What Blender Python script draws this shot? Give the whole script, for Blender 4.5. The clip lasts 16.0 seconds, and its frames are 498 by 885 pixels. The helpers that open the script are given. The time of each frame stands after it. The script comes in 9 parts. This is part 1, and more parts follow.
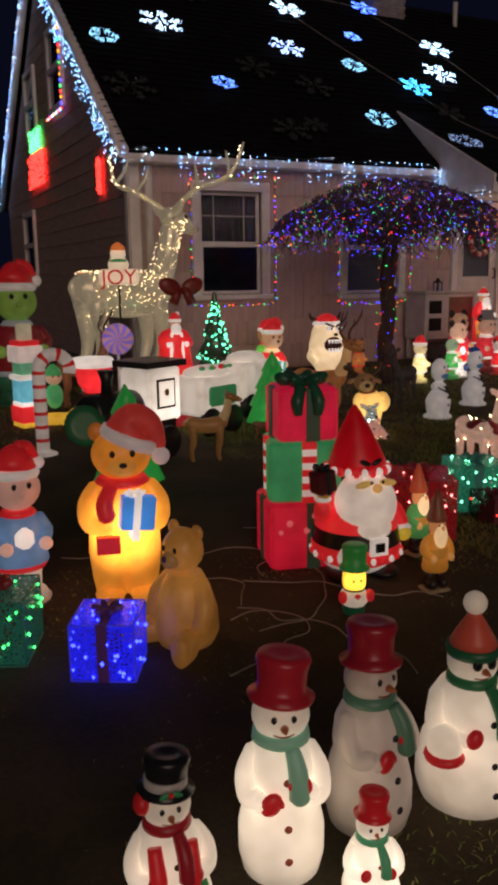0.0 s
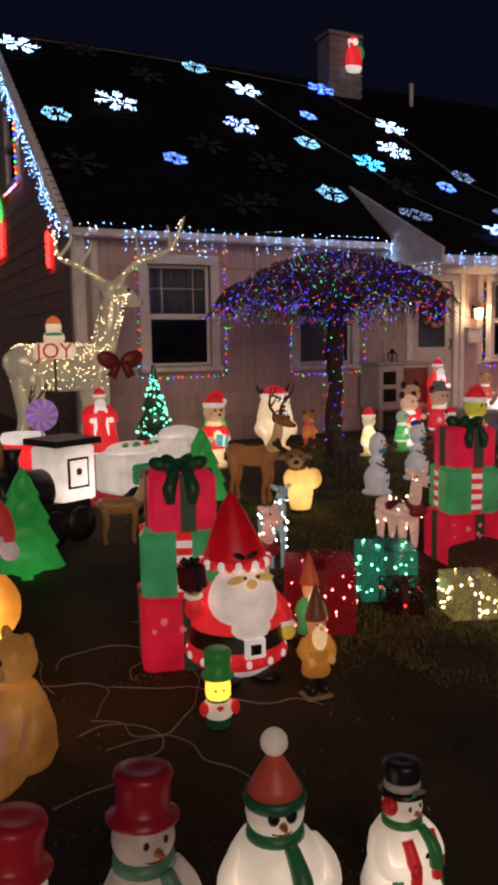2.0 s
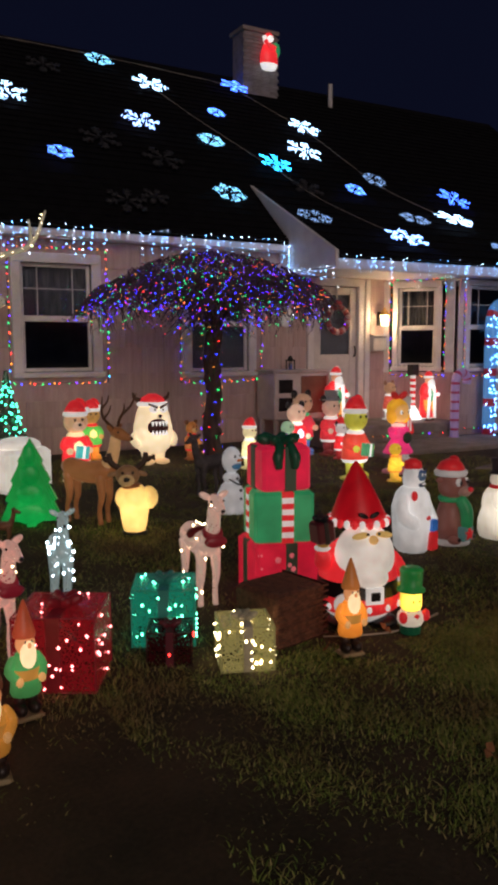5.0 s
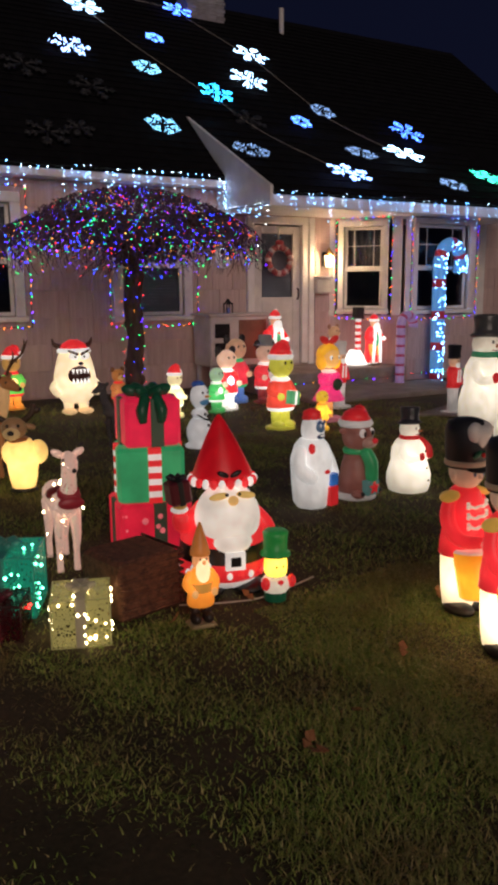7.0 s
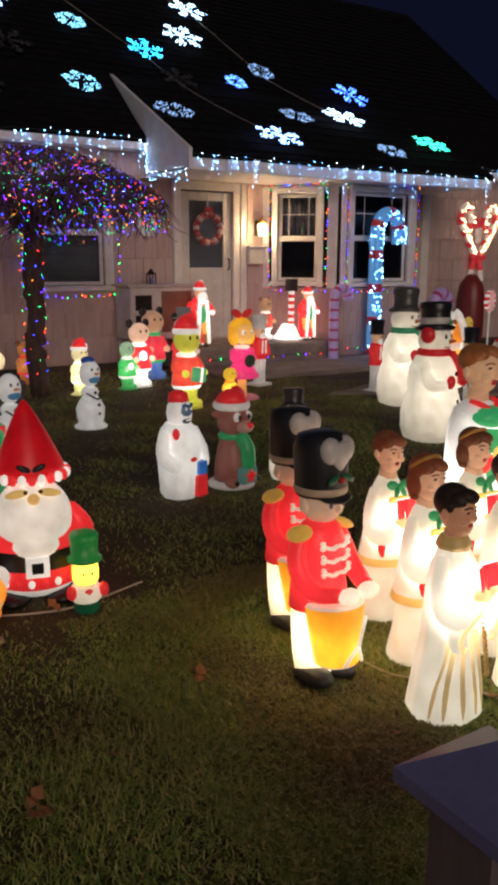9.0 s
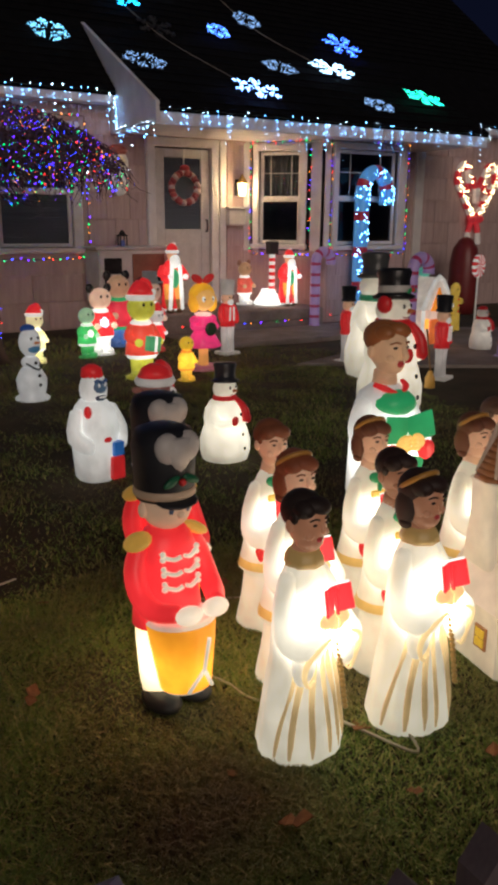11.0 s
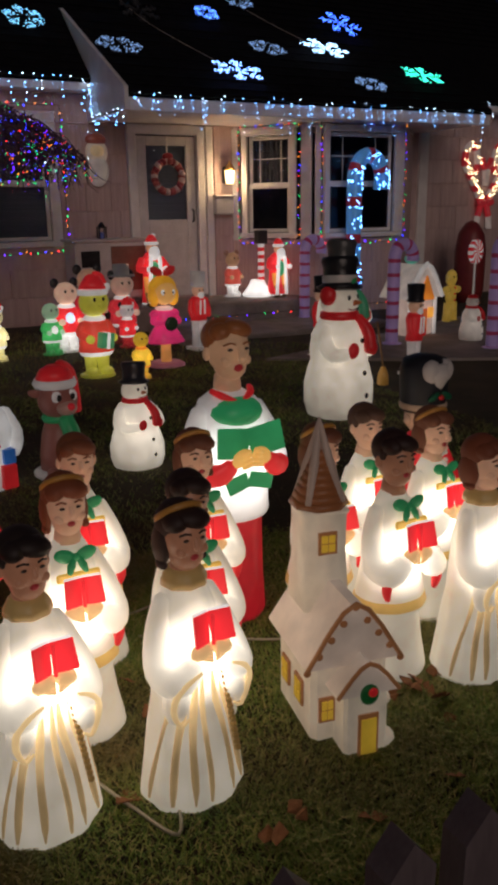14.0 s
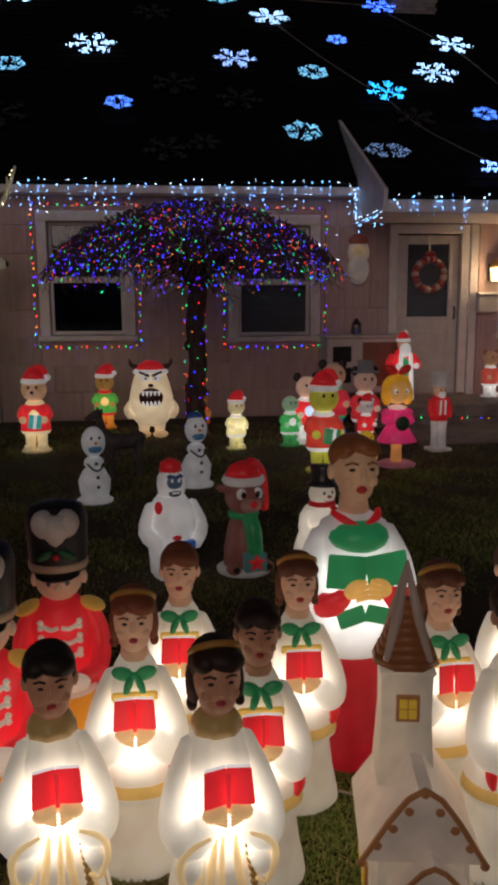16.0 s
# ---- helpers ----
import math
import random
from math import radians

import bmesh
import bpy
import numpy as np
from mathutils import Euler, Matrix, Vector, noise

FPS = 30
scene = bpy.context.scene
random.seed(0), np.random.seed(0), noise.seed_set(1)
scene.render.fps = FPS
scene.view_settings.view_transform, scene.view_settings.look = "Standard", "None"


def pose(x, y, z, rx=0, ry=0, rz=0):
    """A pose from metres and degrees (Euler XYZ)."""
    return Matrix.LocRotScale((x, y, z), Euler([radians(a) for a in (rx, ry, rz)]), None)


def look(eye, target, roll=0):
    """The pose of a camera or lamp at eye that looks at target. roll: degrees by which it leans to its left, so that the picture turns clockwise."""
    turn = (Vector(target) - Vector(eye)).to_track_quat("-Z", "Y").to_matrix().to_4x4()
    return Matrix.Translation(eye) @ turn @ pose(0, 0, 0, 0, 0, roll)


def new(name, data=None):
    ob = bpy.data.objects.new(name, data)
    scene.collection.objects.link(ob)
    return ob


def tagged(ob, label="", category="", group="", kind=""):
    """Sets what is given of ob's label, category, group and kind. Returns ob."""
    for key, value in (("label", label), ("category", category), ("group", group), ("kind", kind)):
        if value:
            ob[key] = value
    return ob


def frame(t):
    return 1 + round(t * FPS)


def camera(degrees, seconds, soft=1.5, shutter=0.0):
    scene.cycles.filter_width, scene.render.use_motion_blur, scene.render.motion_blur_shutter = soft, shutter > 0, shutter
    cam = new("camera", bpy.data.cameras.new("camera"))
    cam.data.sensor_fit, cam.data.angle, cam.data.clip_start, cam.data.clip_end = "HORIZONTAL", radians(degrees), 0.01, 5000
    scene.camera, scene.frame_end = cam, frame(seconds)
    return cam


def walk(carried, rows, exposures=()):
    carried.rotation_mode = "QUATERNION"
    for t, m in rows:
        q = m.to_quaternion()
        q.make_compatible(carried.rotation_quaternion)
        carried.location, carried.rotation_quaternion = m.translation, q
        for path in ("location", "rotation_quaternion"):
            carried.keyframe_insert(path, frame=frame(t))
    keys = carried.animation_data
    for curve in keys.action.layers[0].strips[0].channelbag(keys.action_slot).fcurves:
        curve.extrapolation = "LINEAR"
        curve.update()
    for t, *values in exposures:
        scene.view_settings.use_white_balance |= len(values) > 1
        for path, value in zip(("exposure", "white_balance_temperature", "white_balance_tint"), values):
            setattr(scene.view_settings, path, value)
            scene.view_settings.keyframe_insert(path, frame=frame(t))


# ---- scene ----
cam = camera(34.8, 16.0, soft=3.9)
PATH = [
    (0, (0.155, 0.23, 1.559), (0.999, 1.994, 1.144), -0.7),
    (0.5, (0.308, 0.173, 1.561), (1.157, 1.931, 1.128), -0.8),
    (1, (0.445, 0.152, 1.563), (1.311, 1.908, 1.155), -0.9),
    (1.5, (0.637, 0.235, 1.589), (1.517, 2.002, 1.265), -1.0),
    (2, (0.792, 0.246, 1.604), (1.675, 2.023, 1.353), -0.9),
    (2.5, (0.99, 0.22, 1.634), (1.872, 2.006, 1.453), -0.7),
    (3, (1.181, 0.146, 1.644), (2.082, 1.927, 1.505), -0.5),
    (3.5, (1.364, 0.165, 1.642), (2.29, 1.933, 1.515), -0.2),
    (4, (1.584, 0.229, 1.65), (2.534, 1.983, 1.499), -0.1),
    (4.2, (1.675, 0.257, 1.628), (2.628, 2.007, 1.459), 0.0),
    (6.3, (2.508, 0.319, 1.592), (3.502, 2.021, 1.251), -0.5),
    (6.5, (2.566, 0.314, 1.589), (3.561, 2.012, 1.235), -0.4),
    (7, (2.811, 0.318, 1.591), (3.806, 2.011, 1.213), -0.4),
    (7.5, (3.029, 0.294, 1.583), (4.035, 1.975, 1.182), -0.3),
    (8, (3.255, 0.329, 1.58), (4.279, 1.998, 1.172), -0.2),
    (8.5, (3.477, 0.371, 1.582), (4.513, 2.027, 1.152), -0.0),
    (9, (3.715, 0.346, 1.578), (4.749, 1.999, 1.131), 0.2),
    (9.2, (3.797, 0.299, 1.593), (4.839, 1.943, 1.131), 0.5),
    (11.3, (4.527, 0.387, 1.592), (5.497, 2.049, 1.047), 0.1),
    (11.5, (4.589, 0.372, 1.589), (5.552, 2.036, 1.038), -0.2),
    (12, (4.717, 0.335, 1.585), (5.676, 1.995, 1.014), -0.3),
    (12.5, (4.827, 0.306, 1.571), (5.789, 1.958, 0.982), -0.5),
    (13, (4.994, 0.316, 1.554), (5.963, 1.964, 0.968), -0.6),
    (13.5, (5.178, 0.329, 1.561), (6.132, 1.988, 0.98), -0.6),
    (14, (5.365, 0.32, 1.571), (6.238, 2.03, 1.011), -0.9),
    (14.5, (5.553, 0.256, 1.596), (6.29, 2.046, 1.09), -0.8),
    (15, (5.693, 0.242, 1.602), (6.26, 2.108, 1.159), -0.7),
    (15.5, (5.849, 0.306, 1.608), (6.227, 2.232, 1.226), -0.7),
    (16, (5.96, 0.337, 1.632), (6.18, 2.296, 1.293), -0.4),
]
walk(cam, [(t, look(eye, target, roll)) for t, eye, target, roll in PATH],
     exposures=[(0.0, -0.05, 7300, 20), (3.5, 0.15, 6800, 26), (4.2, 0.2, 6500, 14), (6.5, 0.52, 6600, 12), (9.0, 0.60, 6700, 8), (11.5, 0.24, 6400, 5), (13.5, -0.25, 6400, 10), (14.5, -0.55, 6500, 14), (16.0, -0.78, 6500, 14)])

# ---- world and large lights ----
world = bpy.data.worlds.new("night")
scene.world = world
world.use_nodes = True
bg = world.node_tree.nodes["Background"]
bg.inputs["Color"].default_value = (0.20, 0.26, 0.80, 1)
bg.inputs["Strength"].default_value = 0.012
# Warm low fill from behind the camera, for an unseen street light.
sun = new("front_fill_light", bpy.data.lights.new("front_fill_light", "SUN"))
sun.data.energy, sun.data.angle, sun.data.color = 0.56, radians(34), (1.0, 0.79, 0.68)
sun.matrix_world = look((3, -6, 5.4), (7, 9, 0))
porch = new("porch_light", bpy.data.lights.new("porch_light", "POINT"))
porch.data.energy, porch.data.color, porch.data.shadow_soft_size = 11.0, (1.0, 0.66, 0.34), 0.05
porch.location = (10.46, 10.72, 2.06)


# ---- materials ----
MATS = {}


def nodes_of(name):
    m = bpy.data.materials.new(name)
    m.use_nodes = True
    nt = m.node_tree
    return m, nt, nt.nodes, nt.links, nt.nodes["Principled BSDF"]


def surface(name, c1, c2, scale=8.0, rough=0.7, bump=0.2, fine=60.0, metal=0.0, island=0.0, coords="Object", stretch=(1, 1, 1)):
    """Two-scale mottled surface: broad stains, fine grain, bump."""
    if name in MATS:
        return MATS[name]
    m, nt, N, L, p = nodes_of(name)
    tc = N.new("ShaderNodeTexCoord")
    mp = N.new("ShaderNodeMapping")
    mp.inputs["Scale"].default_value = stretch
    L.new(tc.outputs[coords], mp.inputs["Vector"])
    n1, n2 = N.new("ShaderNodeTexNoise"), N.new("ShaderNodeTexNoise")
    n1.inputs["Scale"].default_value, n1.inputs["Detail"].default_value = scale, 5
    n2.inputs["Scale"].default_value, n2.inputs["Detail"].default_value = fine, 3
    for n in (n1, n2):
        L.new(mp.outputs["Vector"], n.inputs["Vector"])
    mixf = N.new("ShaderNodeMath")
    mixf.operation = "MULTIPLY_ADD"
    mixf.inputs[1].default_value, mixf.inputs[2].default_value = 0.45, -0.22
    L.new(n2.outputs["Fac"], mixf.inputs[0])
    add = N.new("ShaderNodeMath")
    add.operation = "ADD"
    L.new(n1.outputs["Fac"], add.inputs[0])
    L.new(mixf.outputs[0], add.inputs[1])
    last = add
    if island:
        oi = N.new("ShaderNodeObjectInfo")
        k = N.new("ShaderNodeMath")
        k.operation = "MULTIPLY_ADD"
        k.inputs[1].default_value, k.inputs[2].default_value = island, -island / 2
        L.new(oi.outputs["Random"], k.inputs[0])
        a2 = N.new("ShaderNodeMath")
        a2.operation = "ADD"
        L.new(add.outputs[0], a2.inputs[0])
        L.new(k.outputs[0], a2.inputs[1])
        last = a2
    ramp = N.new("ShaderNodeValToRGB")
    ramp.color_ramp.elements[0].position, ramp.color_ramp.elements[1].position = 0.3, 0.72
    ramp.color_ramp.elements[0].color, ramp.color_ramp.elements[1].color = (*c1, 1), (*c2, 1)
    L.new(last.outputs[0], ramp.inputs["Fac"])
    L.new(ramp.outputs["Color"], p.inputs["Base Color"])
    p.inputs["Roughness"].default_value, p.inputs["Metallic"].default_value = rough, metal
    if bump:
        b = N.new("ShaderNodeBump")
        b.inputs["Strength"].default_value, b.inputs["Distance"].default_value = bump, 0.01
        L.new(add.outputs[0], b.inputs["Height"])
        L.new(b.outputs["Normal"], p.inputs["Normal"])
    MATS[name] = m
    return m


def plastic(col, glow=0.0, hot=0.0, z=0.35, rad=0.3, rough=0.38):
    """Blow-moulded translucent plastic; glow: shine of a bulb inside the shell, hot: the spot close to the bulb at height z."""
    key = ("plastic", col, glow, hot, z, rad)
    if key in MATS:
        return MATS[key]
    m, nt, N, L, p = nodes_of("moulded_plastic")
    tc = N.new("ShaderNodeTexCoord")
    n1 = N.new("ShaderNodeTexNoise")
    n1.inputs["Scale"].default_value, n1.inputs["Detail"].default_value = 9.0, 6
    L.new(tc.outputs["Object"], n1.inputs["Vector"])
    ramp = N.new("ShaderNodeValToRGB")
    ramp.color_ramp.elements[0].position, ramp.color_ramp.elements[1].position = 0.28, 0.7
    ramp.color_ramp.elements[0].color = (*[c * 0.82 for c in col], 1)
    ramp.color_ramp.elements[1].color = (*col, 1)
    L.new(n1.outputs["Fac"], ramp.inputs["Fac"])
    L.new(ramp.outputs["Color"], p.inputs["Base Color"])
    p.inputs["Roughness"].default_value = rough
    b = N.new("ShaderNodeBump")
    b.inputs["Strength"].default_value, b.inputs["Distance"].default_value = 0.12, 0.01
    L.new(n1.outputs["Fac"], b.inputs["Height"])
    L.new(b.outputs["Normal"], p.inputs["Normal"])
    if glow or hot:
        vm = N.new("ShaderNodeVectorMath")
        vm.operation = "DISTANCE"
        vm.inputs[1].default_value = (0, -0.06, z)
        L.new(tc.outputs["Object"], vm.inputs[0])
        mr = N.new("ShaderNodeMapRange")
        mr.interpolation_type = "SMOOTHERSTEP"
        mr.inputs["From Min"].default_value, mr.inputs["From Max"].default_value = 0.04, rad
        mr.inputs["To Min"].default_value, mr.inputs["To Max"].default_value = glow + hot, glow
        L.new(vm.outputs["Value"], mr.inputs["Value"])
        n2 = N.new("ShaderNodeMath")
        n2.operation = "MULTIPLY"
        L.new(mr.outputs["Result"], n2.inputs[0])
        fr = N.new("ShaderNodeMapRange")
        fr.inputs["From Min"].default_value, fr.inputs["From Max"].default_value = 0.25, 0.75
        fr.inputs["To Min"].default_value, fr.inputs["To Max"].default_value = 0.8, 1.15
        L.new(n1.outputs["Fac"], fr.inputs["Value"])
        L.new(fr.outputs["Result"], n2.inputs[1])
        L.new(ramp.outputs["Color"], p.inputs["Emission Color"])
        L.new(n2.outputs[0], p.inputs["Emission Strength"])
    MATS[key] = m
    return m


def led(col, strength=9.0):
    key = ("led", col, strength)
    if key not in MATS:
        m, nt, N, L, p = nodes_of("led_bulb")
        p.inputs["Base Color"].default_value = (*col, 1)
        p.inputs["Emission Color"].default_value = (*col, 1)
        p.inputs["Emission Strength"].default_value = strength
        p.inputs["Roughness"].default_value = 0.3
        MATS[key] = m
    return MATS[key]


def tinsel(name, col, hole=0.5, scale=70.0, glow=0.0):
    """Glittering open mesh: a fine web of threads with gaps; glow: the bulbs' light put into the threads."""
    if name in MATS:
        return MATS[name]
    m, nt, N, L, p = nodes_of(name)
    tc = N.new("ShaderNodeTexCoord")
    v = N.new("ShaderNodeTexVoronoi")
    v.feature = "DISTANCE_TO_EDGE"
    v.inputs["Scale"].default_value = scale
    L.new(tc.outputs["Object"], v.inputs["Vector"])
    lt = N.new("ShaderNodeMath")
    lt.operation = "LESS_THAN"
    lt.inputs[1].default_value = hole * 0.3
    L.new(v.outputs["Distance"], lt.inputs[0])
    L.new(lt.outputs[0], p.inputs["Alpha"])
    p.inputs["Base Color"].default_value = (*col, 1)
    p.inputs["Roughness"].default_value, p.inputs["Metallic"].default_value = 0.25, 0.5
    if glow:
        p.inputs["Emission Color"].default_value = (*col, 1)
        p.inputs["Emission Strength"].default_value = glow
    MATS[name] = m
    return m


WHITE, CREAM = (0.82, 0.80, 0.76), (0.85, 0.77, 0.62)
RED, DRED, GREEN, DGREEN = (0.70, 0.025, 0.03), (0.33, 0.012, 0.02), (0.03, 0.33, 0.12), (0.012, 0.13, 0.06)
BLACK, GOLD, ORANGE, YELLOW = (0.012, 0.012, 0.014), (0.55, 0.30, 0.06), (0.85, 0.26, 0.03), (0.88, 0.55, 0.06)
SKIN, DSKIN, BROWN, PINK = (0.72, 0.42, 0.27), (0.23, 0.10, 0.055), (0.20, 0.075, 0.03), (0.75, 0.10, 0.22)
HAIR, BLUE, TEAL, GREY = (0.17, 0.06, 0.03), (0.05, 0.16, 0.6), (0.10, 0.45, 0.42), (0.22, 0.21, 0.21)

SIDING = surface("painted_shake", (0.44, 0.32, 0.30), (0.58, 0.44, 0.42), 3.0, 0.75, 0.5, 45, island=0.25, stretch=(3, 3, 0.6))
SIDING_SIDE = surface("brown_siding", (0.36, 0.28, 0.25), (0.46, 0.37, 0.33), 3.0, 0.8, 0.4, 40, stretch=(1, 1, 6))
TRIM = surface("white_trim_paint", (0.66, 0.63, 0.62), (0.80, 0.78, 0.76), 5, 0.5, 0.1, 50)
# Night shade put into the base colour, as the front fill reaches the roof.
ROOF = surface("night_shade_roof_shingle", (0.003, 0.003, 0.004), (0.008, 0.008, 0.010), 6, 1.0, 0.6, 70)
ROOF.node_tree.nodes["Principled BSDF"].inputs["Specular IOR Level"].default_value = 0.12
CONCRETE = surface("old_concrete", (0.20, 0.17, 0.15), (0.33, 0.29, 0.27), 4, 0.85, 0.3, 60)
SOIL = surface("lawn_soil", (0.032, 0.030, 0.014), (0.085, 0.062, 0.032), 2.2, 0.95, 0.8, 45)
BARK = surface("dark_bark", (0.03, 0.018, 0.018), (0.09, 0.055, 0.05), 14, 0.9, 0.7, 60, stretch=(1, 1, 0.3))
# Purple light of the tree's bulbs is put into the twig colour.
TWIG = surface("purple_lit_twig", (0.06, 0.035, 0.055), (0.15, 0.09, 0.13), 9, 0.85, 0.2, 50)
BRICK = surface("chimney_brick", (0.17, 0.15, 0.15), (0.30, 0.27, 0.28), 8, 0.85, 0.4, 50, island=0.3)
METAL = surface("white_enamel", (0.52, 0.50, 0.49), (0.66, 0.64, 0.62), 6, 0.45, 0.05, 40)
DARKM = surface("dark_metal", (0.012, 0.012, 0.013), (0.03, 0.03, 0.032), 10, 0.4, 0.1, 60, metal=0.6)
CABLE = surface("cable_rubber", (0.30, 0.27, 0.23), (0.45, 0.40, 0.34), 10, 0.6, 0.0, 60)
WIRE = surface("green_wire", (0.01, 0.02, 0.012), (0.02, 0.035, 0.02), 10, 0.6, 0.0, 60)
# Shade of the backlit fence is put into this darkened colour.
FENCE = surface("backlit_fence_vinyl", (0.13, 0.105, 0.115), (0.20, 0.165, 0.175), 4, 0.55, 0.12, 50, stretch=(3, 3, 0.5))
LEAF = surface("dry_leaf", (0.16, 0.06, 0.02), (0.34, 0.15, 0.06), 20, 0.8, 0.3, 80)
BLIND = surface("grey_blind", (0.25, 0.27, 0.31), (0.34, 0.36, 0.41), 3, 0.9, 0.2, 40, stretch=(0.4, 1, 8))
CURTAIN = surface("dim_curtain", (0.14, 0.14, 0.15), (0.30, 0.29, 0.30), 6, 0.9, 0.3, 50, stretch=(9, 1, 0.3))
# Shade of the unlit rooms is put into this dark colour.
ROOM_SHADE = surface("unlit_room_shade", (0.05, 0.05, 0.06), (0.12, 0.115, 0.12), 3, 0.9, 0.0, 30)
FUR = surface("dark_fur", (0.02, 0.02, 0.024), (0.06, 0.06, 0.066), 30, 0.9, 0.6, 90)
GREYHIDE = surface("grey_hide", (0.05, 0.045, 0.05), (0.13, 0.115, 0.12), 8, 0.8, 0.3, 70)
BURLAP = surface("brown_wicker", (0.07, 0.025, 0.015), (0.22, 0.09, 0.05), 30, 0.8, 0.8, 90)


def glass_material():
    m, nt, N, L, p = nodes_of("window_glass")
    p.inputs["Base Color"].default_value = (0.80, 0.84, 0.88, 1)
    p.inputs["Roughness"].default_value = 0.02
    p.inputs["Transmission Weight"].default_value = 1.0
    p.inputs["IOR"].default_value = 1.45
    return m


GLASS = glass_material()


# ---- mesh builders ----
class Shape:
    """Collects rounded pieces into one mesh with several materials."""

    def __init__(self):
        self.v, self.f, self.k, self.s, self.mats = [], [], [], [], []

    def slot(self, mat):
        if mat not in self.mats:
            self.mats.append(mat)
        return self.mats.index(mat)

    def grid(self, rows, mats, smooth=True, caps=True):
        """Rings of points, bottom to top, joined into a skin; one material or one a band."""
        n, base = len(rows[0]), len(self.v)
        for r in rows:
            self.v += [tuple(p) for p in r]
        for i in range(len(rows) - 1):
            k = self.slot(mats[min(i, len(mats) - 1)] if isinstance(mats, list) else mats)
            for j in range(n):
                a, b = base + i * n + j, base + i * n + (j + 1) % n
                self.f.append((a, b, b + n, a + n))
                self.k.append(k)
                self.s.append(smooth)
        if caps:
            first = mats[0] if isinstance(mats, list) else mats
            last = mats[-1] if isinstance(mats, list) else mats
            self.f.append(tuple(base + j for j in range(n))[::-1])
            self.k.append(self.slot(first))
            self.s.append(False)
            self.f.append(tuple(base + (len(rows) - 1) * n + j for j in range(n)))
            self.k.append(self.slot(last))
            self.s.append(False)

    def lathe(self, prof, mats, c=(0, 0, 0), n=22, sx=1.0, sy=1.0, turn=(0, 0, 0), fold=0.0, folds=9):
        z0 = prof[0][1]
        m = pose(c[0], c[1], c[2] + z0, *turn) @ Matrix.Translation((0, 0, -z0))
        rows = []
        for r, z in prof:
            row = []
            for j in range(n):
                a = 2 * math.pi * j / n
                q = r * (1 + fold * math.sin(folds * a))
                row.append(m @ Vector((q * sx * math.cos(a), q * sy * math.sin(a), z)))
            rows.append(row)
        self.grid(rows, mats)

    def ball(self, c, r, mat, turn=(0, 0, 0), n=14, rings=8):
        rx, ry, rz = (r, r, r) if isinstance(r, (int, float)) else r
        m = pose(*c, *turn)
        rows = []
        for i in range(rings + 1):
            a = -math.pi / 2 + math.pi * (i * 0.97 + rings * 0.015) / rings
            rows.append([m @ Vector((rx * math.cos(a) * math.cos(t), ry * math.cos(a) * math.sin(t), rz * math.sin(a)))
                         for t in (2 * math.pi * j / n for j in range(n))])
        self.grid(rows, mat)

    def tube(self, pts, r, mats, n=8):
        pts = [Vector(p) for p in pts]
        rr = list(r) if isinstance(r, (list, tuple)) else [r] * len(pts)
        if 3 <= len(pts) <= 6 and n > 5 and not isinstance(mats, list):
            fine, fr = [], []
            for i in range(len(pts) - 1):
                a, b, c, d = pts[max(i - 1, 0)], pts[i], pts[i + 1], pts[min(i + 2, len(pts) - 1)]
                for k in range(4):
                    t = k / 4
                    fine.append(0.5 * ((2 * b) + (c - a) * t + (2 * a - 5 * b + 4 * c - d) * t * t + (3 * b - a - 3 * c + d) * t ** 3))
                    fr.append(rr[i] + (rr[i + 1] - rr[i]) * t)
            pts, rr = fine + [pts[-1]], fr + [rr[-1]]
            for e, sg in ((0, 1), (-1, -1)):
                if rr[e] > 0.02:
                    tip = pts[e] + (pts[e] - pts[e + sg]).normalized() * rr[e] * 0.45
                    if e == 0:
                        pts, rr = [tip] + pts, [rr[0] * 0.55] + rr
                    else:
                        pts, rr = pts + [tip], rr + [rr[-1] * 0.55]
        rows, side = [], None
        for i, p in enumerate(pts):
            d = (pts[min(i + 1, len(pts) - 1)] - pts[max(i - 1, 0)]).normalized()
            if side is None:
                side = d.orthogonal().normalized()
            side = (side - d * side.dot(d)).normalized()
            up = d.cross(side)
            rows.append([p + rr[i] * (side * math.cos(a) + up * math.sin(a)) for a in (2 * math.pi * j / n for j in range(n))])
        self.grid(rows, mats)

    def box(self, c, size, mat, turn=(0, 0, 0), edge=0.0):
        """Box with chamfered upright edges and top."""
        m = pose(*c, *turn)
        x, y, z = (s / 2 for s in size)
        e = edge or min(x, y, z) * 0.12
        ring = [(-x + e, -y), (x - e, -y), (x, -y + e), (x, y - e), (x - e, y), (-x + e, y), (-x, y - e), (-x, -y + e)]
        inset = lambda k: [((a / x) * (x - k), (b / y) * (y - k)) for a, b in ring]
        rows = [[m @ Vector((a, b, -z)) for a, b in inset(e)], [m @ Vector((a, b, -z + e)) for a, b in ring],
                [m @ Vector((a, b, z - e)) for a, b in ring], [m @ Vector((a, b, z)) for a, b in inset(e)]]
        self.grid(rows, mat, smooth=False)

    def prism(self, poly, d, mat, m=Matrix()):
        """Flat polygon in x, z drawn out along y by d."""
        base, n = len(self.v), len(poly)
        self.v += [tuple(m @ Vector((x, -d / 2, z))) for x, z in poly] + [tuple(m @ Vector((x, d / 2, z))) for x, z in poly]
        k = self.slot(mat)
        faces = [tuple(range(base, base + n)), tuple(range(base + 2 * n - 1, base + n - 1, -1))]
        faces += [(base + i, base + n + i, base + n + (i + 1) % n, base + (i + 1) % n) for i in range(n)]
        self.f += faces
        self.k += [k] * len(faces)
        self.s += [False] * len(faces)

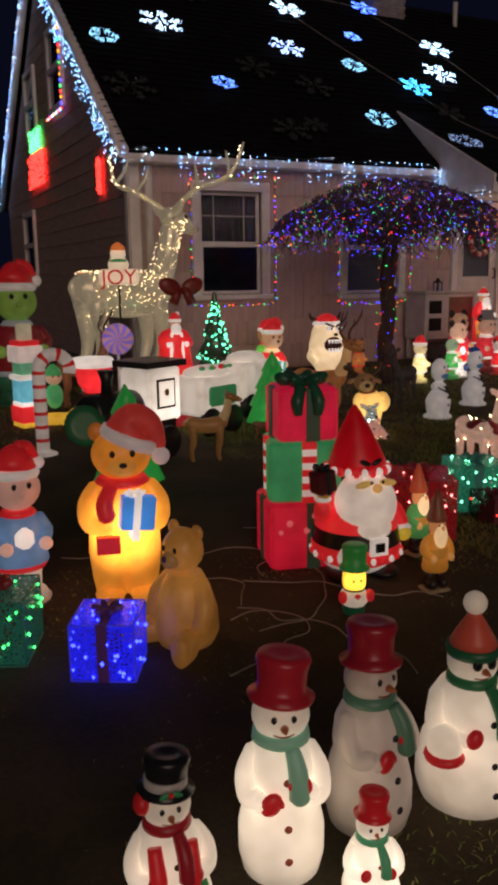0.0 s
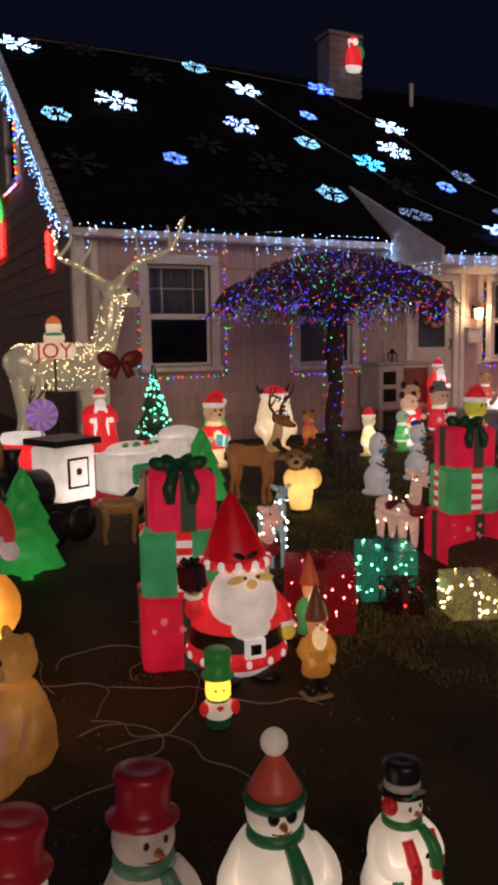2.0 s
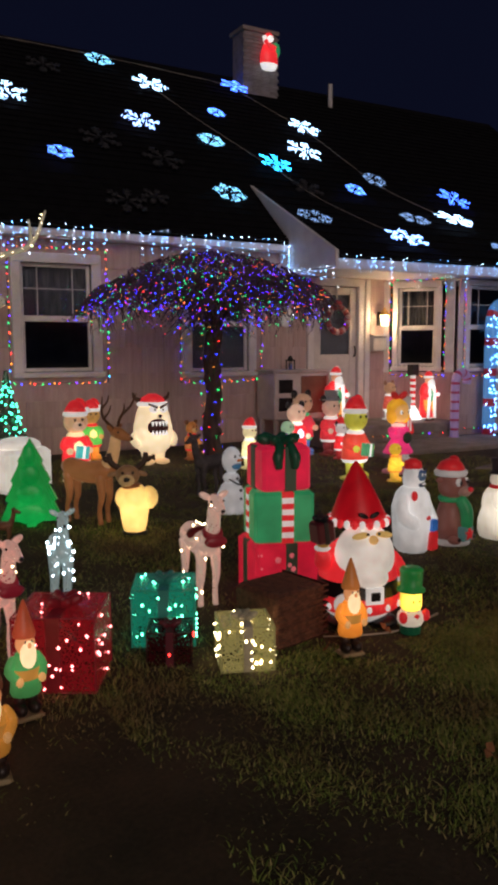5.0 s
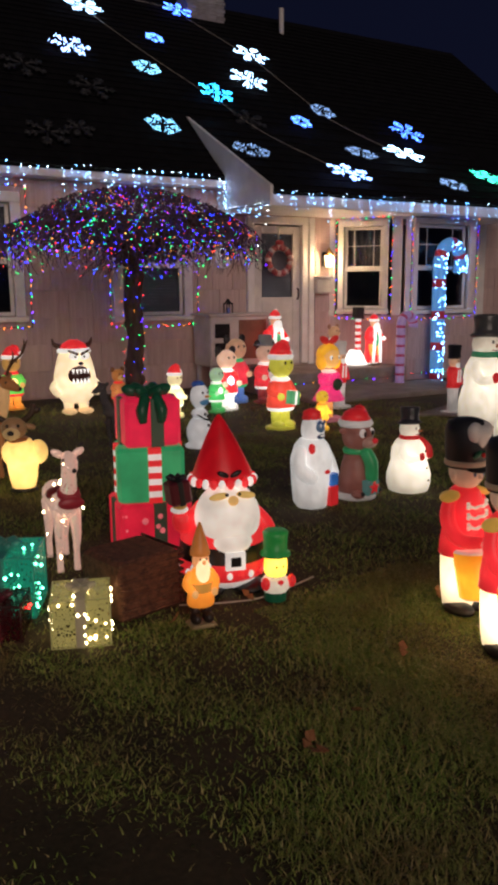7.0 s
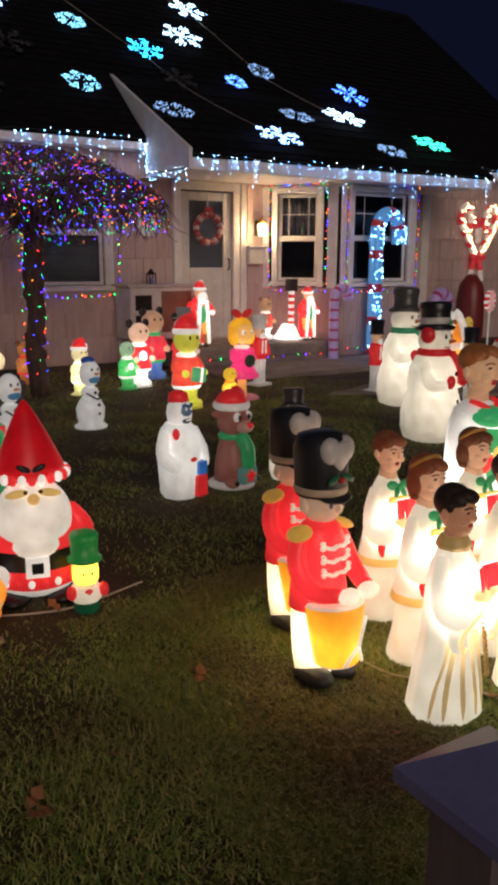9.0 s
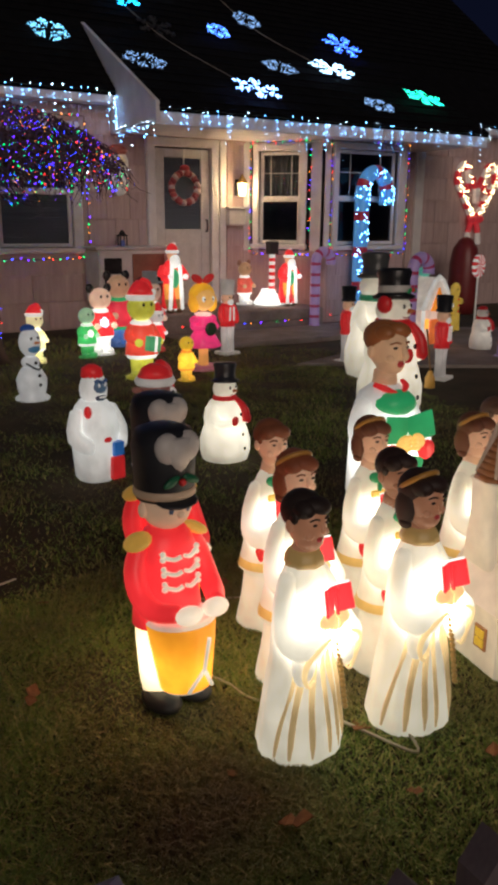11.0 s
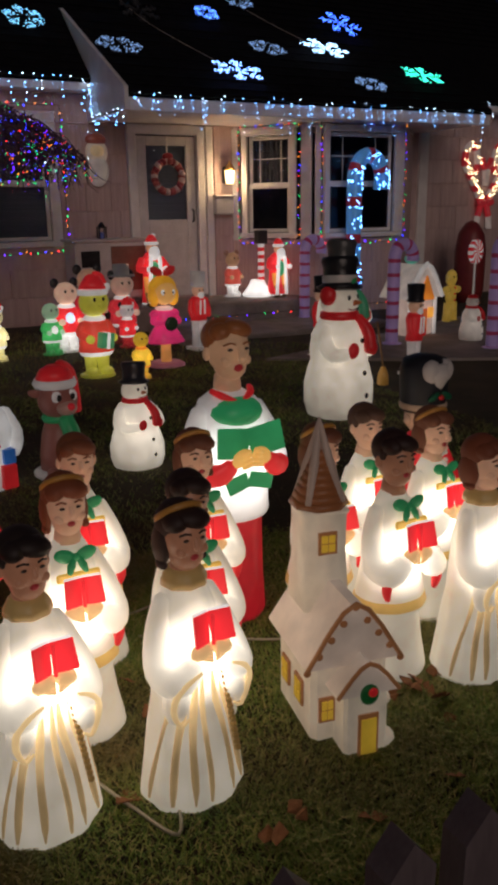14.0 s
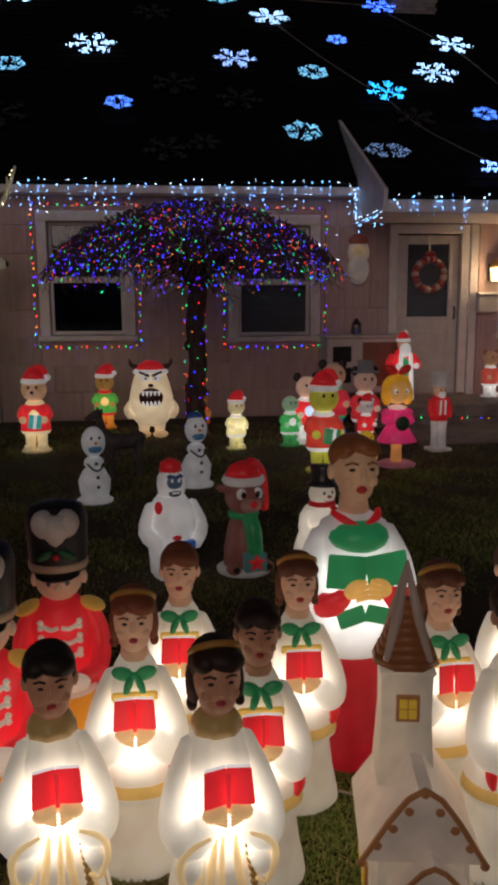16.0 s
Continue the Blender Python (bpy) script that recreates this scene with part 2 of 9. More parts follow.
    def mesh(self, name):
        me = bpy.data.meshes.new(name)
        me.from_pydata(self.v, [], self.f)
        for m in self.mats:
            me.materials.append(m)
        me.polygons.foreach_set("material_index", self.k)
        me.polygons.foreach_set("use_smooth", self.s)
        me.validate()
        bm = bmesh.new()
        bm.from_mesh(me)
        bmesh.ops.recalc_face_normals(bm, faces=bm.faces)
        bm.to_mesh(me)
        bm.free()
        return me

    def thing(self, name, m, label="", category="", group="", kind=""):
        ob = new(name, self.mesh(name))
        ob.matrix_basis = m
        return tagged(ob, label, category, group, kind)

    def part(self, name, parent, label="", kind=""):
        ob = new(name, self.mesh(name))
        ob.parent = parent
        return tagged(ob, label, "", "", kind)


def empty(name, m, label, category, group="", kind=""):
    ob = new(name)
    ob.matrix_basis = m
    return tagged(ob, label, category, group, kind)


def ground_z(x, y):
    return 0.015 * y - 0.02


def on_lawn(x, y, rz=0, dz=0.0, lean=0.0):
    return pose(x, y, ground_z(x, y) + dz, lean, 0, rz)


OCT = [(1, 0, 0), (0, 1, 0), (-1, 0, 0), (0, -1, 0), (0, 0, 1), (0, 0, -1)]
OCTF = [(0, 1, 4), (1, 2, 4), (2, 3, 4), (3, 0, 4), (1, 0, 5), (2, 1, 5), (3, 2, 5), (0, 3, 5)]


def bulbs(name, pts, r, mat, parent, label=""):
    v, f = [], []
    for p in pts:
        b = len(v)
        q = r * random.uniform(0.75, 1.2)
        v += [(p[0] + q * a, p[1] + q * c, p[2] + q * d * 1.3) for a, c, d in OCT]
        f += [(b + i, b + j, b + k) for i, j, k in OCTF]
    me = bpy.data.meshes.new(name)
    me.from_pydata(v, [], f)
    me.materials.append(mat)
    ob = new(name, me)
    ob.parent = parent
    return tagged(ob, label, kind="stuff")


LED_WHITE, LED_WARM, LED_ICE = led((0.60, 0.82, 1.0), 14), led((1.0, 0.80, 0.45), 8), led((0.14, 0.44, 1.0), 15)
LED_BLUE, LED_GREEN, LED_RED = led((0.012, 0.03, 1.0), 12), led((0.0, 0.8, 0.16), 5.5), led((1.0, 0.025, 0.02), 7)
LED_ORANGE, LED_PURPLE, LED_CYAN = led((1.0, 0.28, 0.02), 4.5), led((0.10, 0.012, 1.0), 8), led((0.02, 0.45, 1.0), 8)
MULTI = [("red_bulbs", LED_RED), ("green_bulbs", LED_GREEN), ("blue_bulbs", LED_BLUE), ("orange_bulbs", LED_ORANGE), ("purple_bulbs", LED_PURPLE)]

# ---- ground ----
def make_ground():
    v, f, nx, ny = [], [], 70, 60
    xs = [-60, -30, -15] + [-6 + i * 0.4 for i in range(60)] + [20, 26, 36, 60, 90, 140, 200]
    ys = [-60, -20, -8] + [-2 + i * 0.35 for i in range(40)] + [13, 16, 22, 30, 60, 120, 300]
    xs = [-300, -140] + xs + [320]
    for y in ys:
        for x in xs:
            near = -6 < x < 18 and -2 < y < 12
            bump = 0.018 * noise.noise(Vector((x * 0.9, y * 0.9, 0))) if near else 0
            v.append((x, y, ground_z(x, min(max(y, -2), 14)) + bump - 0.004))
    n = len(xs)
    for j in range(len(ys) - 1):
        for i in range(n - 1):
            a = j * n + i
            f.append((a, a + 1, a + n + 1, a + n))
    me = bpy.data.meshes.new("ground")
    me.from_pydata(v, [], f)
    me.materials.append(SOIL)
    me.polygons.foreach_set("use_smooth", [True] * len(f))
    tagged(new("ground", me), "dark winter lawn with bare brown patches", "lawn", kind="structure")


make_ground()

# ---- house: walls with openings ----
WALL_Y, WALL_TOP = 11.0, 3.12
# x0, x1, z0, z1 of the openings, outside of their trim
WINDOWS = [(4.45, 5.67, 1.18, 2.84), (6.89, 8.12, 1.145, 2.80)]
DOOR = (9.06, 10.17, 0.42, 2.69)
BAY = (10.72, 13.70, 1.10, 2.72)
OPEN = sorted(WINDOWS + [DOOR, BAY])


def front_wall():
    s = Shape()
    x = 3.57
    y = WALL_Y + 0.11
    for a, b, lo, hi in OPEN:
        s.box(((x + a + 0.04) / 2, y, WALL_TOP / 2), (a + 0.04 - x, 0.2, WALL_TOP), SIDING, edge=0.001)
        s.box(((a + b) / 2, y, (lo + 0.04) / 2), (b - a - 0.08, 0.2, lo + 0.04), SIDING, edge=0.001)
        s.box(((a + b) / 2, y, (hi - 0.04 + WALL_TOP) / 2), (b - a - 0.08, 0.2, WALL_TOP - hi + 0.04), SIDING, edge=0.001)
        x = b - 0.04
    s.box(((x + 17.5) / 2, y, WALL_TOP / 2), (17.5 - x, 0.2, WALL_TOP), SIDING, edge=0.001)
    return s.thing("wall_front", Matrix(), "pinkish beige painted shake wall", "wall", kind="structure")


WALL = front_wall()


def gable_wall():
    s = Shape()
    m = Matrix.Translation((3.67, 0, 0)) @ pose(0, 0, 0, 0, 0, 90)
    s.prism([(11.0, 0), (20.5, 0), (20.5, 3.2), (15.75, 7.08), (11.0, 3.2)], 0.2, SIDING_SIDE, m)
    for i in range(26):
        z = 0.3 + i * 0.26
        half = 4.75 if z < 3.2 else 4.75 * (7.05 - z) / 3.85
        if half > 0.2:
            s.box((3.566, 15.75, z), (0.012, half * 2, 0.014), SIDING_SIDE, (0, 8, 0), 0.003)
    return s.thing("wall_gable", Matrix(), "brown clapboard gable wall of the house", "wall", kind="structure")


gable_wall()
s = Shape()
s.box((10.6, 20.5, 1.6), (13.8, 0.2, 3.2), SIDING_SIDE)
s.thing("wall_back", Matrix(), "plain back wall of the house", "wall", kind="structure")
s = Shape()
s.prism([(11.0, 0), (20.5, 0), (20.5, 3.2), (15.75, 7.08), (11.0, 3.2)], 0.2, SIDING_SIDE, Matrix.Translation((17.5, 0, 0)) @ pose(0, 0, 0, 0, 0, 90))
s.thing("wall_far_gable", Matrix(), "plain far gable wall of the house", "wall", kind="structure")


def slab(s, pts, mat, t=0.08):
    """A sloping sheet with thickness from four corners."""
    b = len(s.v)
    s.v += [tuple(p) for p in pts] + [(p[0], p[1], p[2] - t) for p in pts]
    k = s.slot(mat)
    for f in [(0, 1, 2, 3), (7, 6, 5, 4), (0, 4, 5, 1), (1, 5, 6, 2), (2, 6, 7, 3), (3, 7, 4, 0)]:
        s.f.append(tuple(b + i for i in f))
        s.k.append(k)
        s.s.append(False)


def roof():
    top = empty("roof", Matrix(), "shingled gable roof, nearly black with night shade, with a lower porch roof", "roof", kind="structure")
    s = Shape()
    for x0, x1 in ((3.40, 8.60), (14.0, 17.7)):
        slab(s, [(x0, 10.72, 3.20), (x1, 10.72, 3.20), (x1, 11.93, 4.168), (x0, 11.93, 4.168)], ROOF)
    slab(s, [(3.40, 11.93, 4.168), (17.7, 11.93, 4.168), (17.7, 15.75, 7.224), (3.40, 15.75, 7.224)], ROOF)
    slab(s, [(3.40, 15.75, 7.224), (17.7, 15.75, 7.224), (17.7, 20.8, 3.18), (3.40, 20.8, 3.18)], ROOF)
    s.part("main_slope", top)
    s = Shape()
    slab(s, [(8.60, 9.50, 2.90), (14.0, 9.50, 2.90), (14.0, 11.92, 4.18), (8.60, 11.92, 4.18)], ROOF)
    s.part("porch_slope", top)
    s = Shape()
    for i in range(24):
        k = i / 24
        s.box((10.55, 12.05 + 3.6 * k, 4.285 + 2.88 * k), (14.2, 0.012, 0.02), ROOF, (38.7, 0, 0), 0.002)
    for i in range(8):
        k = i / 8
        s.box((6.0, 10.8 + 1.1 * k, 3.27 + 0.88 * k), (5.2, 0.012, 0.02), ROOF, (38.7, 0, 0), 0.002)
        s.box((11.3, 9.62 + 2.2 * k, 2.97 + 1.164 * k), (5.3, 0.012, 0.02), ROOF, (27.9, 0, 0), 0.002)
    s.part("shingle_courses", top, kind="stuff")
    for x, w in ((6.0, 5.16), (15.85, 3.66)):
        s = Shape()
        s.box((x, 10.74, 3.105), (w, 0.03, 0.15), TRIM, edge=0.006)
        s.part("fascia", top, "white painted fascia board")
        s = Shape()
        s.box((x, 10.88, 3.04), (w - 0.04, 0.25, 0.02), TRIM, edge=0.004)
        s.part("soffit", top)
    s = Shape()
    s.box((11.3, 9.53, 2.775), (5.38, 0.03, 0.19), TRIM, edge=0.006)
    s.part("fascia", top, "white painted porch fascia board")
    s = Shape()
    s.box((11.3, 10.27, 2.715), (5.34, 1.44, 0.02), TRIM, edge=0.004)
    s.part("soffit", top, "white painted porch soffit")
    for x in (8.58,):
        s = Shape()
        s.prism([(9.5, 2.69), (11.0, 2.69), (11.0, 3.42), (11.92, 4.20), (9.5, 2.93)], 0.05, TRIM, Matrix.Translation((x, 0, 0)) @ pose(0, 0, 0, 0, 0, 90))
        s.part("cheek_board", top, "white triangular cheek between the roofs")
    for x0, y0, z0, y1, z1 in ((3.42, 10.7, 3.11, 15.75, 7.15), (3.42, 20.8, 3.11, 15.75, 7.15)):
        s = Shape()
        s.tube([(x0, y0, z0), (x0, y1, z1)], 0.085, TRIM, n=4)
        s.part("rake_board", top, "white rake board")


roof()
s = Shape()
s.box((3.62, 10.975, 1.55), (0.15, 0.045, 3.0), TRIM, edge=0.006)
s.box((3.55, 11.06, 1.55), (0.045, 0.14, 3.0), TRIM, edge=0.006)
s.box((3.83, 10.965, 1.53), (0.11, 0.08, 2.96), TRIM, edge=0.03)
s.thing("trim_corner", Matrix(), "white corner boards and downspout of the house", "trim", kind="structure")
s = Shape()
s.box((10.24, 10.97, 1.54), (0.11, 0.06, 2.30), TRIM, edge=0.01)
s.thing("trim_door_post", Matrix(), "white post board beside the entrance door", "trim", kind="structure")
s = Shape()
s.box((14.0, 10.97, 1.50), (0.18, 0.06, 2.70), TRIM, edge=0.01)
s.thing("trim_window_boards", Matrix(), "white upright board beside the bay window", "trim", kind="structure")


def window(i, x0, x1, z0, z1, curtain, m=None):
    m = m or pose((x0 + x1) / 2, WALL_Y, z0)
    w, h = x1 - x0, z1 - z0
    top = empty("window_%d" % i, m, "white double-hung window with dark panes", "window", kind="structure")
    t = 0.13 if i < 3 else 0.09
    s = Shape()
    s.box((-w / 2 + t / 2, -0.025, h / 2), (t, 0.06, h), TRIM, edge=0.008)
    s.box((w / 2 - t / 2, -0.025, h / 2), (t, 0.06, h), TRIM, edge=0.008)
    s.box((0, -0.028, h - t / 2), (w - 0.01, 0.07, t), TRIM, edge=0.008)
    s.part("window_frame", top)
    s = Shape()
    s.box((0, -0.05, 0.05), (w + 0.04, 0.12, 0.07), TRIM, edge=0.012)
    s.part("window_sill", top)
    iw, ih = w - 2 * t, h - t - 0.09
    zb = 0.09
    for nm, za, zc, dy in (("lower_sash", zb, zb + ih / 2, 0.03), ("upper_sash", zb + ih / 2 - 0.02, zb + ih, 0.06)):
        s = Shape()
        g = 0.05
        for x in (-iw / 2 + g / 2, iw / 2 - g / 2):
            s.box((x, dy, (za + zc) / 2), (g, 0.03, zc - za), TRIM, edge=0.006)
        for z in (za + g / 2, zc - g / 2):
            s.box((0, dy, z), (iw - 2 * g, 0.03, g), TRIM, edge=0.006)
        if nm == "upper_sash":
            for x in (-iw / 4, iw / 4):
                s.box((x, dy + 0.008, (za + zc) / 2), (0.014, 0.01, zc - za - 2 * g), METAL, edge=0.002)
            s.box((0, dy + 0.008, za + (zc - za) * 0.55), (iw - 2 * g, 0.01, 0.014), METAL, edge=0.002)
        sash = s.part(nm, top)
        s = Shape()
        s.box((0, dy + 0.018, (za + zc) / 2), (iw - 2 * g + 0.01, 0.006, zc - za - 2 * g + 0.01), GLASS, edge=0.001)
        s.part("pane", sash)
    if i == 2:
        s = Shape()
        for k in range(34):
            s.box((0, 0.13, zb + 0.02 + ih * k / 34), (iw, 0.006, ih / 34 * 1.1), BLIND, (18, 0, 0), 0.001)
        s.part("blind", top, "closed grey slatted blind behind the pane")
    if curtain:
        s = Shape()
        rows = []
        for z in (zb + ih * 0.5, zb + ih):
            rows.append([(x / 30 * iw - iw / 2, 0.14 + 0.018 * math.sin(x * 1.3), z) for x in range(31)] + [(x / 30 * iw - iw / 2, 0.15 + 0.018 * math.sin(x * 1.3), z) for x in range(30, -1, -1)])
        s.grid(rows, CURTAIN)
        s.part("curtain", top, "dim half curtain behind the pane")


for i, (a, b, c, d) in enumerate(WINDOWS):
    window(i + 1, a, b, c, d, i == 0)


# bay window: a slanting side with one window, a front with another, a blind far side
BAY_PLAN = [(10.60, 11.03), (11.47, 10.08), (12.95, 10.08), (13.84, 11.03)]


def bay():
    s = Shape()
    s.grid([[(x, y, z) for x, y in BAY_PLAN] for z in (0.05, 1.165)], SIDING, smooth=False)
    top = s.thing("wall_bay", Matrix(), "projecting bay with pale shakes below white-framed windows", "bay window", kind="structure")
    s = Shape()
    s.grid([[(x, y, z) for x, y in BAY_PLAN] for z in (2.655, 2.700)], TRIM, smooth=False)
    s.part("header", top)
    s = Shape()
    # Sill sheet in the same dark colour, for the shade indoors.
    s.grid([[(x, y + 0.10, z) for x, y in BAY_PLAN] for z in (1.168, 1.172)], ROOM_SHADE, smooth=False)
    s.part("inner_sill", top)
    for x, y, w, rz in ((10.66, 10.985, 0.10, -47.5), (11.375, 10.225, 0.15, -47.5), (11.50, 10.115, 0.09, -20), (12.89, 10.115, 0.13, 0)):
        s = Shape()
        s.box((0, 0, 0), (w, 0.06, 1.50), TRIM, edge=0.008)
        s.part("corner_post", top).matrix_basis = pose(x, y, 1.91, 0, 0, rz)
    s = Shape()
    s.grid([[(12.93, 10.12, z), (12.95, 10.09, z), (13.84, 11.03, z), (13.80, 11.04, z)] for z in (1.165, 2.66)], SIDING, smooth=False)
    s.part("far_side", top)
    shake = Shape()
    shake.box((0, 0, 0), (1.0, 0.016, 0.345), SIDING, edge=0.0015)
    me = shake.mesh("shake")
    for (ax, ay), (bx, by) in zip(BAY_PLAN[:2], BAY_PLAN[1:3]):
        run, rz = math.hypot(bx - ax, by - ay), math.degrees(math.atan2(by - ay, bx - ax))
        for c in range(3):
            cuts = sorted([0.02, run - 0.02] + [run * (k + 0.3 * (c % 2) + 0.5) / 4 for k in range(3)])
            for a, b in zip(cuts, cuts[1:]):
                ob = new("shake", me)
                ob.parent = top
                ob.matrix_basis = pose(ax, ay, 0.30 + 0.35 * c, 0, 0, rz) @ pose((a + b) / 2, -0.006, 0, -1.2, 0, 0) @ Matrix.Diagonal((b - a - 0.006, 1, 1, 1))


bay()
SLANT = pose(10.995, 10.600, 1.18, 0, 0, -47.5)
window(3, 0, 0.80, 1.18, 2.65, True, SLANT)
window(4, 11.55, 12.83, 1.17, 2.68, False, pose(12.19, 10.08, 1.17))
# room walls behind the openings, coloured dark for the shade of unlit rooms
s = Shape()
s.box((8.75, 13.3, 1.5), (10.0, 0.1, 2.9), ROOM_SHADE)
s.box((8.75, 12.2, 0.12), (10.0, 2.2, 0.1), ROOM_SHADE)
s.box((8.75, 12.2, 2.95), (10.0, 2.2, 0.1), ROOM_SHADE)
s.thing("wall_inner", Matrix(), "room walls behind the windows, coloured dark for the unlit shade", "wall", kind="structure")


def gable_window(i, y0, y1, z0, z1):
    top = empty("window_%d" % i, pose(3.55, (y0 + y1) / 2, z0, 0, 0, -90), "white gable window with dark panes", "window", kind="structure")
    w, h = y1 - y0, z1 - z0
    s = Shape()
    for x in (-w / 2 + 0.06, w / 2 - 0.06):
        s.box((x, -0.01, h / 2), (0.12, 0.06, h), TRIM)
    for z in (0.05, h / 2, h - 0.06):
        s.box((0, -0.012, z), (w - 0.02, 0.06, 0.1), TRIM)
    s.part("window_frame", top)
    for z in (h * 0.27, h * 0.73):
        s = Shape()
        s.box((0, 0.012, z), (w - 0.24, 0.012, h * 0.44), surface("dark_pane", (0.006, 0.006, 0.008), (0.012, 0.012, 0.014), 2, 0.08, 0, 10), edge=0.001)
        s.part("pane", top)


gable_window(5, 14.3, 15.4, 4.35, 5.75)
gable_window(6, 16.6, 17.6, 4.2, 5.5)
gable_window(7, 17.4, 18.6, 1.5, 2.9)


def door():
    a, b, lo, hi = DOOR
    top = empty("door_1", pose((a + b) / 2, WALL_Y, lo), "white storm door with a large glass panel", "door", kind="structure")
    w, h = b - a, hi - lo
    s = Shape()
    for x in (-w / 2 + 0.06, w / 2 - 0.06):
        s.box((x, -0.02, h / 2), (0.12, 0.08, h), TRIM, edge=0.01)
    s.box((0, -0.022, h - 0.06), (w - 0.02, 0.08, 0.12), TRIM, edge=0.01)
    s.part("door_frame", top)
    iw, ih = w - 0.26, h - 0.14
    s = Shape()
    gx0, gx1, gz0, gz1 = -iw / 2 + 0.14, iw / 2 - 0.14, 1.05, ih - 0.12
    s.box((-iw / 2 + 0.07, 0.01, ih / 2), (0.14, 0.045, ih), METAL, edge=0.006)
    s.box((iw / 2 - 0.07, 0.01, ih / 2), (0.14, 0.045, ih), METAL, edge=0.006)
    s.box((0, 0.01, ih - 0.06), (iw - 0.28, 0.045, 0.12), METAL, edge=0.006)
    s.box((0, 0.01, 0.525), (iw - 0.28, 0.045, 1.05), METAL, edge=0.006)
    s.box((0, -0.014, 0.5), (iw - 0.42, 0.01, 0.72), METAL, edge=0.004)
    leaf = s.part("door_leaf", top)
    s = Shape()
    s.box(((gx0 + gx1) / 2, 0.015, (gz0 + gz1) / 2), (gx1 - gx0 + 0.01, 0.008, gz1 - gz0 + 0.01), GLASS, edge=0.001)
    s.part("pane", leaf)
    s = Shape()
    for k in range(20):
        s.box(((gx0 + gx1) / 2, 0.05, gz0 + 0.02 + (gz1 - gz0) * k / 20), (gx1 - gx0, 0.006, 0.055), BLIND, (18, 0, 0), 0.001)
    s.part("blind", leaf, "grey slatted blind behind the door glass")
    s = Shape()
    s.tube([(iw / 2 - 0.06, -0.02, 1.02), (iw / 2 - 0.06, -0.06, 1.04), (iw / 2 - 0.06, -0.06, 1.16), (iw / 2 - 0.06, -0.02, 1.18)], 0.012, DARKM)
    s.part("door_handle", leaf, "dark pull handle")


door()
# Added glowing panel that stands for a pale blue reflection at the door.
s = Shape()
s.box((9.72, 11.35, 1.58), (0.34, 0.02, 0.18), led((0.30, 0.62, 1.0), 0.8))
s.thing("television_screen", Matrix(), "small pale blue glowing panel, added for a reflection at the door", "screen")


def steps():
    s = Shape()
    s.box((9.95, 10.40, 0.21), (2.70, 1.12, 0.38), CONCRETE, edge=0.02)
    s.thing("porch_floor", Matrix(), "low concrete porch slab before the door", "porch", kind="structure")
    s = Shape()
    s.box((10.3, 9.25, 0.10), (3.0, 1.16, 0.12), CONCRETE, edge=0.02)
    s.thing("porch_step", Matrix(), "broad low concrete step before the porch", "step", kind="structure")
    s = Shape()
    slab(s, [(9.2, 7.4, 0.115), (13.2, 5.2, 0.09), (16.5, 7.0, 0.11), (12.9, 8.72, 0.14)], CONCRETE, 0.06)
    s.thing("pavement_walk", Matrix(), "dark concrete front walk crossing the lawn", "path", kind="structure")


steps()


def chimney():
    top = empty("chimney", pose(10.63, 15.42, 5.9), "grey painted brick chimney on the roof", "chimney")
    s = Shape()
    s.box((0, 0, 1.05), (0.78, 0.5, 2.1), BRICK)
    s.box((0, 0, 2.12), (0.86, 0.58, 0.08), CONCRETE)
    s.part("shaft", top)
    brick = Shape()
    brick.box((0, 0, 0), (0.205, 0.02, 0.062), BRICK, edge=0.004)
    me = brick.mesh("brick")
    for r in range(24):
        for c in range(4):
            ob = new("brick", me)
            ob.parent = top
            ob.matrix_basis = pose(-0.31 + c * 0.205 + (0.02 if r % 2 else -0.01), -0.256, 0.45 + r * 0.068)


chimney()
s = Shape()
s.tube([(12.40, 15.2, 6.6), (12.40, 15.2, 7.25)], 0.05, METAL, n=12)
s.thing("vent_pipe", Matrix(), "pale plumbing vent pipe on the roof", "pipe")


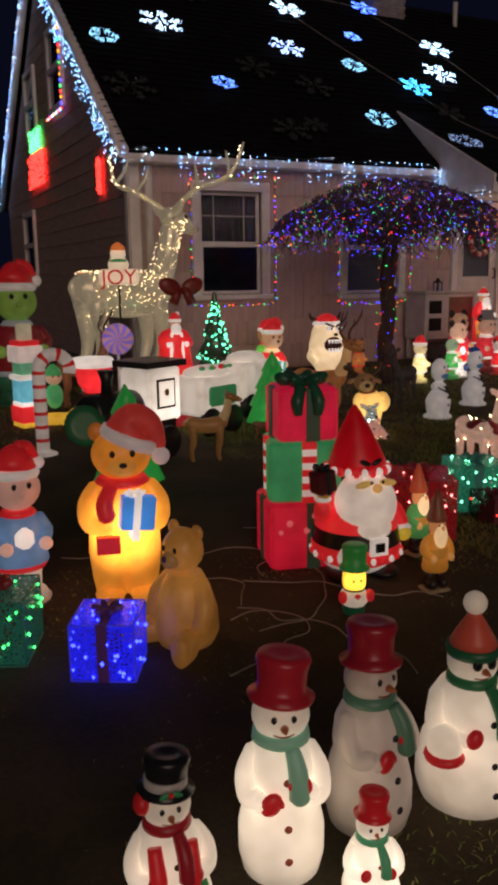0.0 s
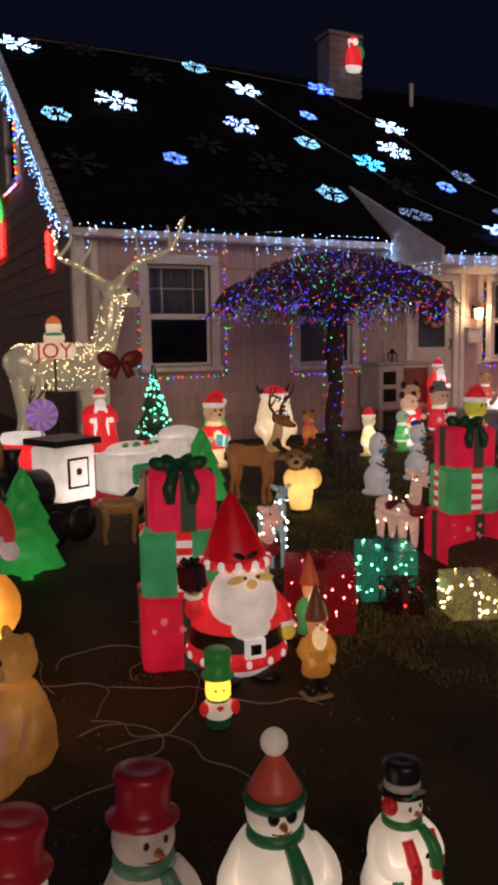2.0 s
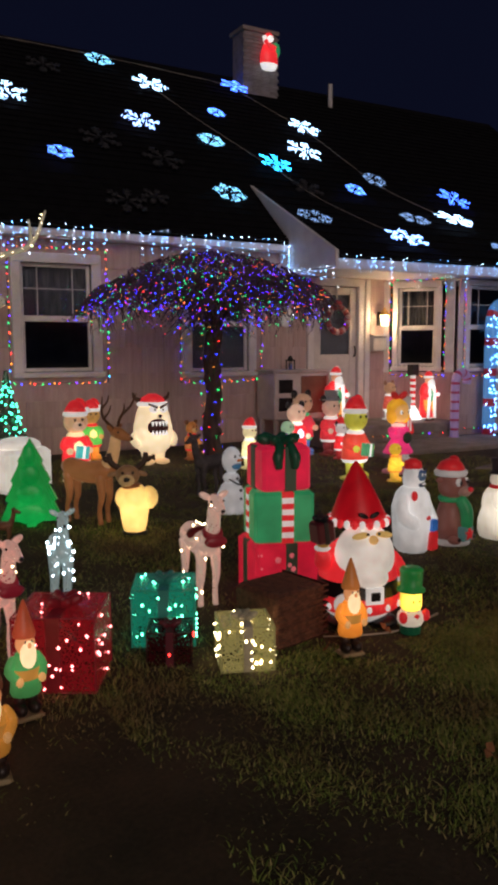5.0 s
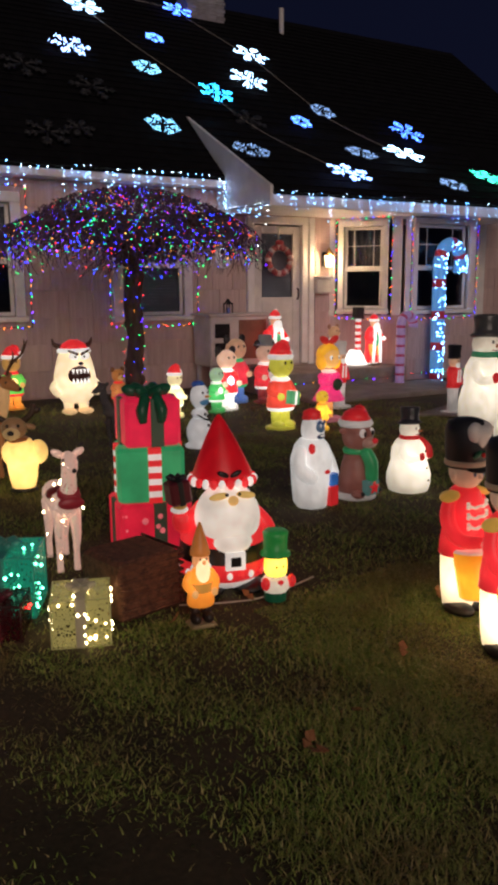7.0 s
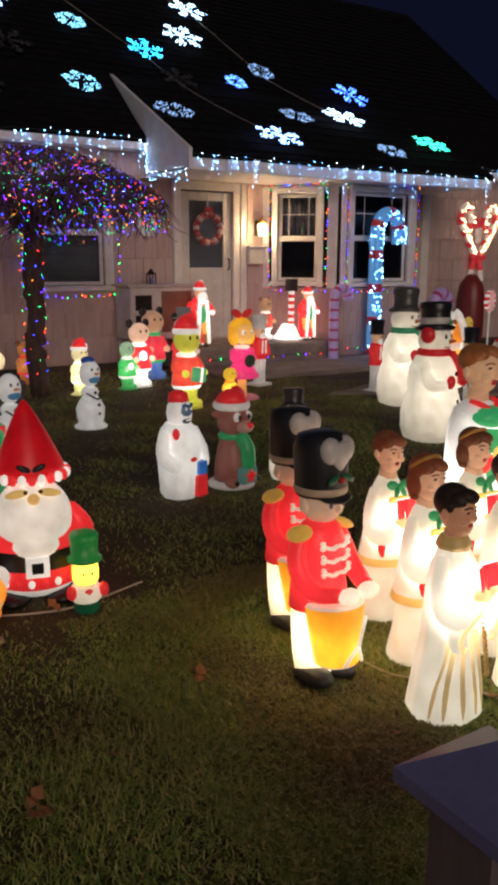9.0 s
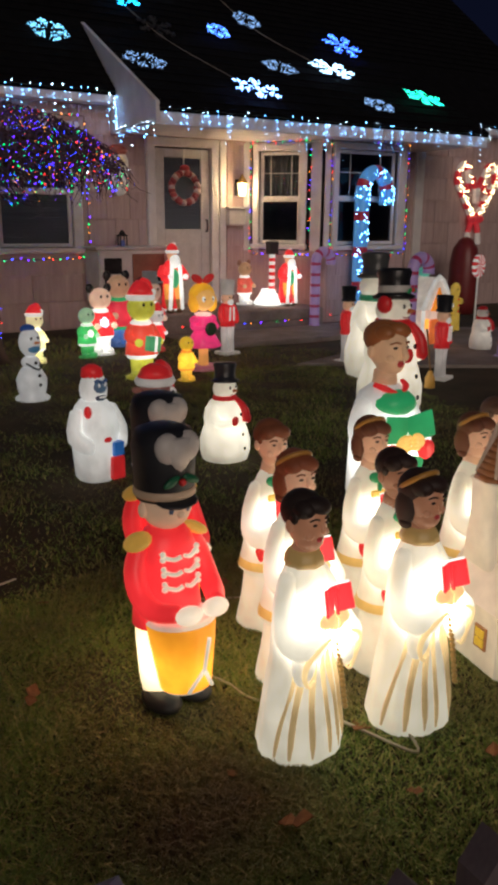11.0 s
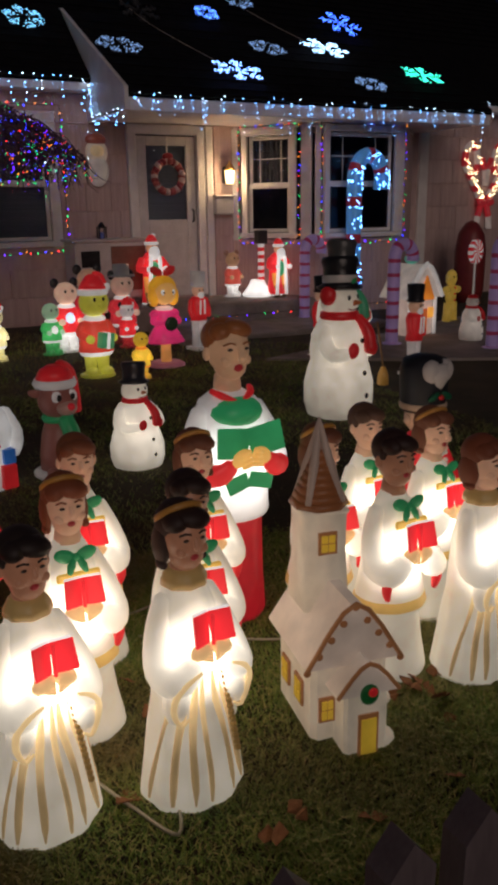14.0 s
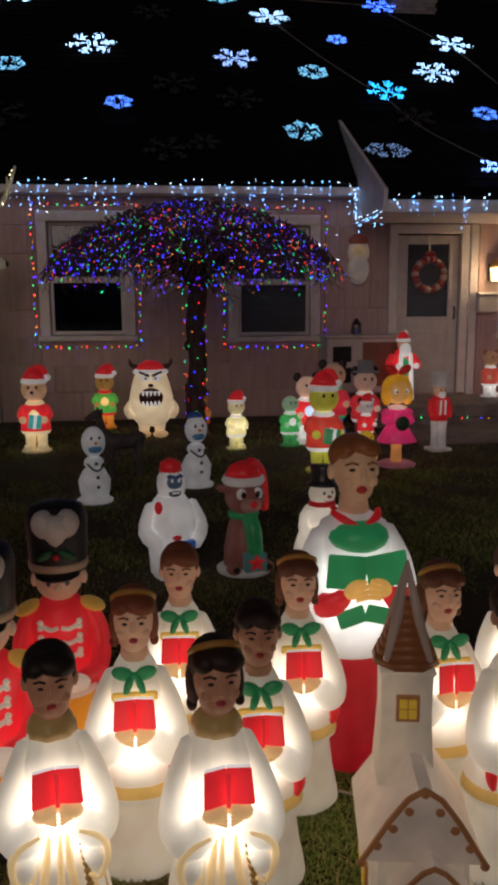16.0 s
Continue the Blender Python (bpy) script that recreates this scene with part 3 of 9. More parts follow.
# ---- lawn cover and fence ----
def grass(name, n, x0, x1, y0, y1, hmin, hmax, seed, label, bare=-0.35):
    rng = np.random.default_rng(seed)
    x, y = rng.uniform(x0, x1, n), rng.uniform(y0, y1, n)
    patch = np.sin(x * 2.1 + 1.3) * np.cos(y * 1.7 - 0.4) + 0.6 * np.sin(x * 5.3 - y * 4.1) + 0.5 * np.cos(x * 9.0 + y * 7.0)
    # Blades thin out towards low x: barer soil, and less light there.
    keep = patch - 0.75 * np.clip(4.7 - x, 0, 2.4) * (y < 3.6) + rng.normal(0, 0.7, n) > bare
    x, y, patch = x[keep], y[keep], patch[keep]
    n = len(x)
    h = rng.uniform(hmin, hmax, n) * (0.75 + 0.25 * np.clip(patch, -1, 1.4))
    a, lean = rng.uniform(0, 6.283, n), rng.uniform(0.4, 2.2, n) * h
    w = rng.uniform(0.0014, 0.0032, n)
    z = 0.015 * y - 0.026
    dx, dy = np.cos(a), np.sin(a)
    ex, ey = -dy * w, dx * w
    v = np.empty((n, 5, 3))
    for i, (sg, k, hh, ww) in enumerate(((1, 0, 0, 1), (-1, 0, 0, 1), (-1, 0.35, 0.6, 0.8), (1, 0.35, 0.6, 0.8), (0, 1, 0.95, 0))):
        v[:, i] = np.stack([x + sg * ex * ww + dx * lean * k, y + sg * ey * ww + dy * lean * k, z + h * hh], 1)
    me = bpy.data.meshes.new(name)
    me.vertices.add(n * 5)
    me.vertices.foreach_set("co", v.ravel())
    base = np.arange(n) * 5
    quads = np.stack([base, base + 1, base + 2, base + 3], 1)
    tris = np.stack([base + 3, base + 2, base + 4], 1)
    me.loops.add(n * 7)
    me.loops.foreach_set("vertex_index", np.concatenate([quads.ravel(), tris.ravel()]))
    me.polygons.add(n * 2)
    me.polygons.foreach_set("loop_start", np.concatenate([np.arange(n) * 4, n * 4 + np.arange(n) * 3]))
    me.update(calc_edges=True)
    me.materials.append(GRASS)
    tagged(new(name, me), label, "grass", kind="stuff")


def grass_material():
    m, nt, N, L, p = nodes_of("grass_blade")
    g = N.new("ShaderNodeNewGeometry")
    ramp = N.new("ShaderNodeValToRGB")
    e = ramp.color_ramp.elements
    e[0].color, e[1].color = (0.11, 0.21, 0.03, 1), (0.52, 0.44, 0.18, 1)
    mid = e.new(0.6)
    mid.color = (0.25, 0.34, 0.06, 1)
    L.new(g.outputs["Random Per Island"], ramp.inputs["Fac"])
    tc = N.new("ShaderNodeTexCoord")
    n = N.new("ShaderNodeTexNoise")
    n.inputs["Scale"].default_value = 1.6
    L.new(tc.outputs["Object"], n.inputs["Vector"])
    mix = N.new("ShaderNodeMix")
    mix.data_type = "RGBA"
    mix.inputs["B"].default_value = (0.19, 0.125, 0.055, 1)
    mr = N.new("ShaderNodeMapRange")
    mr.inputs["From Min"].default_value, mr.inputs["From Max"].default_value = 0.45, 0.75
    L.new(n.outputs["Fac"], mr.inputs["Value"])
    L.new(mr.outputs["Result"], mix.inputs["Factor"])
    L.new(ramp.outputs["Color"], mix.inputs["A"])
    L.new(mix.outputs["Result"], p.inputs["Base Color"])
    p.inputs["Roughness"].default_value = 0.6
    return m


GRASS = grass_material()
grass("grass", 190000, 3.1, 8.4, 1.05, 3.6, 0.014, 0.040, 1, "short patchy green and straw lawn grass", -0.6)
# Greener turf round the choir; the extra blades also brighten its pool of light.
grass("grass", 130000, 4.7, 7.9, 1.15, 3.5, 0.016, 0.045, 7, "denser green lawn grass round the choir", -4)
grass("grass", 17000, -0.5, 3.2, 1.2, 4.2, 0.008, 0.020, 2, "short dark lawn grass")
grass("grass", 100000, 2.8, 9.5, 3.5, 7.5, 0.018, 0.042, 3, "short dark lawn grass beyond the figures")
grass("grass", 30000, 0.0, 10.0, 7.4, 10.4, 0.03, 0.07, 4, "short dark lawn grass near the house")


def fence():
    top = empty("picket_fence", pose(4.66, 0.0, 0.0), "picket fence, grey-lilac with backlit shade, with pointed pickets and a capped end post", "fence")
    s = Shape()
    s.box((-0.06, 1.05, 0.395), (0.14, 0.14, 0.79), FENCE, edge=0.008)
    post = s.part("post", top)
    s = Shape()
    rows = [[(-0.06 + x * r, 1.05 + y * r, z) for x, y in ((-1, -1), (1, -1), (1, 1), (-1, 1))] for r, z in ((0.108, 0.782), (0.108, 0.806), (0.004, 0.872))]
    # Blue light falling on the cap is put into its colour.
    s.grid(rows, surface("fence_cap_blue_lit", (0.15, 0.16, 0.34), (0.22, 0.23, 0.46), 5, 0.5, 0.1, 50), smooth=False)
    s.part("post_cap", post, "pyramid post cap with blue light in its colour")
    for z in (0.20, 0.62):
        s = Shape()
        s.box((1.80, 0.985, z), (3.72, 0.035, 0.08), FENCE, edge=0.006)
        s.part("rail", top)
    p = Shape()
    p.prism([(-0.037, 0.03), (0.037, 0.03), (0.037, 0.80), (0, 0.845), (-0.037, 0.80)], 0.045, FENCE)
    me = p.mesh("picket")
    for i in range(29):
        ob = new("picket", me)
        ob.parent = top
        ob.matrix_basis = pose(0.085 + i * 0.125, 0.945, 0.0, random.uniform(-0.6, 0.6), random.uniform(-1.2, 1.2), random.uniform(-2, 2))


fence()


# ---- lit lawn figures ----
def eyes(s, y, z, dx=0.03, r=0.009, mat=None):
    k = mat or plastic(BLACK)
    for x in (-dx, dx):
        s.ball((x, y, z), (r, r * 0.6, r * 1.25), k, n=8, rings=5)


def choir_child(x, y, h, rz, skin, hair, style, lit, long_hair=False, band=False):
    """Carol singer with a red song book; style 'gold': gold-striped robe, 'bow': surplice with a green bow."""
    q = h / 0.9
    s = Shape()
    wz, g = 0.455 * q, lit
    V = lambda *p: tuple(c * q for c in p)
    P = lambda c, k=1.0: plastic(c, 0.52 * k * g, 3.6 * k * g, wz, 0.18 * q)
    robe, gold = P(CREAM), plastic((0.66, 0.46, 0.22), 0.36 * g, 1.6 * g, wz, 0.3)
    if style == "gold":
        prof = [(0.146, 0), (0.154, 0.015), (0.150, 0.05), (0.137, 0.14), (0.124, 0.24), (0.109, 0.32), (0.104, 0.42), (0.097, 0.52), (0.083, 0.59), (0.062, 0.645), (0.043, 0.68)]
        mats = robe
    else:
        prof = [(0.136, 0), (0.144, 0.012), (0.140, 0.04), (0.124, 0.12), (0.112, 0.22), (0.110, 0.255), (0.134, 0.26), (0.137, 0.27), (0.128, 0.305), (0.116, 0.36), (0.105, 0.44), (0.097, 0.52), (0.083, 0.59), (0.062, 0.645), (0.043, 0.68)]
        mats = [robe] * 14
        mats[7] = plastic((0.66, 0.42, 0.12), 0.30 * g, 1.2 * g, wz, 0.3)
    s.lathe([(r * q, k * q) for r, k in prof], mats, n=44, sy=0.88, fold=0.03 if style == "gold" else 0.008, folds=9)
    rad = lambda k: float(np.interp(k, [p[1] for p in prof], [p[0] for p in prof]))
    if style == "gold":
        for i in range(7):
            a1 = (i - 3) * 26 + 4 * math.sin(i * 2.1 + x * 7)
            a0, pts = a1 * 0.62, []
            for k in range(10):
                t = k / 9
                kz = 0.41 - 0.385 * t
                a = radians(-90 + a0 + (a1 - a0) * t + 2.5 * math.sin(t * 6 + i))
                r = rad(kz) - 0.003
                pts.append(V(r * math.cos(a), r * 0.88 * math.sin(a), kz))
            w = 0.0125 if i % 3 else 0.009
            s.tube(pts, [w * q * k for k in (0.5, 0.8, 1, 1, 0.95, 0.9, 0.95, 1, 0.9, 0.5)], gold, n=8)
        cord = plastic((0.46, 0.28, 0.09), 0.20 * g)
        for k in range(14):
            t = k / 13
            s.ball(V(0.055 + 0.03 * t, -0.105 - 0.018 * t, 0.41 - 0.25 * t), 0.0105 * q, cord, n=8, rings=5)
        s.lathe([V(0.064, 0.652), V(0.062, 0.672), V(0.052, 0.69), V(0.044, 0.70)], plastic((0.46, 0.30, 0.11), 0.2 * g), n=24, fold=0.05, folds=16)
    else:
        bow = plastic(GREEN, 0.26 * g)
        for sx in (-1, 1):
            s.ball(V(sx * 0.033, -0.082, 0.652), V(0.034, 0.011, 0.022), bow, (0, sx * -20, 0))
            s.tube([V(sx * 0.006, -0.088, 0.645), V(sx * 0.018, -0.096, 0.622), V(sx * 0.026, -0.101, 0.598)], V(0.008, 0.013, 0.008), bow, n=6)
        s.ball(V(0, -0.089, 0.648), 0.012 * q, bow)
        s.box(V(0, -0.101, 0.590), V(0.135, 0.014, 0.030), plastic((0.70, 0.42, 0.08), 0.35 * g, 1.0 * g, wz, 0.3), (-8, 0, 0), 0.006)
    W = lambda *p: V(*[c if i != 1 or c > -0.10 else -0.10 + 0.55 * (c + 0.10) for i, c in enumerate(p)])
    U = lambda x, y, z: W(x, y, z + (0.028 if style == "gold" else 0.008))
    # draped sleeves with their trim, palms and the book
    for sx in (-1, 1):
        s.tube([W(sx * 0.062, 0.0, 0.618), W(sx * 0.096, -0.02, 0.53), W(sx * 0.112, -0.06, 0.445), W(sx * 0.090, -0.125, 0.43), W(sx * 0.050, -0.165, 0.475)], W(0.030, 0.038, 0.046, 0.048, 0.034), robe, n=14)
        if style == "gold":
            s.ball(W(sx * 0.088, -0.10, 0.375), W(0.038, 0.038, 0.082), robe, (0, sx * -8, 0), n=14, rings=9)
            s.tube([V(sx * 0.046, -0.172, 0.470), V(sx * 0.086, -0.164, 0.446), V(sx * 0.113, -0.145, 0.402), V(sx * 0.114, -0.130, 0.345), V(sx * 0.094, -0.130, 0.302), V(sx * 0.070, -0.132, 0.318)], V(0.004, 0.008, 0.010, 0.009, 0.006, 0.004), gold, n=8)
        else:
            s.tube([W(sx * 0.070, -0.155, 0.455), W(sx * 0.100, -0.140, 0.435), W(sx * 0.108, -0.132, 0.375), W(sx * 0.100, -0.128, 0.335)], W(0.014, 0.019, 0.018, 0.008), plastic(RED, 0.45 * g, 0.5 * g, wz, 0.3), n=10)
        pm = plastic((0.82, 0.50, 0.22), 0.45 * g, 1.0 * g, wz, 0.2)
        s.ball(U(sx * 0.030, -0.172, 0.484), W(0.034, 0.022, 0.024), pm, (0, sx * 24, 0), n=12)
        for k in range(4):
            s.tube([U(sx * 0.032, -0.190, 0.494 - 0.009 * k), U(sx * 0.004, -0.200, 0.486 - 0.010 * k)], W(0.0065, 0.005), pm, n=6)
        book = plastic(RED, 0.75 * g, 1.4 * g, wz, 0.3)
        s.box(U(sx * 0.030, -0.180, 0.548), W(0.064, 0.009, 0.086), book, (-10, sx * -9, sx * -26), 0.003)
        s.box(U(sx * 0.030, -0.171, 0.553), W(0.060, 0.010, 0.083), plastic(WHITE, 0.5 * g, 2.0 * g, wz, 0.3), (-10, sx * -9, sx * -26), 0.002)
    s.tube([U(0, -0.196, 0.503), U(0, -0.190, 0.588)], 0.006 * q, book, n=6)
    # head
    sk, hr = plastic(skin, (0.26 if skin == SKIN else 0.62) * max(g, 0.7)), plastic(hair, 0.09 * g, rough=0.6)
    s.lathe([V(0.045, 0.67), V(0.036, 0.72)], sk, n=14)
    s.ball(V(0, -0.006, 0.790), V(0.060, 0.068, 0.080), sk, n=20, rings=12)
    s.ball(V(0, -0.018, 0.742), V(0.047, 0.050, 0.048), sk, n=18, rings=10)
    s.ball(V(0, 0.014, 0.822), V(0.068, 0.072, 0.068), hr, n=20, rings=12)
    s.ball(V(0.014, -0.030, 0.843), V(0.054, 0.046, 0.032), hr, (0, 12, 0), n=16)
    s.ball(V(-0.030, -0.022, 0.840), V(0.036, 0.044, 0.030), hr, (0, -20, 0), n=14)
    for sx in (-1, 1):
        if long_hair:
            s.ball(V(sx * 0.056, 0.020, 0.765), V(0.018, 0.042, 0.060), hr)
            s.ball(V(sx * 0.060, 0.012, 0.715), V(0.014, 0.026, 0.016), hr)
        else:
            s.ball(V(sx * 0.062, 0.004, 0.785), V(0.011, 0.016, 0.022), sk, n=8, rings=6)
            s.ball(V(sx * 0.058, -0.010, 0.815), V(0.010, 0.020, 0.022), hr, n=8, rings=6)
        s.tube([V(sx * 0.012, -0.075, 0.815), V(sx * 0.026, -0.071, 0.819), V(sx * 0.040, -0.061, 0.812)], 0.0032 * q, hr, n=5)
        s.ball(V(sx * 0.024, -0.068, 0.798), V(0.009, 0.005, 0.0045), plastic((0.05, 0.03, 0.025)), n=8, rings=5)
        s.ball(V(sx * 0.032, -0.052, 0.762), V(0.017, 0.015, 0.015), sk, n=8, rings=6)
    if band:
        s.lathe([V(0.064, 0), V(0.0685, 0.003), V(0.0685, 0.013), V(0.063, 0.017)], plastic((0.5, 0.24, 0.05), 0.06), V(0, 0.012, 0.840), sy=1.02, turn=(-38, 0, 0))
    s.tube([V(0, -0.072, 0.805), V(0, -0.080, 0.780), V(0, -0.074, 0.772)], V(0.006, 0.010, 0.006), sk, n=8)
    s.ball(V(0, -0.066, 0.746), V(0.013, 0.006, 0.009), plastic((0.45, 0.04, 0.05), 0.08 * g), n=8, rings=6)
    look_ = "gold-striped cream robe" if style == "gold" else "white surplice with a green bow"
    glow_ = "lit" if g > 0.3 else "dim"
    return s.thing("choir_figurine", on_lawn(x, y, rz), "%s plastic carol singer, %s" % (glow_, look_), "figurine", "choir on the lawn")


CHOIR = [
    (5.68, 2.16, 0.845, 10, DSKIN, (0.02, 0.012, 0.01), "gold", 1.0, False, False),
    (6.075, 2.10, 0.865, 6, DSKIN, (0.03, 0.015, 0.012), "gold", 0.9, True, True),
    (5.87, 2.49, 0.852, 0, SKIN, (0.25, 0.07, 0.03), "bow", 0.8, True, True),
    (6.01, 2.87, 0.852, -4, SKIN, (0.22, 0.07, 0.03), "bow", 0.7, False, False),
    (6.21, 2.38, 0.838, -2, DSKIN, (0.03, 0.015, 0.012), "bow", 0.6, False, False),
    (6.38, 2.72, 0.855, -2, SKIN, HAIR, "bow", 0.6, True, True),
    (6.80, 2.58, 0.853, 2, SKIN, HAIR, "bow", 0.55, True, True),
    (6.92, 2.32, 0.878, 2, DSKIN, (0.03, 0.013, 0.01), "bow", 0.75, False, False),
    (7.12, 2.76, 0.845, 0, SKIN, (0.10, 0.05, 0.03), "bow", 0.9, False, False),
    (7.30, 2.58, 0.85, 4, SKIN, HAIR, "bow", 0.95, True, True),
    (7.18, 2.18, 0.86, 10, SKIN, (0.20, 0.055, 0.025), "gold", 0.9, True, False),
]
for c in CHOIR:
    choir_child(*c)


def tall_caroler(x, y, rz):
    s = Shape()
    wz = 0.64
    P = lambda c, k=1.0: plastic(c, 0.24 * k, 2.4 * k, wz, 0.28)
    s.lathe([(0.122, 0), (0.126, 0.02), (0.118, 0.20), (0.116, 0.40), (0.112, 0.48)], plastic((0.55, 0.015, 0.025), 0.40), n=34, fold=0.02, sy=0.86)
    s.lathe([(0.140, 0.43), (0.144, 0.445), (0.140, 0.56), (0.136, 0.70), (0.128, 0.80), (0.106, 0.875), (0.06, 0.91), (0.045, 0.92)], P(WHITE), n=34, sy=0.88)
    s.ball((0, -0.044, 0.838), (0.100, 0.092, 0.062), plastic(GREEN, 0.42), n=22)
    for sx in (-1, 1):
        s.tube([(sx * 0.012, -0.085, 0.885), (sx * 0.055, -0.062, 0.905), (sx * 0.075, -0.02, 0.918)], [0.006, 0.014, 0.010], plastic(RED, 0.35), n=8)
        s.tube([(sx * 0.095, 0, 0.84), (sx * 0.135, -0.02, 0.74), (sx * 0.140, -0.07, 0.65), (sx * 0.10, -0.13, 0.63)], [0.042, 0.05, 0.05, 0.04], P(WHITE), n=14)
        s.tube([(sx * 0.128, -0.12, 0.632), (sx * 0.105, -0.155, 0.638), (sx * 0.072, -0.178, 0.668)], [0.044, 0.042, 0.030], plastic(RED, 0.5, 0.3, wz, 0.3), n=12)
        pm = plastic((0.72, 0.40, 0.10), 0.50, 0.7, wz, 0.25)
        s.ball((sx * 0.040, -0.196, 0.692), (0.040, 0.020, 0.030), pm, (0, sx * 38, 0), n=14)
        for k in range(4):
            s.tube([(sx * 0.040, -0.206, 0.702 - 0.014 * k), (sx * (0.008 - 0.006 * k), -0.212, 0.722 - 0.018 * k)], [0.011, 0.008], pm, n=7)
        s.box((sx * 0.064, -0.170, 0.748), (0.132, 0.012, 0.115), plastic(GREEN, 0.5), (-14, sx * -10, sx * -12), 0.004)
        s.box((sx * 0.045, -0.158, 0.590), (0.092, 0.012, 0.060), plastic(GREEN, 0.5), (-14, sx * 14, sx * -10), 0.004)
    sk, hr = plastic((0.68, 0.42, 0.25), 0.20), plastic((0.34, 0.12, 0.04), 0.08)
    s.lathe([(0.05, 0.91), (0.044, 0.97)], sk, n=14)
    s.ball((0, -0.008, 1.065), (0.070, 0.082, 0.095), sk, n=22, rings=14)
    s.ball((0, -0.022, 1.005), (0.055, 0.060, 0.055), sk, n=20, rings=12)
    s.ball((0, 0.018, 1.105), (0.077, 0.084, 0.075), hr, n=22, rings=14)
    s.ball((0.02, -0.035, 1.138), (0.055, 0.050, 0.035), hr, (0, 14, 0))
    s.ball((-0.035, -0.022, 1.130), (0.040, 0.048, 0.034), hr, (0, -24, 0))
    for sx in (-1, 1):
        s.ball((sx * 0.073, 0.008, 1.05), (0.012, 0.018, 0.026), sk, n=8, rings=6)
        s.tube([(sx * 0.014, -0.090, 1.092), (sx * 0.032, -0.085, 1.098), (sx * 0.050, -0.070, 1.088)], 0.004, hr, n=5)
        s.ball((sx * 0.030, -0.080, 1.073), (0.012, 0.006, 0.006), plastic((0.05, 0.03, 0.025)), n=8, rings=5)
        s.ball((sx * 0.038, -0.062, 1.03), (0.020, 0.018, 0.020), sk, n=10, rings=6)
    s.tube([(0, -0.088, 1.08), (0, -0.104, 1.045), (0, -0.092, 1.036)], [0.008, 0.013, 0.008], sk, n=8)
    s.ball((0, -0.081, 1.005), (0.018, 0.008, 0.014), plastic((0.5, 0.03, 0.04), 0.1), n=8, rings=6)
    s.v = [(x0, y0 if y0 > -0.12 else -0.12 + 0.5 * (y0 + 0.12), z0) for x0, y0, z0 in s.v]
    s.thing("caroler_figurine", on_lawn(x, y, rz) @ Matrix.Diagonal((1.08, 1.08, 1.0, 1)), "tall lit plastic caroler, white surplice, green book, red skirt", "figurine")


tall_caroler(6.61, 2.93, 4)


def drummer(x, y, rz, lit):
    s = Shape()
    g = lit
    s.ball((-0.06, -0.05, 0.03), (0.06, 0.09, 0.035), plastic((0.05, 0.05, 0.055)))
    s.ball((0.06, -0.05, 0.03), (0.06, 0.09, 0.035), plastic((0.05, 0.05, 0.055)))
    s.lathe([(0.092, 0.03), (0.104, 0.10), (0.112, 0.22), (0.114, 0.30)], plastic((0.86, 0.66, 0.38), 0.50 * g, 2.4 * g, 0.20, 0.28), n=24, sy=0.8)
    red = plastic(RED, 0.38 * g, 0.7 * g, 0.42, 0.3)
    s.lathe([(0.122, 0.295), (0.118, 0.36), (0.104, 0.46), (0.110, 0.54), (0.085, 0.60), (0.055, 0.63)], red, n=24, sy=0.82)
    # drum with cords
    s.lathe([(0.078, 0), (0.086, 0.008), (0.090, 0.035), (0.108, 0.16), (0.116, 0.235), (0.106, 0.25)],
            [plastic(CREAM, 0.3 * g)] + [plastic((0.82, 0.30, 0.02), 0.65 * g, 1.4 * g, 0.16, 0.24)] * 3 + [plastic(CREAM, 0.3 * g)], (0, -0.105, 0.09), n=28, turn=(-6, 0, 0))
    cord = plastic(CREAM, 0.55 * g)
    for foot in ((-0.045, -0.190, 0.115), (0.045, -0.190, 0.115), (0.0, -0.242, 0.32)):
        s.tube([(0.0, -0.214, 0.195), foot], 0.007, cord, n=6)
    for sx in (-1, 1):
        s.tube([(sx * 0.096, 0.0, 0.57), (sx * 0.124, -0.01, 0.50), (sx * 0.130, -0.05, 0.43), (sx * 0.115, -0.11, 0.395), (sx * 0.07, -0.18, 0.40)], [0.034, 0.037, 0.037, 0.035, 0.028], red, n=12)
        s.ball((sx * 0.05, -0.205, 0.398), (0.048, 0.034, 0.030), plastic((0.88, 0.72, 0.56), 0.7 * g))
        s.ball((sx * 0.108, -0.005, 0.592), (0.048, 0.052, 0.020), plastic((0.75, 0.42, 0.08), 0.3 * g), (0, sx * 22, 0))
        for k in range(3):
            s.tube([(sx * 0.006, -0.100 - 0.004 * k, 0.548 - k * 0.05), (sx * 0.030, -0.097 - 0.004 * k, 0.541 - k * 0.05), (sx * 0.060, -0.086 - 0.004 * k, 0.552 - k * 0.05)], 0.008, plastic(CREAM, 0.35 * g), n=6)
            for dz in (-0.008, 0.010):
                s.ball((sx * 0.064, -0.083 - 0.004 * k, 0.552 - k * 0.05 + dz), 0.0105, plastic(CREAM, 0.35 * g), n=8, rings=5)
    sk = plastic((0.76, 0.50, 0.34), 0.16 * g)
    s.ball((0, -0.008, 0.70), (0.082, 0.085, 0.085), sk, n=20, rings=12)
    for sx in (-1, 1):
        s.ball((sx * 0.083, 0.0, 0.69), (0.013, 0.02, 0.025), sk, n=8, rings=6)
    eyes(s, -0.086, 0.70, 0.03, 0.009, plastic((0.10, 0.16, 0.30)))
    s.ball((0, -0.093, 0.685), (0.014, 0.014, 0.014), sk, n=8, rings=6)
    hat = plastic((0.022, 0.024, 0.03), rough=0.45)
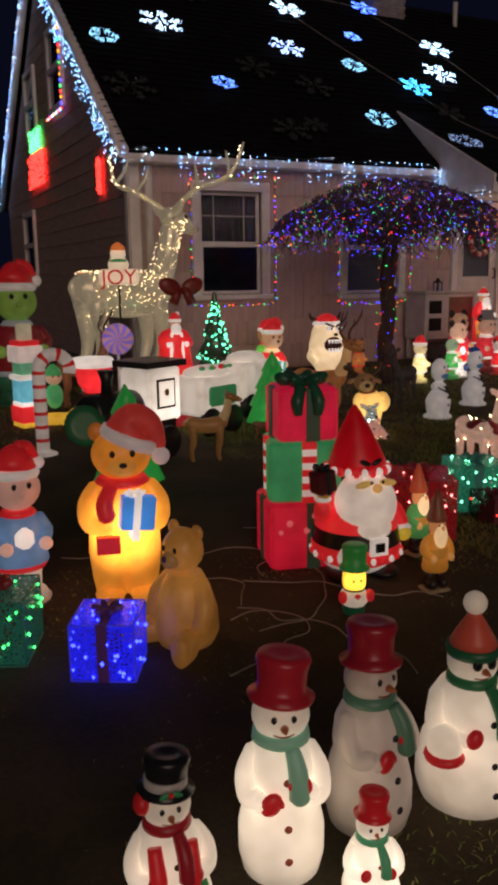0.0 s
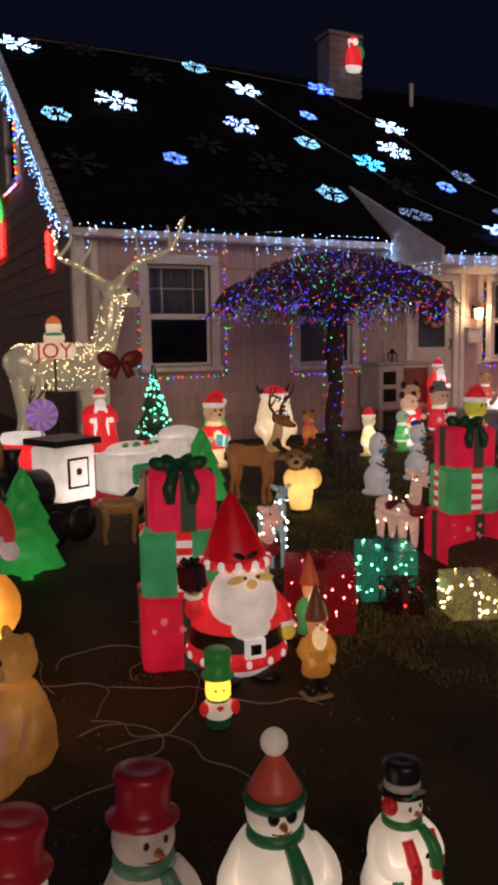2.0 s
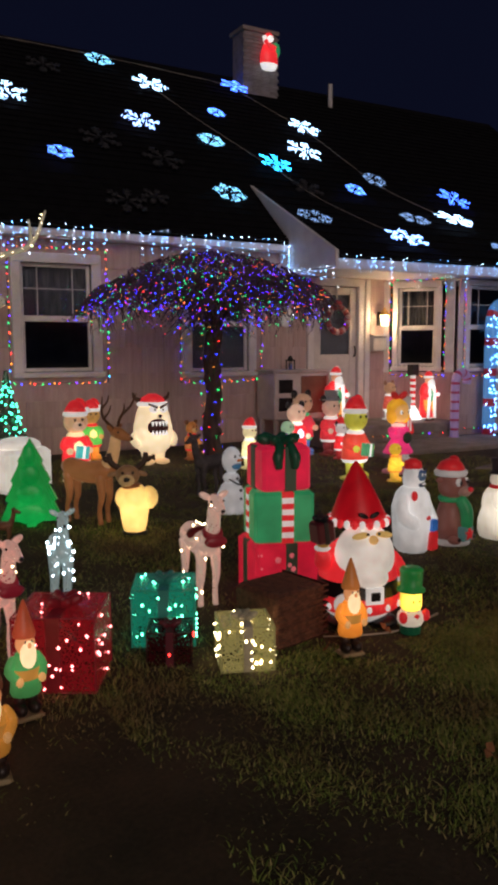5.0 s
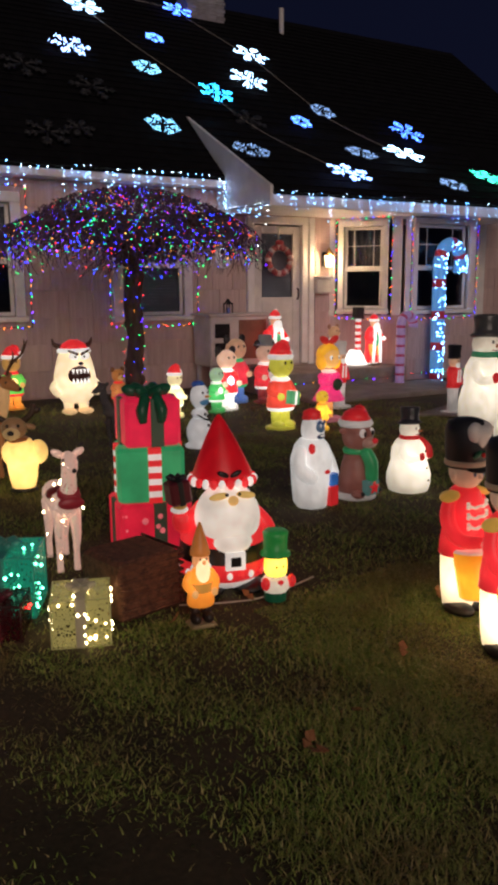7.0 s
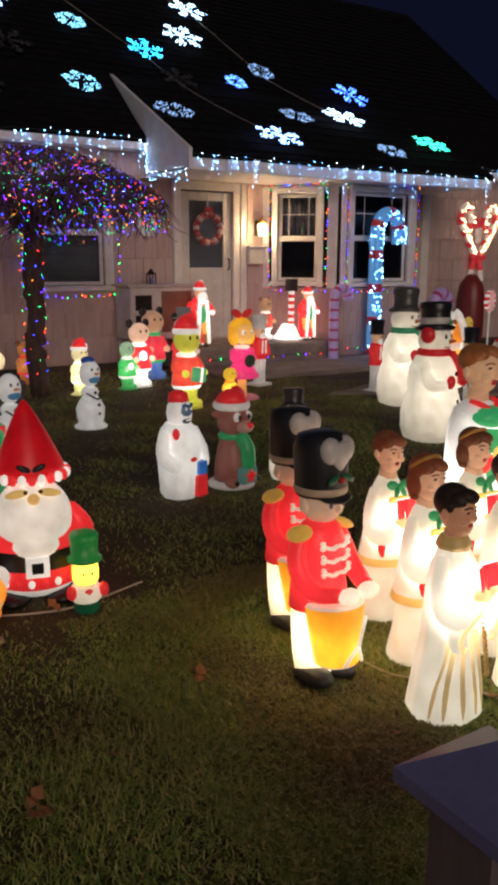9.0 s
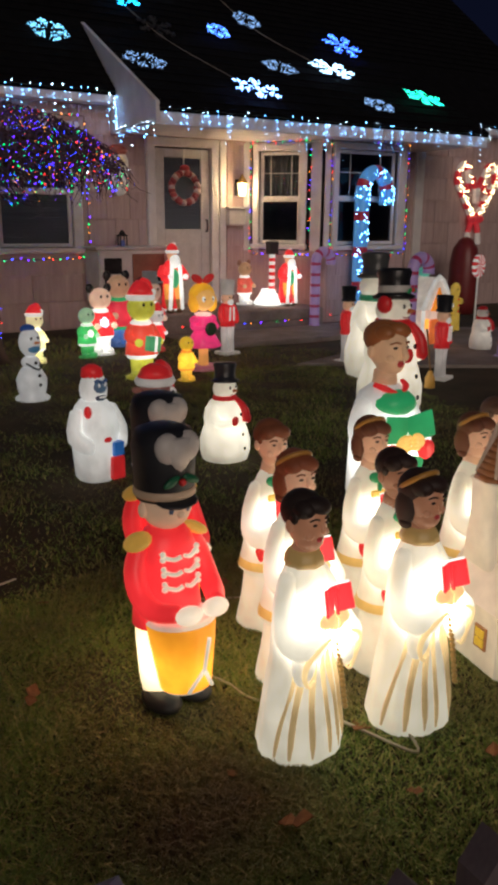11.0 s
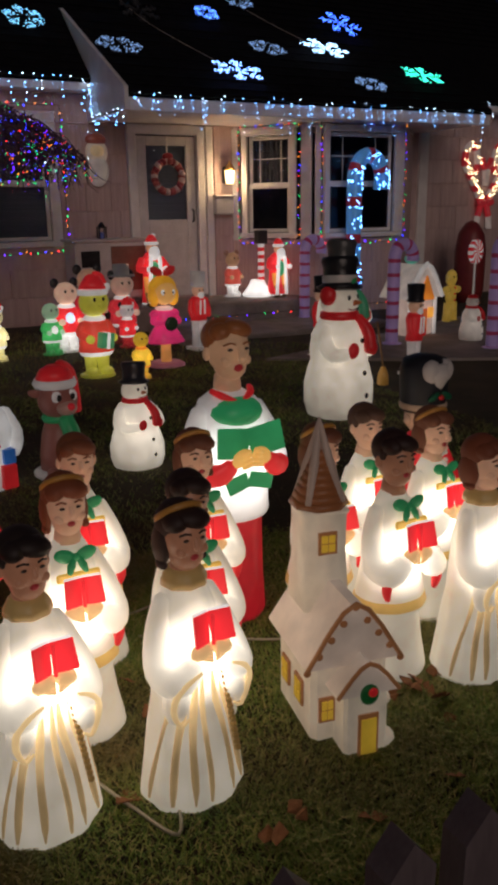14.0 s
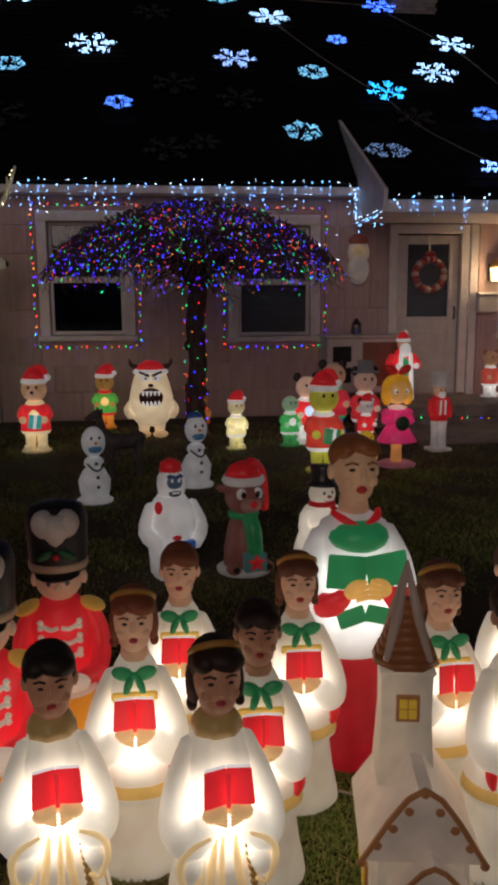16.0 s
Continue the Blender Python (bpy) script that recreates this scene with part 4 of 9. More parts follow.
    s.lathe([(0.092, 0.725), (0.096, 0.75), (0.100, 0.82), (0.104, 0.90), (0.090, 0.945), (0.05, 0.96), (0.01, 0.962)], hat, n=26)
    s.lathe([(0.098, 0.735), (0.101, 0.742), (0.101, 0.756), (0.098, 0.762)], plastic((0.55, 0.40, 0.28), 0.05), n=26)
    s.ball((0, -0.07, 0.728), (0.075, 0.055, 0.012), hat, (14, 0, 0))
    for sx in (-1, 1):
        s.ball((sx * 0.032, -0.078, 0.900), (0.046, 0.034, 0.052), plastic((0.62, 0.58, 0.55), 0.03), (0, sx * 22, 0))
        s.ball((sx * 0.035, -0.100, 0.80), (0.034, 0.010, 0.014), plastic(DGREEN), (0, sx * 25, 0))
    s.lathe([(0.006, 0), (0.056, 0.07), (0.040, 0.12)], plastic((0.62, 0.58, 0.55), 0.03), (0, -0.092, 0.815), n=10, sy=0.5)
    s.ball((0, -0.106, 0.795), 0.012, plastic(RED))
    s.thing("drummer_figurine", on_lawn(x, y, rz), "moulded plastic drummer soldier, red jacket, tall black hat", "figurine", "toy drummers")


drummer(5.43, 2.59, 8, 1.0)
drummer(5.60, 3.01, 4, 0.7)
drummer(7.52, 2.91, 4, 0.5)


def snowman(x, y, h, rz, hat, scarf, lit, slim=1.0, vest=None, hatcol=RED, broom=False, buttons=BLACK, ball_hand=False, big_eyes=False, label=""):
    s = Shape()
    q, g = h, lit
    body = plastic(CREAM if g > 0.5 else (0.66, 0.58, 0.50), 0.30 * g, 0.9 * g, 0.36 * h, 0.5 * h)
    prof = [(0.15, 0), (0.20, 0.02), (0.222, 0.10), (0.222, 0.22), (0.195, 0.33), (0.180, 0.37), (0.186, 0.43), (0.175, 0.53), (0.135, 0.61), (0.085, 0.65)]
    s.lathe([(r * q * slim, z * q) for r, z in prof], body, n=30)
    sc = plastic(scarf, 0.16 * g + 0.02)
    s.lathe([(0.10 * q, 0.61 * q), (0.125 * q, 0.63 * q), (0.12 * q, 0.665 * q), (0.085 * q, 0.685 * q)], sc, n=22)
    s.tube([(0.03 * q, -0.12 * q, 0.64 * q), (0.05 * q, -0.185 * q * slim, 0.55 * q), (0.055 * q, -0.205 * q * slim, 0.44 * q)], [0.03 * q, 0.042 * q, 0.045 * q], sc, n=8)
    s.ball((0, 0, 0.735 * q), (0.124 * q, 0.12 * q, 0.112 * q), body, n=22, rings=12)
    if big_eyes:
        eyes(s, -0.112 * q, 0.765 * q, 0.036 * q, 0.027 * q)
    else:
        eyes(s, -0.106 * q, 0.76 * q, 0.04 * q, 0.014 * q)
    s.lathe([(0.02 * q, 0), (0.014 * q, 0.03 * q), (0.004 * q, 0.06 * q)], plastic((0.55, 0.17, 0.06), 0.1 * g), (0, -0.11 * q, 0.728 * q), n=10, turn=(82, 0, 0))
    for i in range(3):
        z = (0.50, 0.30, 0.16)[i]
        r = float(np.interp(z, [p[1] for p in prof], [p[0] for p in prof])) * slim
        s.ball((0.005, -r * q, z * q), (0.018 * q, 0.010 * q, 0.018 * q), plastic(buttons, 0.1 * g if buttons != BLACK else 0), n=10, rings=6)
    mit = plastic(RED, 0.25 * g + 0.02)
    s.tube([(0.045 * q * math.sin(k * 0.42), -0.112 * q + 0.012 * q * abs(math.sin(k * 0.42)), 0.697 * q - 0.012 * q * math.cos(k * 0.42)) for k in range(-3, 4)], 0.004 * q, plastic((0.35, 0.03, 0.03)), n=5)
    for sx in (-1, 1):
        s.tube([(sx * 0.125 * q * slim, 0, 0.57 * q), (sx * 0.178 * q * slim, -0.04 * q, 0.49 * q), (sx * 0.175 * q * slim, -0.10 * q, 0.425 * q), (sx * 0.11 * q, -0.16 * q * slim, 0.43 * q)],
               [0.05 * q, 0.052 * q, 0.048 * q, 0.04 * q], body, n=10)
        if slim < 0.95:
            mz = 0.50 if sx > 0 else 0.42
            s.tube([(sx * 0.12 * q, -0.15 * q * slim, 0.43 * q), (sx * 0.085 * q, -0.185 * q * slim, (mz - 0.02) * q)], [0.04 * q, 0.036 * q], body, n=10)
            s.ball((sx * 0.062 * q, -0.20 * q * slim, mz * q), (0.044 * q, 0.026 * q, 0.055 * q), mit, (0, sx * -32, 0))
            s.ball((sx * 0.028 * q, -0.205 * q * slim, (mz + 0.012) * q), (0.016 * q, 0.016 * q, 0.032 * q), mit, (0, sx * 30, 0))
        else:
            s.ball((sx * 0.095 * q, -0.19 * q * slim, 0.45 * q), (0.042 * q, 0.03 * q, 0.05 * q), mit, (0, sx * -20, 0))
    if ball_hand:
        s.ball((-0.20 * q, -0.13 * q, 0.40 * q), 0.09 * q, body)
        s.ball((-0.20 * q, -0.13 * q, 0.335 * q), (0.10 * q, 0.10 * q, 0.045 * q), mit)
    if vest:
        vm = plastic(vest, 0.45 * g)
        for sx in (-1, 1):
            s.tube([(sx * 0.09 * q, -0.13 * q, 0.60 * q), (sx * 0.085 * q, -0.19 * q, 0.46 * q), (sx * 0.08 * q, -0.205 * q, 0.34 * q)], [0.035 * q, 0.045 * q, 0.03 * q], vm, n=8)
            s.tube([(sx * k * slim * q, -0.84 * k * slim * q, z * q) for k, z in ((0.126, 0.38), (0.136, 0.29), (0.144, 0.14), (0.138, 0.06))], [0.03 * q, 0.05 * q, 0.055 * q, 0.03 * q], plastic((0.02, 0.26, 0.08), 0.3 * g), n=10)
    hc = plastic(hatcol, 0.10 * g + 0.015, rough=0.3)
    if hat == "top":
        s.lathe([(r * q, z * q) for r, z in [(0.10, 0.795), (0.138, 0.805), (0.145, 0.822), (0.112, 0.838), (0.104, 0.86), (0.106, 0.93), (0.118, 0.975), (0.108, 1.0), (0.06, 0.995), (0.01, 0.985)]], hc, n=26, turn=(-5, 5, 0))
        if hatcol == BLACK:
            s.lathe([(0.108 * q, 0.845 * q), (0.109 * q, 0.85 * q), (0.110 * q, 0.885 * q), (0.106 * q, 0.89 * q)], plastic((0.55, 0.52, 0.48), 0.08 * g), n=26, turn=(-4, 3, 0))
            for sx in (-1, 1):
                s.ball((sx * 0.03 * q, -0.135 * q, 0.865 * q), (0.03 * q, 0.008 * q, 0.015 * q), plastic(GREEN, 0.05), (0, sx * 20, 0))
            s.ball((0, -0.14 * q, 0.868 * q), 0.014 * q, plastic(RED, 0.1))
            s.ball((-0.125 * q, -0.01, 0.775 * q), (0.045 * q, 0.055 * q, 0.06 * q), plastic(RED, 0.12 * g))
    elif hat == "cone":
        s.lathe([(r * q, z * q) for r, z in [(0.128, 0.775), (0.135, 0.80), (0.128, 0.825)]], plastic(DGREEN, 0.10 * g), n=24)
        s.lathe([(r * q, z * q) for r, z in [(0.118, 0.82), (0.10, 0.86), (0.06, 0.93), (0.025, 0.985)]], plastic((0.62, 0.10, 0.06), 0.14 * g), n=24)
        s.ball((0, 0, 1.03 * q), 0.058 * q, body)
    elif hat == "beret":
        s.ball((0, 0, 0.83 * q), (0.10 * q, 0.10 * q, 0.05 * q), hc)
    if broom:
        s.tube([(0.17 * q, -0.17 * q, 0.60 * q), (0.22 * q, -0.19 * q, 0.30 * q)], 0.008, plastic((0.25, 0.14, 0.06)), n=8)
        s.lathe([(0.015, 0), (0.04, -0.06), (0.045, -0.14)], plastic((0.6, 0.34, 0.08), 0.06), (0.22 * q, -0.19 * q, 0.31 * q), n=12)
    s.thing("snowman_figurine", on_lawn(x, y, rz), label, "figurine", "plastic snowmen")


snowman(0.68, 1.80, 0.47, -8, "top", (0.4, 0.02, 0.03), 0.55, vest=RED, hatcol=BLACK, label="plastic snowman with a black top hat and red vest")
snowman(1.02, 1.87, 0.61, -20, "top", (0.25, 0.55, 0.38), 0.75, slim=0.84, hatcol=(0.42, 0.02, 0.03), buttons=(0.5, 0.12, 0.08), label="softly lit plastic snowman with a red hat and mittens")
# No bulb inside this one; its faint glow stands for ambient light.
snowman(1.33, 1.92, 0.61, 8, "top", (0.10, 0.26, 0.17), 0.12, slim=0.92, hatcol=(0.40, 0.02, 0.035), label="grey-white plastic snowman with a red hat, no bulb, faint glow added")
snowman(1.66, 1.88, 0.60, -12, "cone", (0.02, 0.16, 0.06), 0.55, slim=1.16, big_eyes=True, ball_hand=True, label="round plastic snowman with a pompom cone hat and snowball")
snowman(1.15, 1.64, 0.325, -18, "top", (0.08, 0.4, 0.2), 1.2, hatcol=RED, buttons=RED, label="small brightly lit plastic snowman with a red hat")
snowman(2.06, 1.89, 0.455, 8, "top", (0.02, 0.22, 0.06), 0.65, slim=1.12, vest=RED, hatcol=BLACK, label="plastic snowman, black top hat, red and green vest")
snowman(6.90, 4.85, 0.655, 20, "top", RED, 0.95, slim=1.15, hatcol=(0.02, 0.02, 0.024), label="lit cream plastic snowman with a small black hat")
snowman(8.66, 5.27, 1.18, 18, "top", RED, 0.62, hatcol=BLACK, broom=True, label="large white plastic snowman with black hat and broom")
snowman(9.57, 6.62, 1.22, 8, "top", (0.05, 0.30, 0.15), 0.75, hatcol=(0.05, 0.05, 0.05), label="large lit plastic snowman with a green bow scarf")


def lantern_snowman(x, y, h, rz):
    s = Shape()
    g = 1.0
    s.lathe([(0.065 * h, 0), (0.15 * h, 0.01), (0.16 * h, 0.08), (0.13 * h, 0.15)], plastic(DGREEN, 0.1), n=20)
    s.lathe([(r * h, z * h) for r, z in [(0.14, 0.13), (0.19, 0.20), (0.19, 0.30), (0.13, 0.38)]], plastic(CREAM, 0.35), n=22)
    s.lathe([(r * h, z * h) for r, z in [(0.12, 0.36), (0.155, 0.42), (0.16, 0.52), (0.15, 0.66)]], plastic(YELLOW, 0.9, 1.6, 0.5 * h, 0.3 * h), n=22)
    s.lathe([(r * h, z * h) for r, z in [(0.15, 0.64), (0.205, 0.66), (0.205, 0.69), (0.16, 0.71), (0.165, 0.90), (0.175, 0.97), (0.15, 1.0), (0.01, 0.99)]], plastic((0.02, 0.30, 0.06), 0.15), n=22)
    eyes(s, -0.155 * h, 0.53 * h, 0.05 * h, 0.015 * h)
    for sx in (-1, 1):
        s.ball((sx * 0.19 * h, -0.04, 0.30 * h), (0.06 * h, 0.07 * h, 0.09 * h), plastic(RED, 0.35))
    s.ball((0.0, -0.17 * h, 0.30 * h), (0.05 * h, 0.02 * h, 0.05 * h), plastic(RED, 0.35))
    s.thing("lantern_snowman_figurine", on_lawn(x, y, rz), "small lit snowman lantern with a green top hat", "figurine", "snowman lanterns")


lantern_snowman(2.05, 3.10, 0.335, -16)
lantern_snowman(4.86, 3.55, 0.375, -8)


def bow_loops(s, c, r, mat):
    for i in range(6):
        a = 2 * math.pi * i / 6
        s.ball((c[0] + 0.55 * r * math.cos(a), c[1] + 0.55 * r * math.sin(a), c[2] + 0.25 * r), (0.6 * r, 0.28 * r, 0.30 * r), mat, (0, -25, math.degrees(a)))
    s.ball((c[0], c[1], c[2] + 0.3 * r), 0.25 * r, mat)


def santa_gnome(x, y, h, rz):
    """Squat gift-bringer with a tall pointed hat and a broad beard."""
    s = Shape()
    P = lambda c, k=0.40: plastic(c, k, k * 0.7, 0.45 * h, 0.5 * h)
    for sx in (-1, 1):
        s.ball((sx * 0.12 * h, -0.08 * h, 0.03 * h), (0.10 * h, 0.14 * h, 0.04 * h), plastic(BLACK, rough=0.25))
    s.lathe([(r * h, z * h) for r, z in [(0.15, 0.04), (0.19, 0.07), (0.20, 0.10)]], P(WHITE, 0.25), n=26)
    body = [(0.20, 0.09), (0.255, 0.12), (0.262, 0.17), (0.258, 0.21), (0.250, 0.25), (0.245, 0.30), (0.235, 0.36), (0.20, 0.44), (0.15, 0.50)]
    s.lathe([(r * h, z * h) for r, z in body], [P(RED), P(RED), P(RED), plastic(BLACK, rough=0.25), plastic(BLACK, rough=0.25), P(RED), P(RED), P(RED)], n=30)
    for i in range(26):
        a = 2 * math.pi * i / 26
        s.ball((0.262 * h * math.cos(a), 0.262 * h * math.sin(a), 0.15 * h), (0.017 * h, 0.017 * h, 0.022 * h), P(WHITE if i % 2 else RED), n=8, rings=5)
    s.box((0, -0.262 * h, 0.235 * h), (0.11 * h, 0.02 * h, 0.10 * h), P(WHITE, 0.35))
    s.box((0, -0.275 * h, 0.235 * h), (0.055 * h, 0.02 * h, 0.05 * h), plastic(BLACK))
    s.ball((0, -0.10 * h, 0.44 * h), (0.185 * h, 0.16 * h, 0.20 * h), P((0.78, 0.72, 0.64), 0.30), n=26, rings=14)
    s.ball((0, -0.16 * h, 0.32 * h), (0.13 * h, 0.10 * h, 0.10 * h), P((0.78, 0.72, 0.64), 0.30), n=22, rings=12)
    s.ball((0, -0.232 * h, 0.565 * h), (0.03 * h, 0.025 * h, 0.028 * h), P((0.62, 0.36, 0.12), 0.35), n=12)
    s.ball((0, -0.245 * h, 0.48 * h), (0.012 * h, 0.01 * h, 0.006 * h), P(RED, 0.3), n=8, rings=5)
    for sx in (-1, 1):
        s.ball((sx * 0.075 * h, -0.215 * h, 0.59 * h), (0.055 * h, 0.02 * h, 0.02 * h), P((0.62, 0.40, 0.12), 0.3), (0, sx * 8, 0))
        s.ball((sx * 0.035 * h, -0.232 * h, 0.60 * h), (0.010 * h, 0.008 * h, 0.010 * h), plastic(BLACK), n=8, rings=5)
        if sx > 0:
            s.tube([(sx * 0.17 * h, 0, 0.43 * h), (sx * 0.235 * h, -0.03 * h, 0.36 * h), (sx * 0.25 * h, -0.09 * h, 0.29 * h)], [0.055 * h, 0.054 * h, 0.048 * h], P(RED), n=12)
            s.ball((sx * 0.25 * h, -0.10 * h, 0.275 * h), (0.055 * h, 0.055 * h, 0.025 * h), P(WHITE, 0.3))
            s.ball((sx * 0.245 * h, -0.13 * h, 0.245 * h), (0.045 * h, 0.04 * h, 0.045 * h), P((0.70, 0.55, 0.06), 0.3))
    # raised arm with a dark gift
    s.tube([(-0.16 * h, 0, 0.43 * h), (-0.235 * h, -0.04 * h, 0.40 * h), (-0.265 * h, -0.09 * h, 0.46 * h)], [0.055 * h, 0.056 * h, 0.046 * h], P(RED, 0.3), n=12)
    s.ball((-0.27 * h, -0.10 * h, 0.505 * h), (0.05 * h, 0.05 * h, 0.022 * h), P(WHITE, 0.25))
    s.ball((-0.27 * h, -0.11 * h, 0.535 * h), (0.04 * h, 0.04 * h, 0.035 * h), P((0.50, 0.30, 0.06), 0.15))
    s.box((-0.28 * h, -0.12 * h, 0.61 * h), (0.12 * h, 0.11 * h, 0.13 * h), plastic((0.10, 0.012, 0.02), 0.04), (0, -8, 12), 0.01)
    s.box((-0.28 * h, -0.12 * h, 0.61 * h), (0.03 * h, 0.118 * h, 0.138 * h), plastic((0.02, 0.03, 0.03)), (0, -8, 12), 0.003)
    bow_loops(s, (-0.29 * h, -0.12 * h, 0.675 * h), 0.05 * h, plastic((0.015, 0.025, 0.03)))
    s.lathe([(0.06 * h, 0), (0.062 * h, 0.01 * h), (0.06 * h, 0.02 * h)], P(WHITE, 0.3), (-0.19 * h, -0.24 * h, 0.20 * h), n=18, turn=(90, 0, 0))
    hat = [(0.176, 0.625), (0.165, 0.68), (0.128, 0.77), (0.082, 0.87), (0.036, 0.96), (0.008, 1.0)]
    s.lathe([(r * h, z * h) for r, z in hat], P((0.50, 0.006, 0.012), 0.26), n=26, turn=(-3, -2, 0))
    for i in range(24):
        a = 2 * math.pi * i / 24
        s.ball((0.178 * h * math.cos(a), 0.178 * h * math.sin(a), 0.640 * h), (0.021 * h, 0.021 * h, 0.028 * h), P(WHITE if i % 2 else RED, 0.33), n=8, rings=5)
    for sx in (-1, 1):
        s.ball((sx * 0.035 * h, -0.158 * h, 0.695 * h), (0.038 * h, 0.012 * h, 0.016 * h), plastic(BLACK), (0, sx * -25, 0))
    s.thing("santa_gnome_figurine", on_lawn(x, y, rz), "lit plastic gnome santa, tall red hat, broad white beard", "figurine", "gnome santas")


santa_gnome(2.34, 3.53, 0.88, -4)
santa_gnome(4.73, 3.86, 0.925, -14)


def bow_part(parent, c, r, mat, label=""):
    """A bow: a knot with each loop a piece of its own."""
    k = Shape()
    k.ball((c[0], c[1], c[2] + 0.3 * r), 0.25 * r, mat)
    knot = k.part("bow", parent, label)
    for i in range(6):
        a = 2 * math.pi * i / 6
        l = Shape()
        l.ball((c[0] + 0.55 * r * math.cos(a), c[1] + 0.55 * r * math.sin(a), c[2] + 0.25 * r), (0.6 * r, 0.28 * r, 0.30 * r), mat, (0, -25, math.degrees(a)))
        l.part("bow_loop", knot)
    return knot


def gift_tower(x, y, rz, label):
    top = empty("gift_tower", on_lawn(x, y, rz), label, "gift tower", "gift towers")
    z = 0.0
    P = lambda c, k: plastic(c, k)
    for i, (w, d, h, col, rib, stripe, tw) in enumerate([(0.42, 0.38, 0.36, (0.55, 0.012, 0.035), (0.05, 0.10, 0.06), False, 3), (0.38, 0.35, 0.32, (0.02, 0.24, 0.09), RED, True, -4), (0.32, 0.30, 0.28, (0.60, 0.014, 0.05), (0.06, 0.11, 0.07), False, 5)]):
        s = Shape()
        s.box((0, 0, z + h / 2), (w, d, h), P(col, 0.52), (0, 0, tw), 0.02)
        b = s.part("gift_box", top)
        if stripe:
            n = 9
            for k in range(n):
                m = P(WHITE, 0.35) if k % 2 else P(RED, 0.4)
                for cx, cy, sx, sy in ((0.02, 0, 0.075, d + 0.016), (0, 0.02, w + 0.016, 0.06)):
                    s = Shape()
                    s.box((cx, cy, z + h * (k + 0.5) / n), (sx, sy, h / n), m, (0, 0, tw), 0.002)
                    s.part("ribbon_stripe", b)
        else:
            for cx, cy, sx, sy in ((0.02, 0, 0.075, d + 0.014), (0, 0.02, w + 0.014, 0.07)):
                s = Shape()
                s.box((cx, cy, z + h / 2), (sx, sy, h - 0.004), P(rib, 0.12), (0, 0, tw), 0.004)
                s.part("ribbon", b)
        if i == 0:
            for k in range(10):
                u, v = random.uniform(-0.42, 0.42) * w, random.uniform(0.15, 0.85) * h
                s = Shape()
                s.ball((u, -d / 2 - 0.004, v), (0.02, 0.006, 0.02), P((0.75, 0.16, 0.18), 0.4), n=8, rings=5)
                s.part("dot", b)
        z += h - 0.004
    dark = P((0.01, 0.10, 0.05), 0.04)
    knot = bow_part(top, (0, 0, z - 0.01), 0.13, dark, "dark green bow")
    for sx in (-1, 1):
        s = Shape()
        s.tube([(sx * 0.03, -0.13, z + 0.01), (sx * 0.055, -0.17, z - 0.06), (sx * 0.05, -0.178, z - 0.13)], [0.03, 0.035, 0.02], dark, n=6)
        s.part("bow_tail", knot)


gift_tower(2.19, 3.84, -18, "lit stack of three red and green gift boxes")
gift_tower(4.60, 4.52, -14, "lit stack of red and green gift boxes with a bow")


def garden_gnome(x, y, h, rz, coat, hat, lit):
    s = Shape()
    P = lambda c, k=0.3: plastic(c, k * lit, k * lit * 1.2, 0.5 * h, 0.4 * h)
    s.box((0, 0, 0.02 * h), (0.32 * h, 0.26 * h, 0.04 * h), plastic((0.45, 0.36, 0.20)), edge=0.012)
    for sx in (-1, 1):
        s.ball((sx * 0.075 * h, -0.03 * h, 0.09 * h), (0.07 * h, 0.10 * h, 0.06 * h), plastic((0.03, 0.02, 0.018)))
        s.lathe([(0.055 * h, 0.10 * h), (0.06 * h, 0.22 * h)], plastic((0.05, 0.03, 0.025)), (sx * 0.07 * h, 0, 0), n=12)
    s.lathe([(r * h, z * h) for r, z in [(0.15, 0.21), (0.165, 0.24), (0.15, 0.35), (0.15, 0.44), (0.13, 0.52), (0.08, 0.57)]], [P(coat)] * 2 + [P((0.35, 0.16, 0.03))] + [P(coat)] * 2, n=22, sy=0.85)
    for sx in (-1, 1):
        s.tube([(sx * 0.12 * h, 0, 0.52 * h), (sx * 0.18 * h, -0.02 * h, 0.43 * h), (sx * 0.13 * h, -0.12 * h, 0.37 * h)], [0.045 * h, 0.05 * h, 0.04 * h], P(coat), n=10)
        s.ball((sx * 0.12 * h, -0.14 * h, 0.36 * h), 0.04 * h, P((0.6, 0.3, 0.1)))
    s.ball((0, -0.02 * h, 0.64 * h), (0.10 * h, 0.10 * h, 0.10 * h), P((0.62, 0.26, 0.10)), n=18, rings=10)
    s.ball((0, -0.09 * h, 0.56 * h), (0.085 * h, 0.06 * h, 0.13 * h), P((0.85, 0.62, 0.34), 0.4), n=16, rings=10)
    s.ball((0, -0.125 * h, 0.645 * h), 0.024 * h, P((0.7, 0.28, 0.1)))
    eyes(s, -0.112 * h, 0.675 * h, 0.035 * h, 0.010 * h)
    s.lathe([(r * h, z * h) for r, z in [(0.112, 0.69), (0.118, 0.72), (0.09, 0.80), (0.055, 0.90), (0.012, 1.0)]], P(hat, 0.15), n=20, turn=(-4, 2, 0))
    s.thing("garden_gnome_figurine", on_lawn(x, y, rz) @ Matrix.Diagonal((0.80, 0.82, 1, 1)), "plastic garden gnome, orange coat, pointed hat, pale beard", "figurine", "garden gnomes")


garden_gnome(2.55, 3.15, 0.515, -4, (0.50, 0.20, 0.03), (0.20, 0.06, 0.03), 0.8)
garden_gnome(2.78, 3.59, 0.515, 10, (0.05, 0.22, 0.06), (0.55, 0.10, 0.04), 1.3)
garden_gnome(4.40, 3.48, 0.505, -6, ORANGE, (0.55, 0.18, 0.04), 1.2)


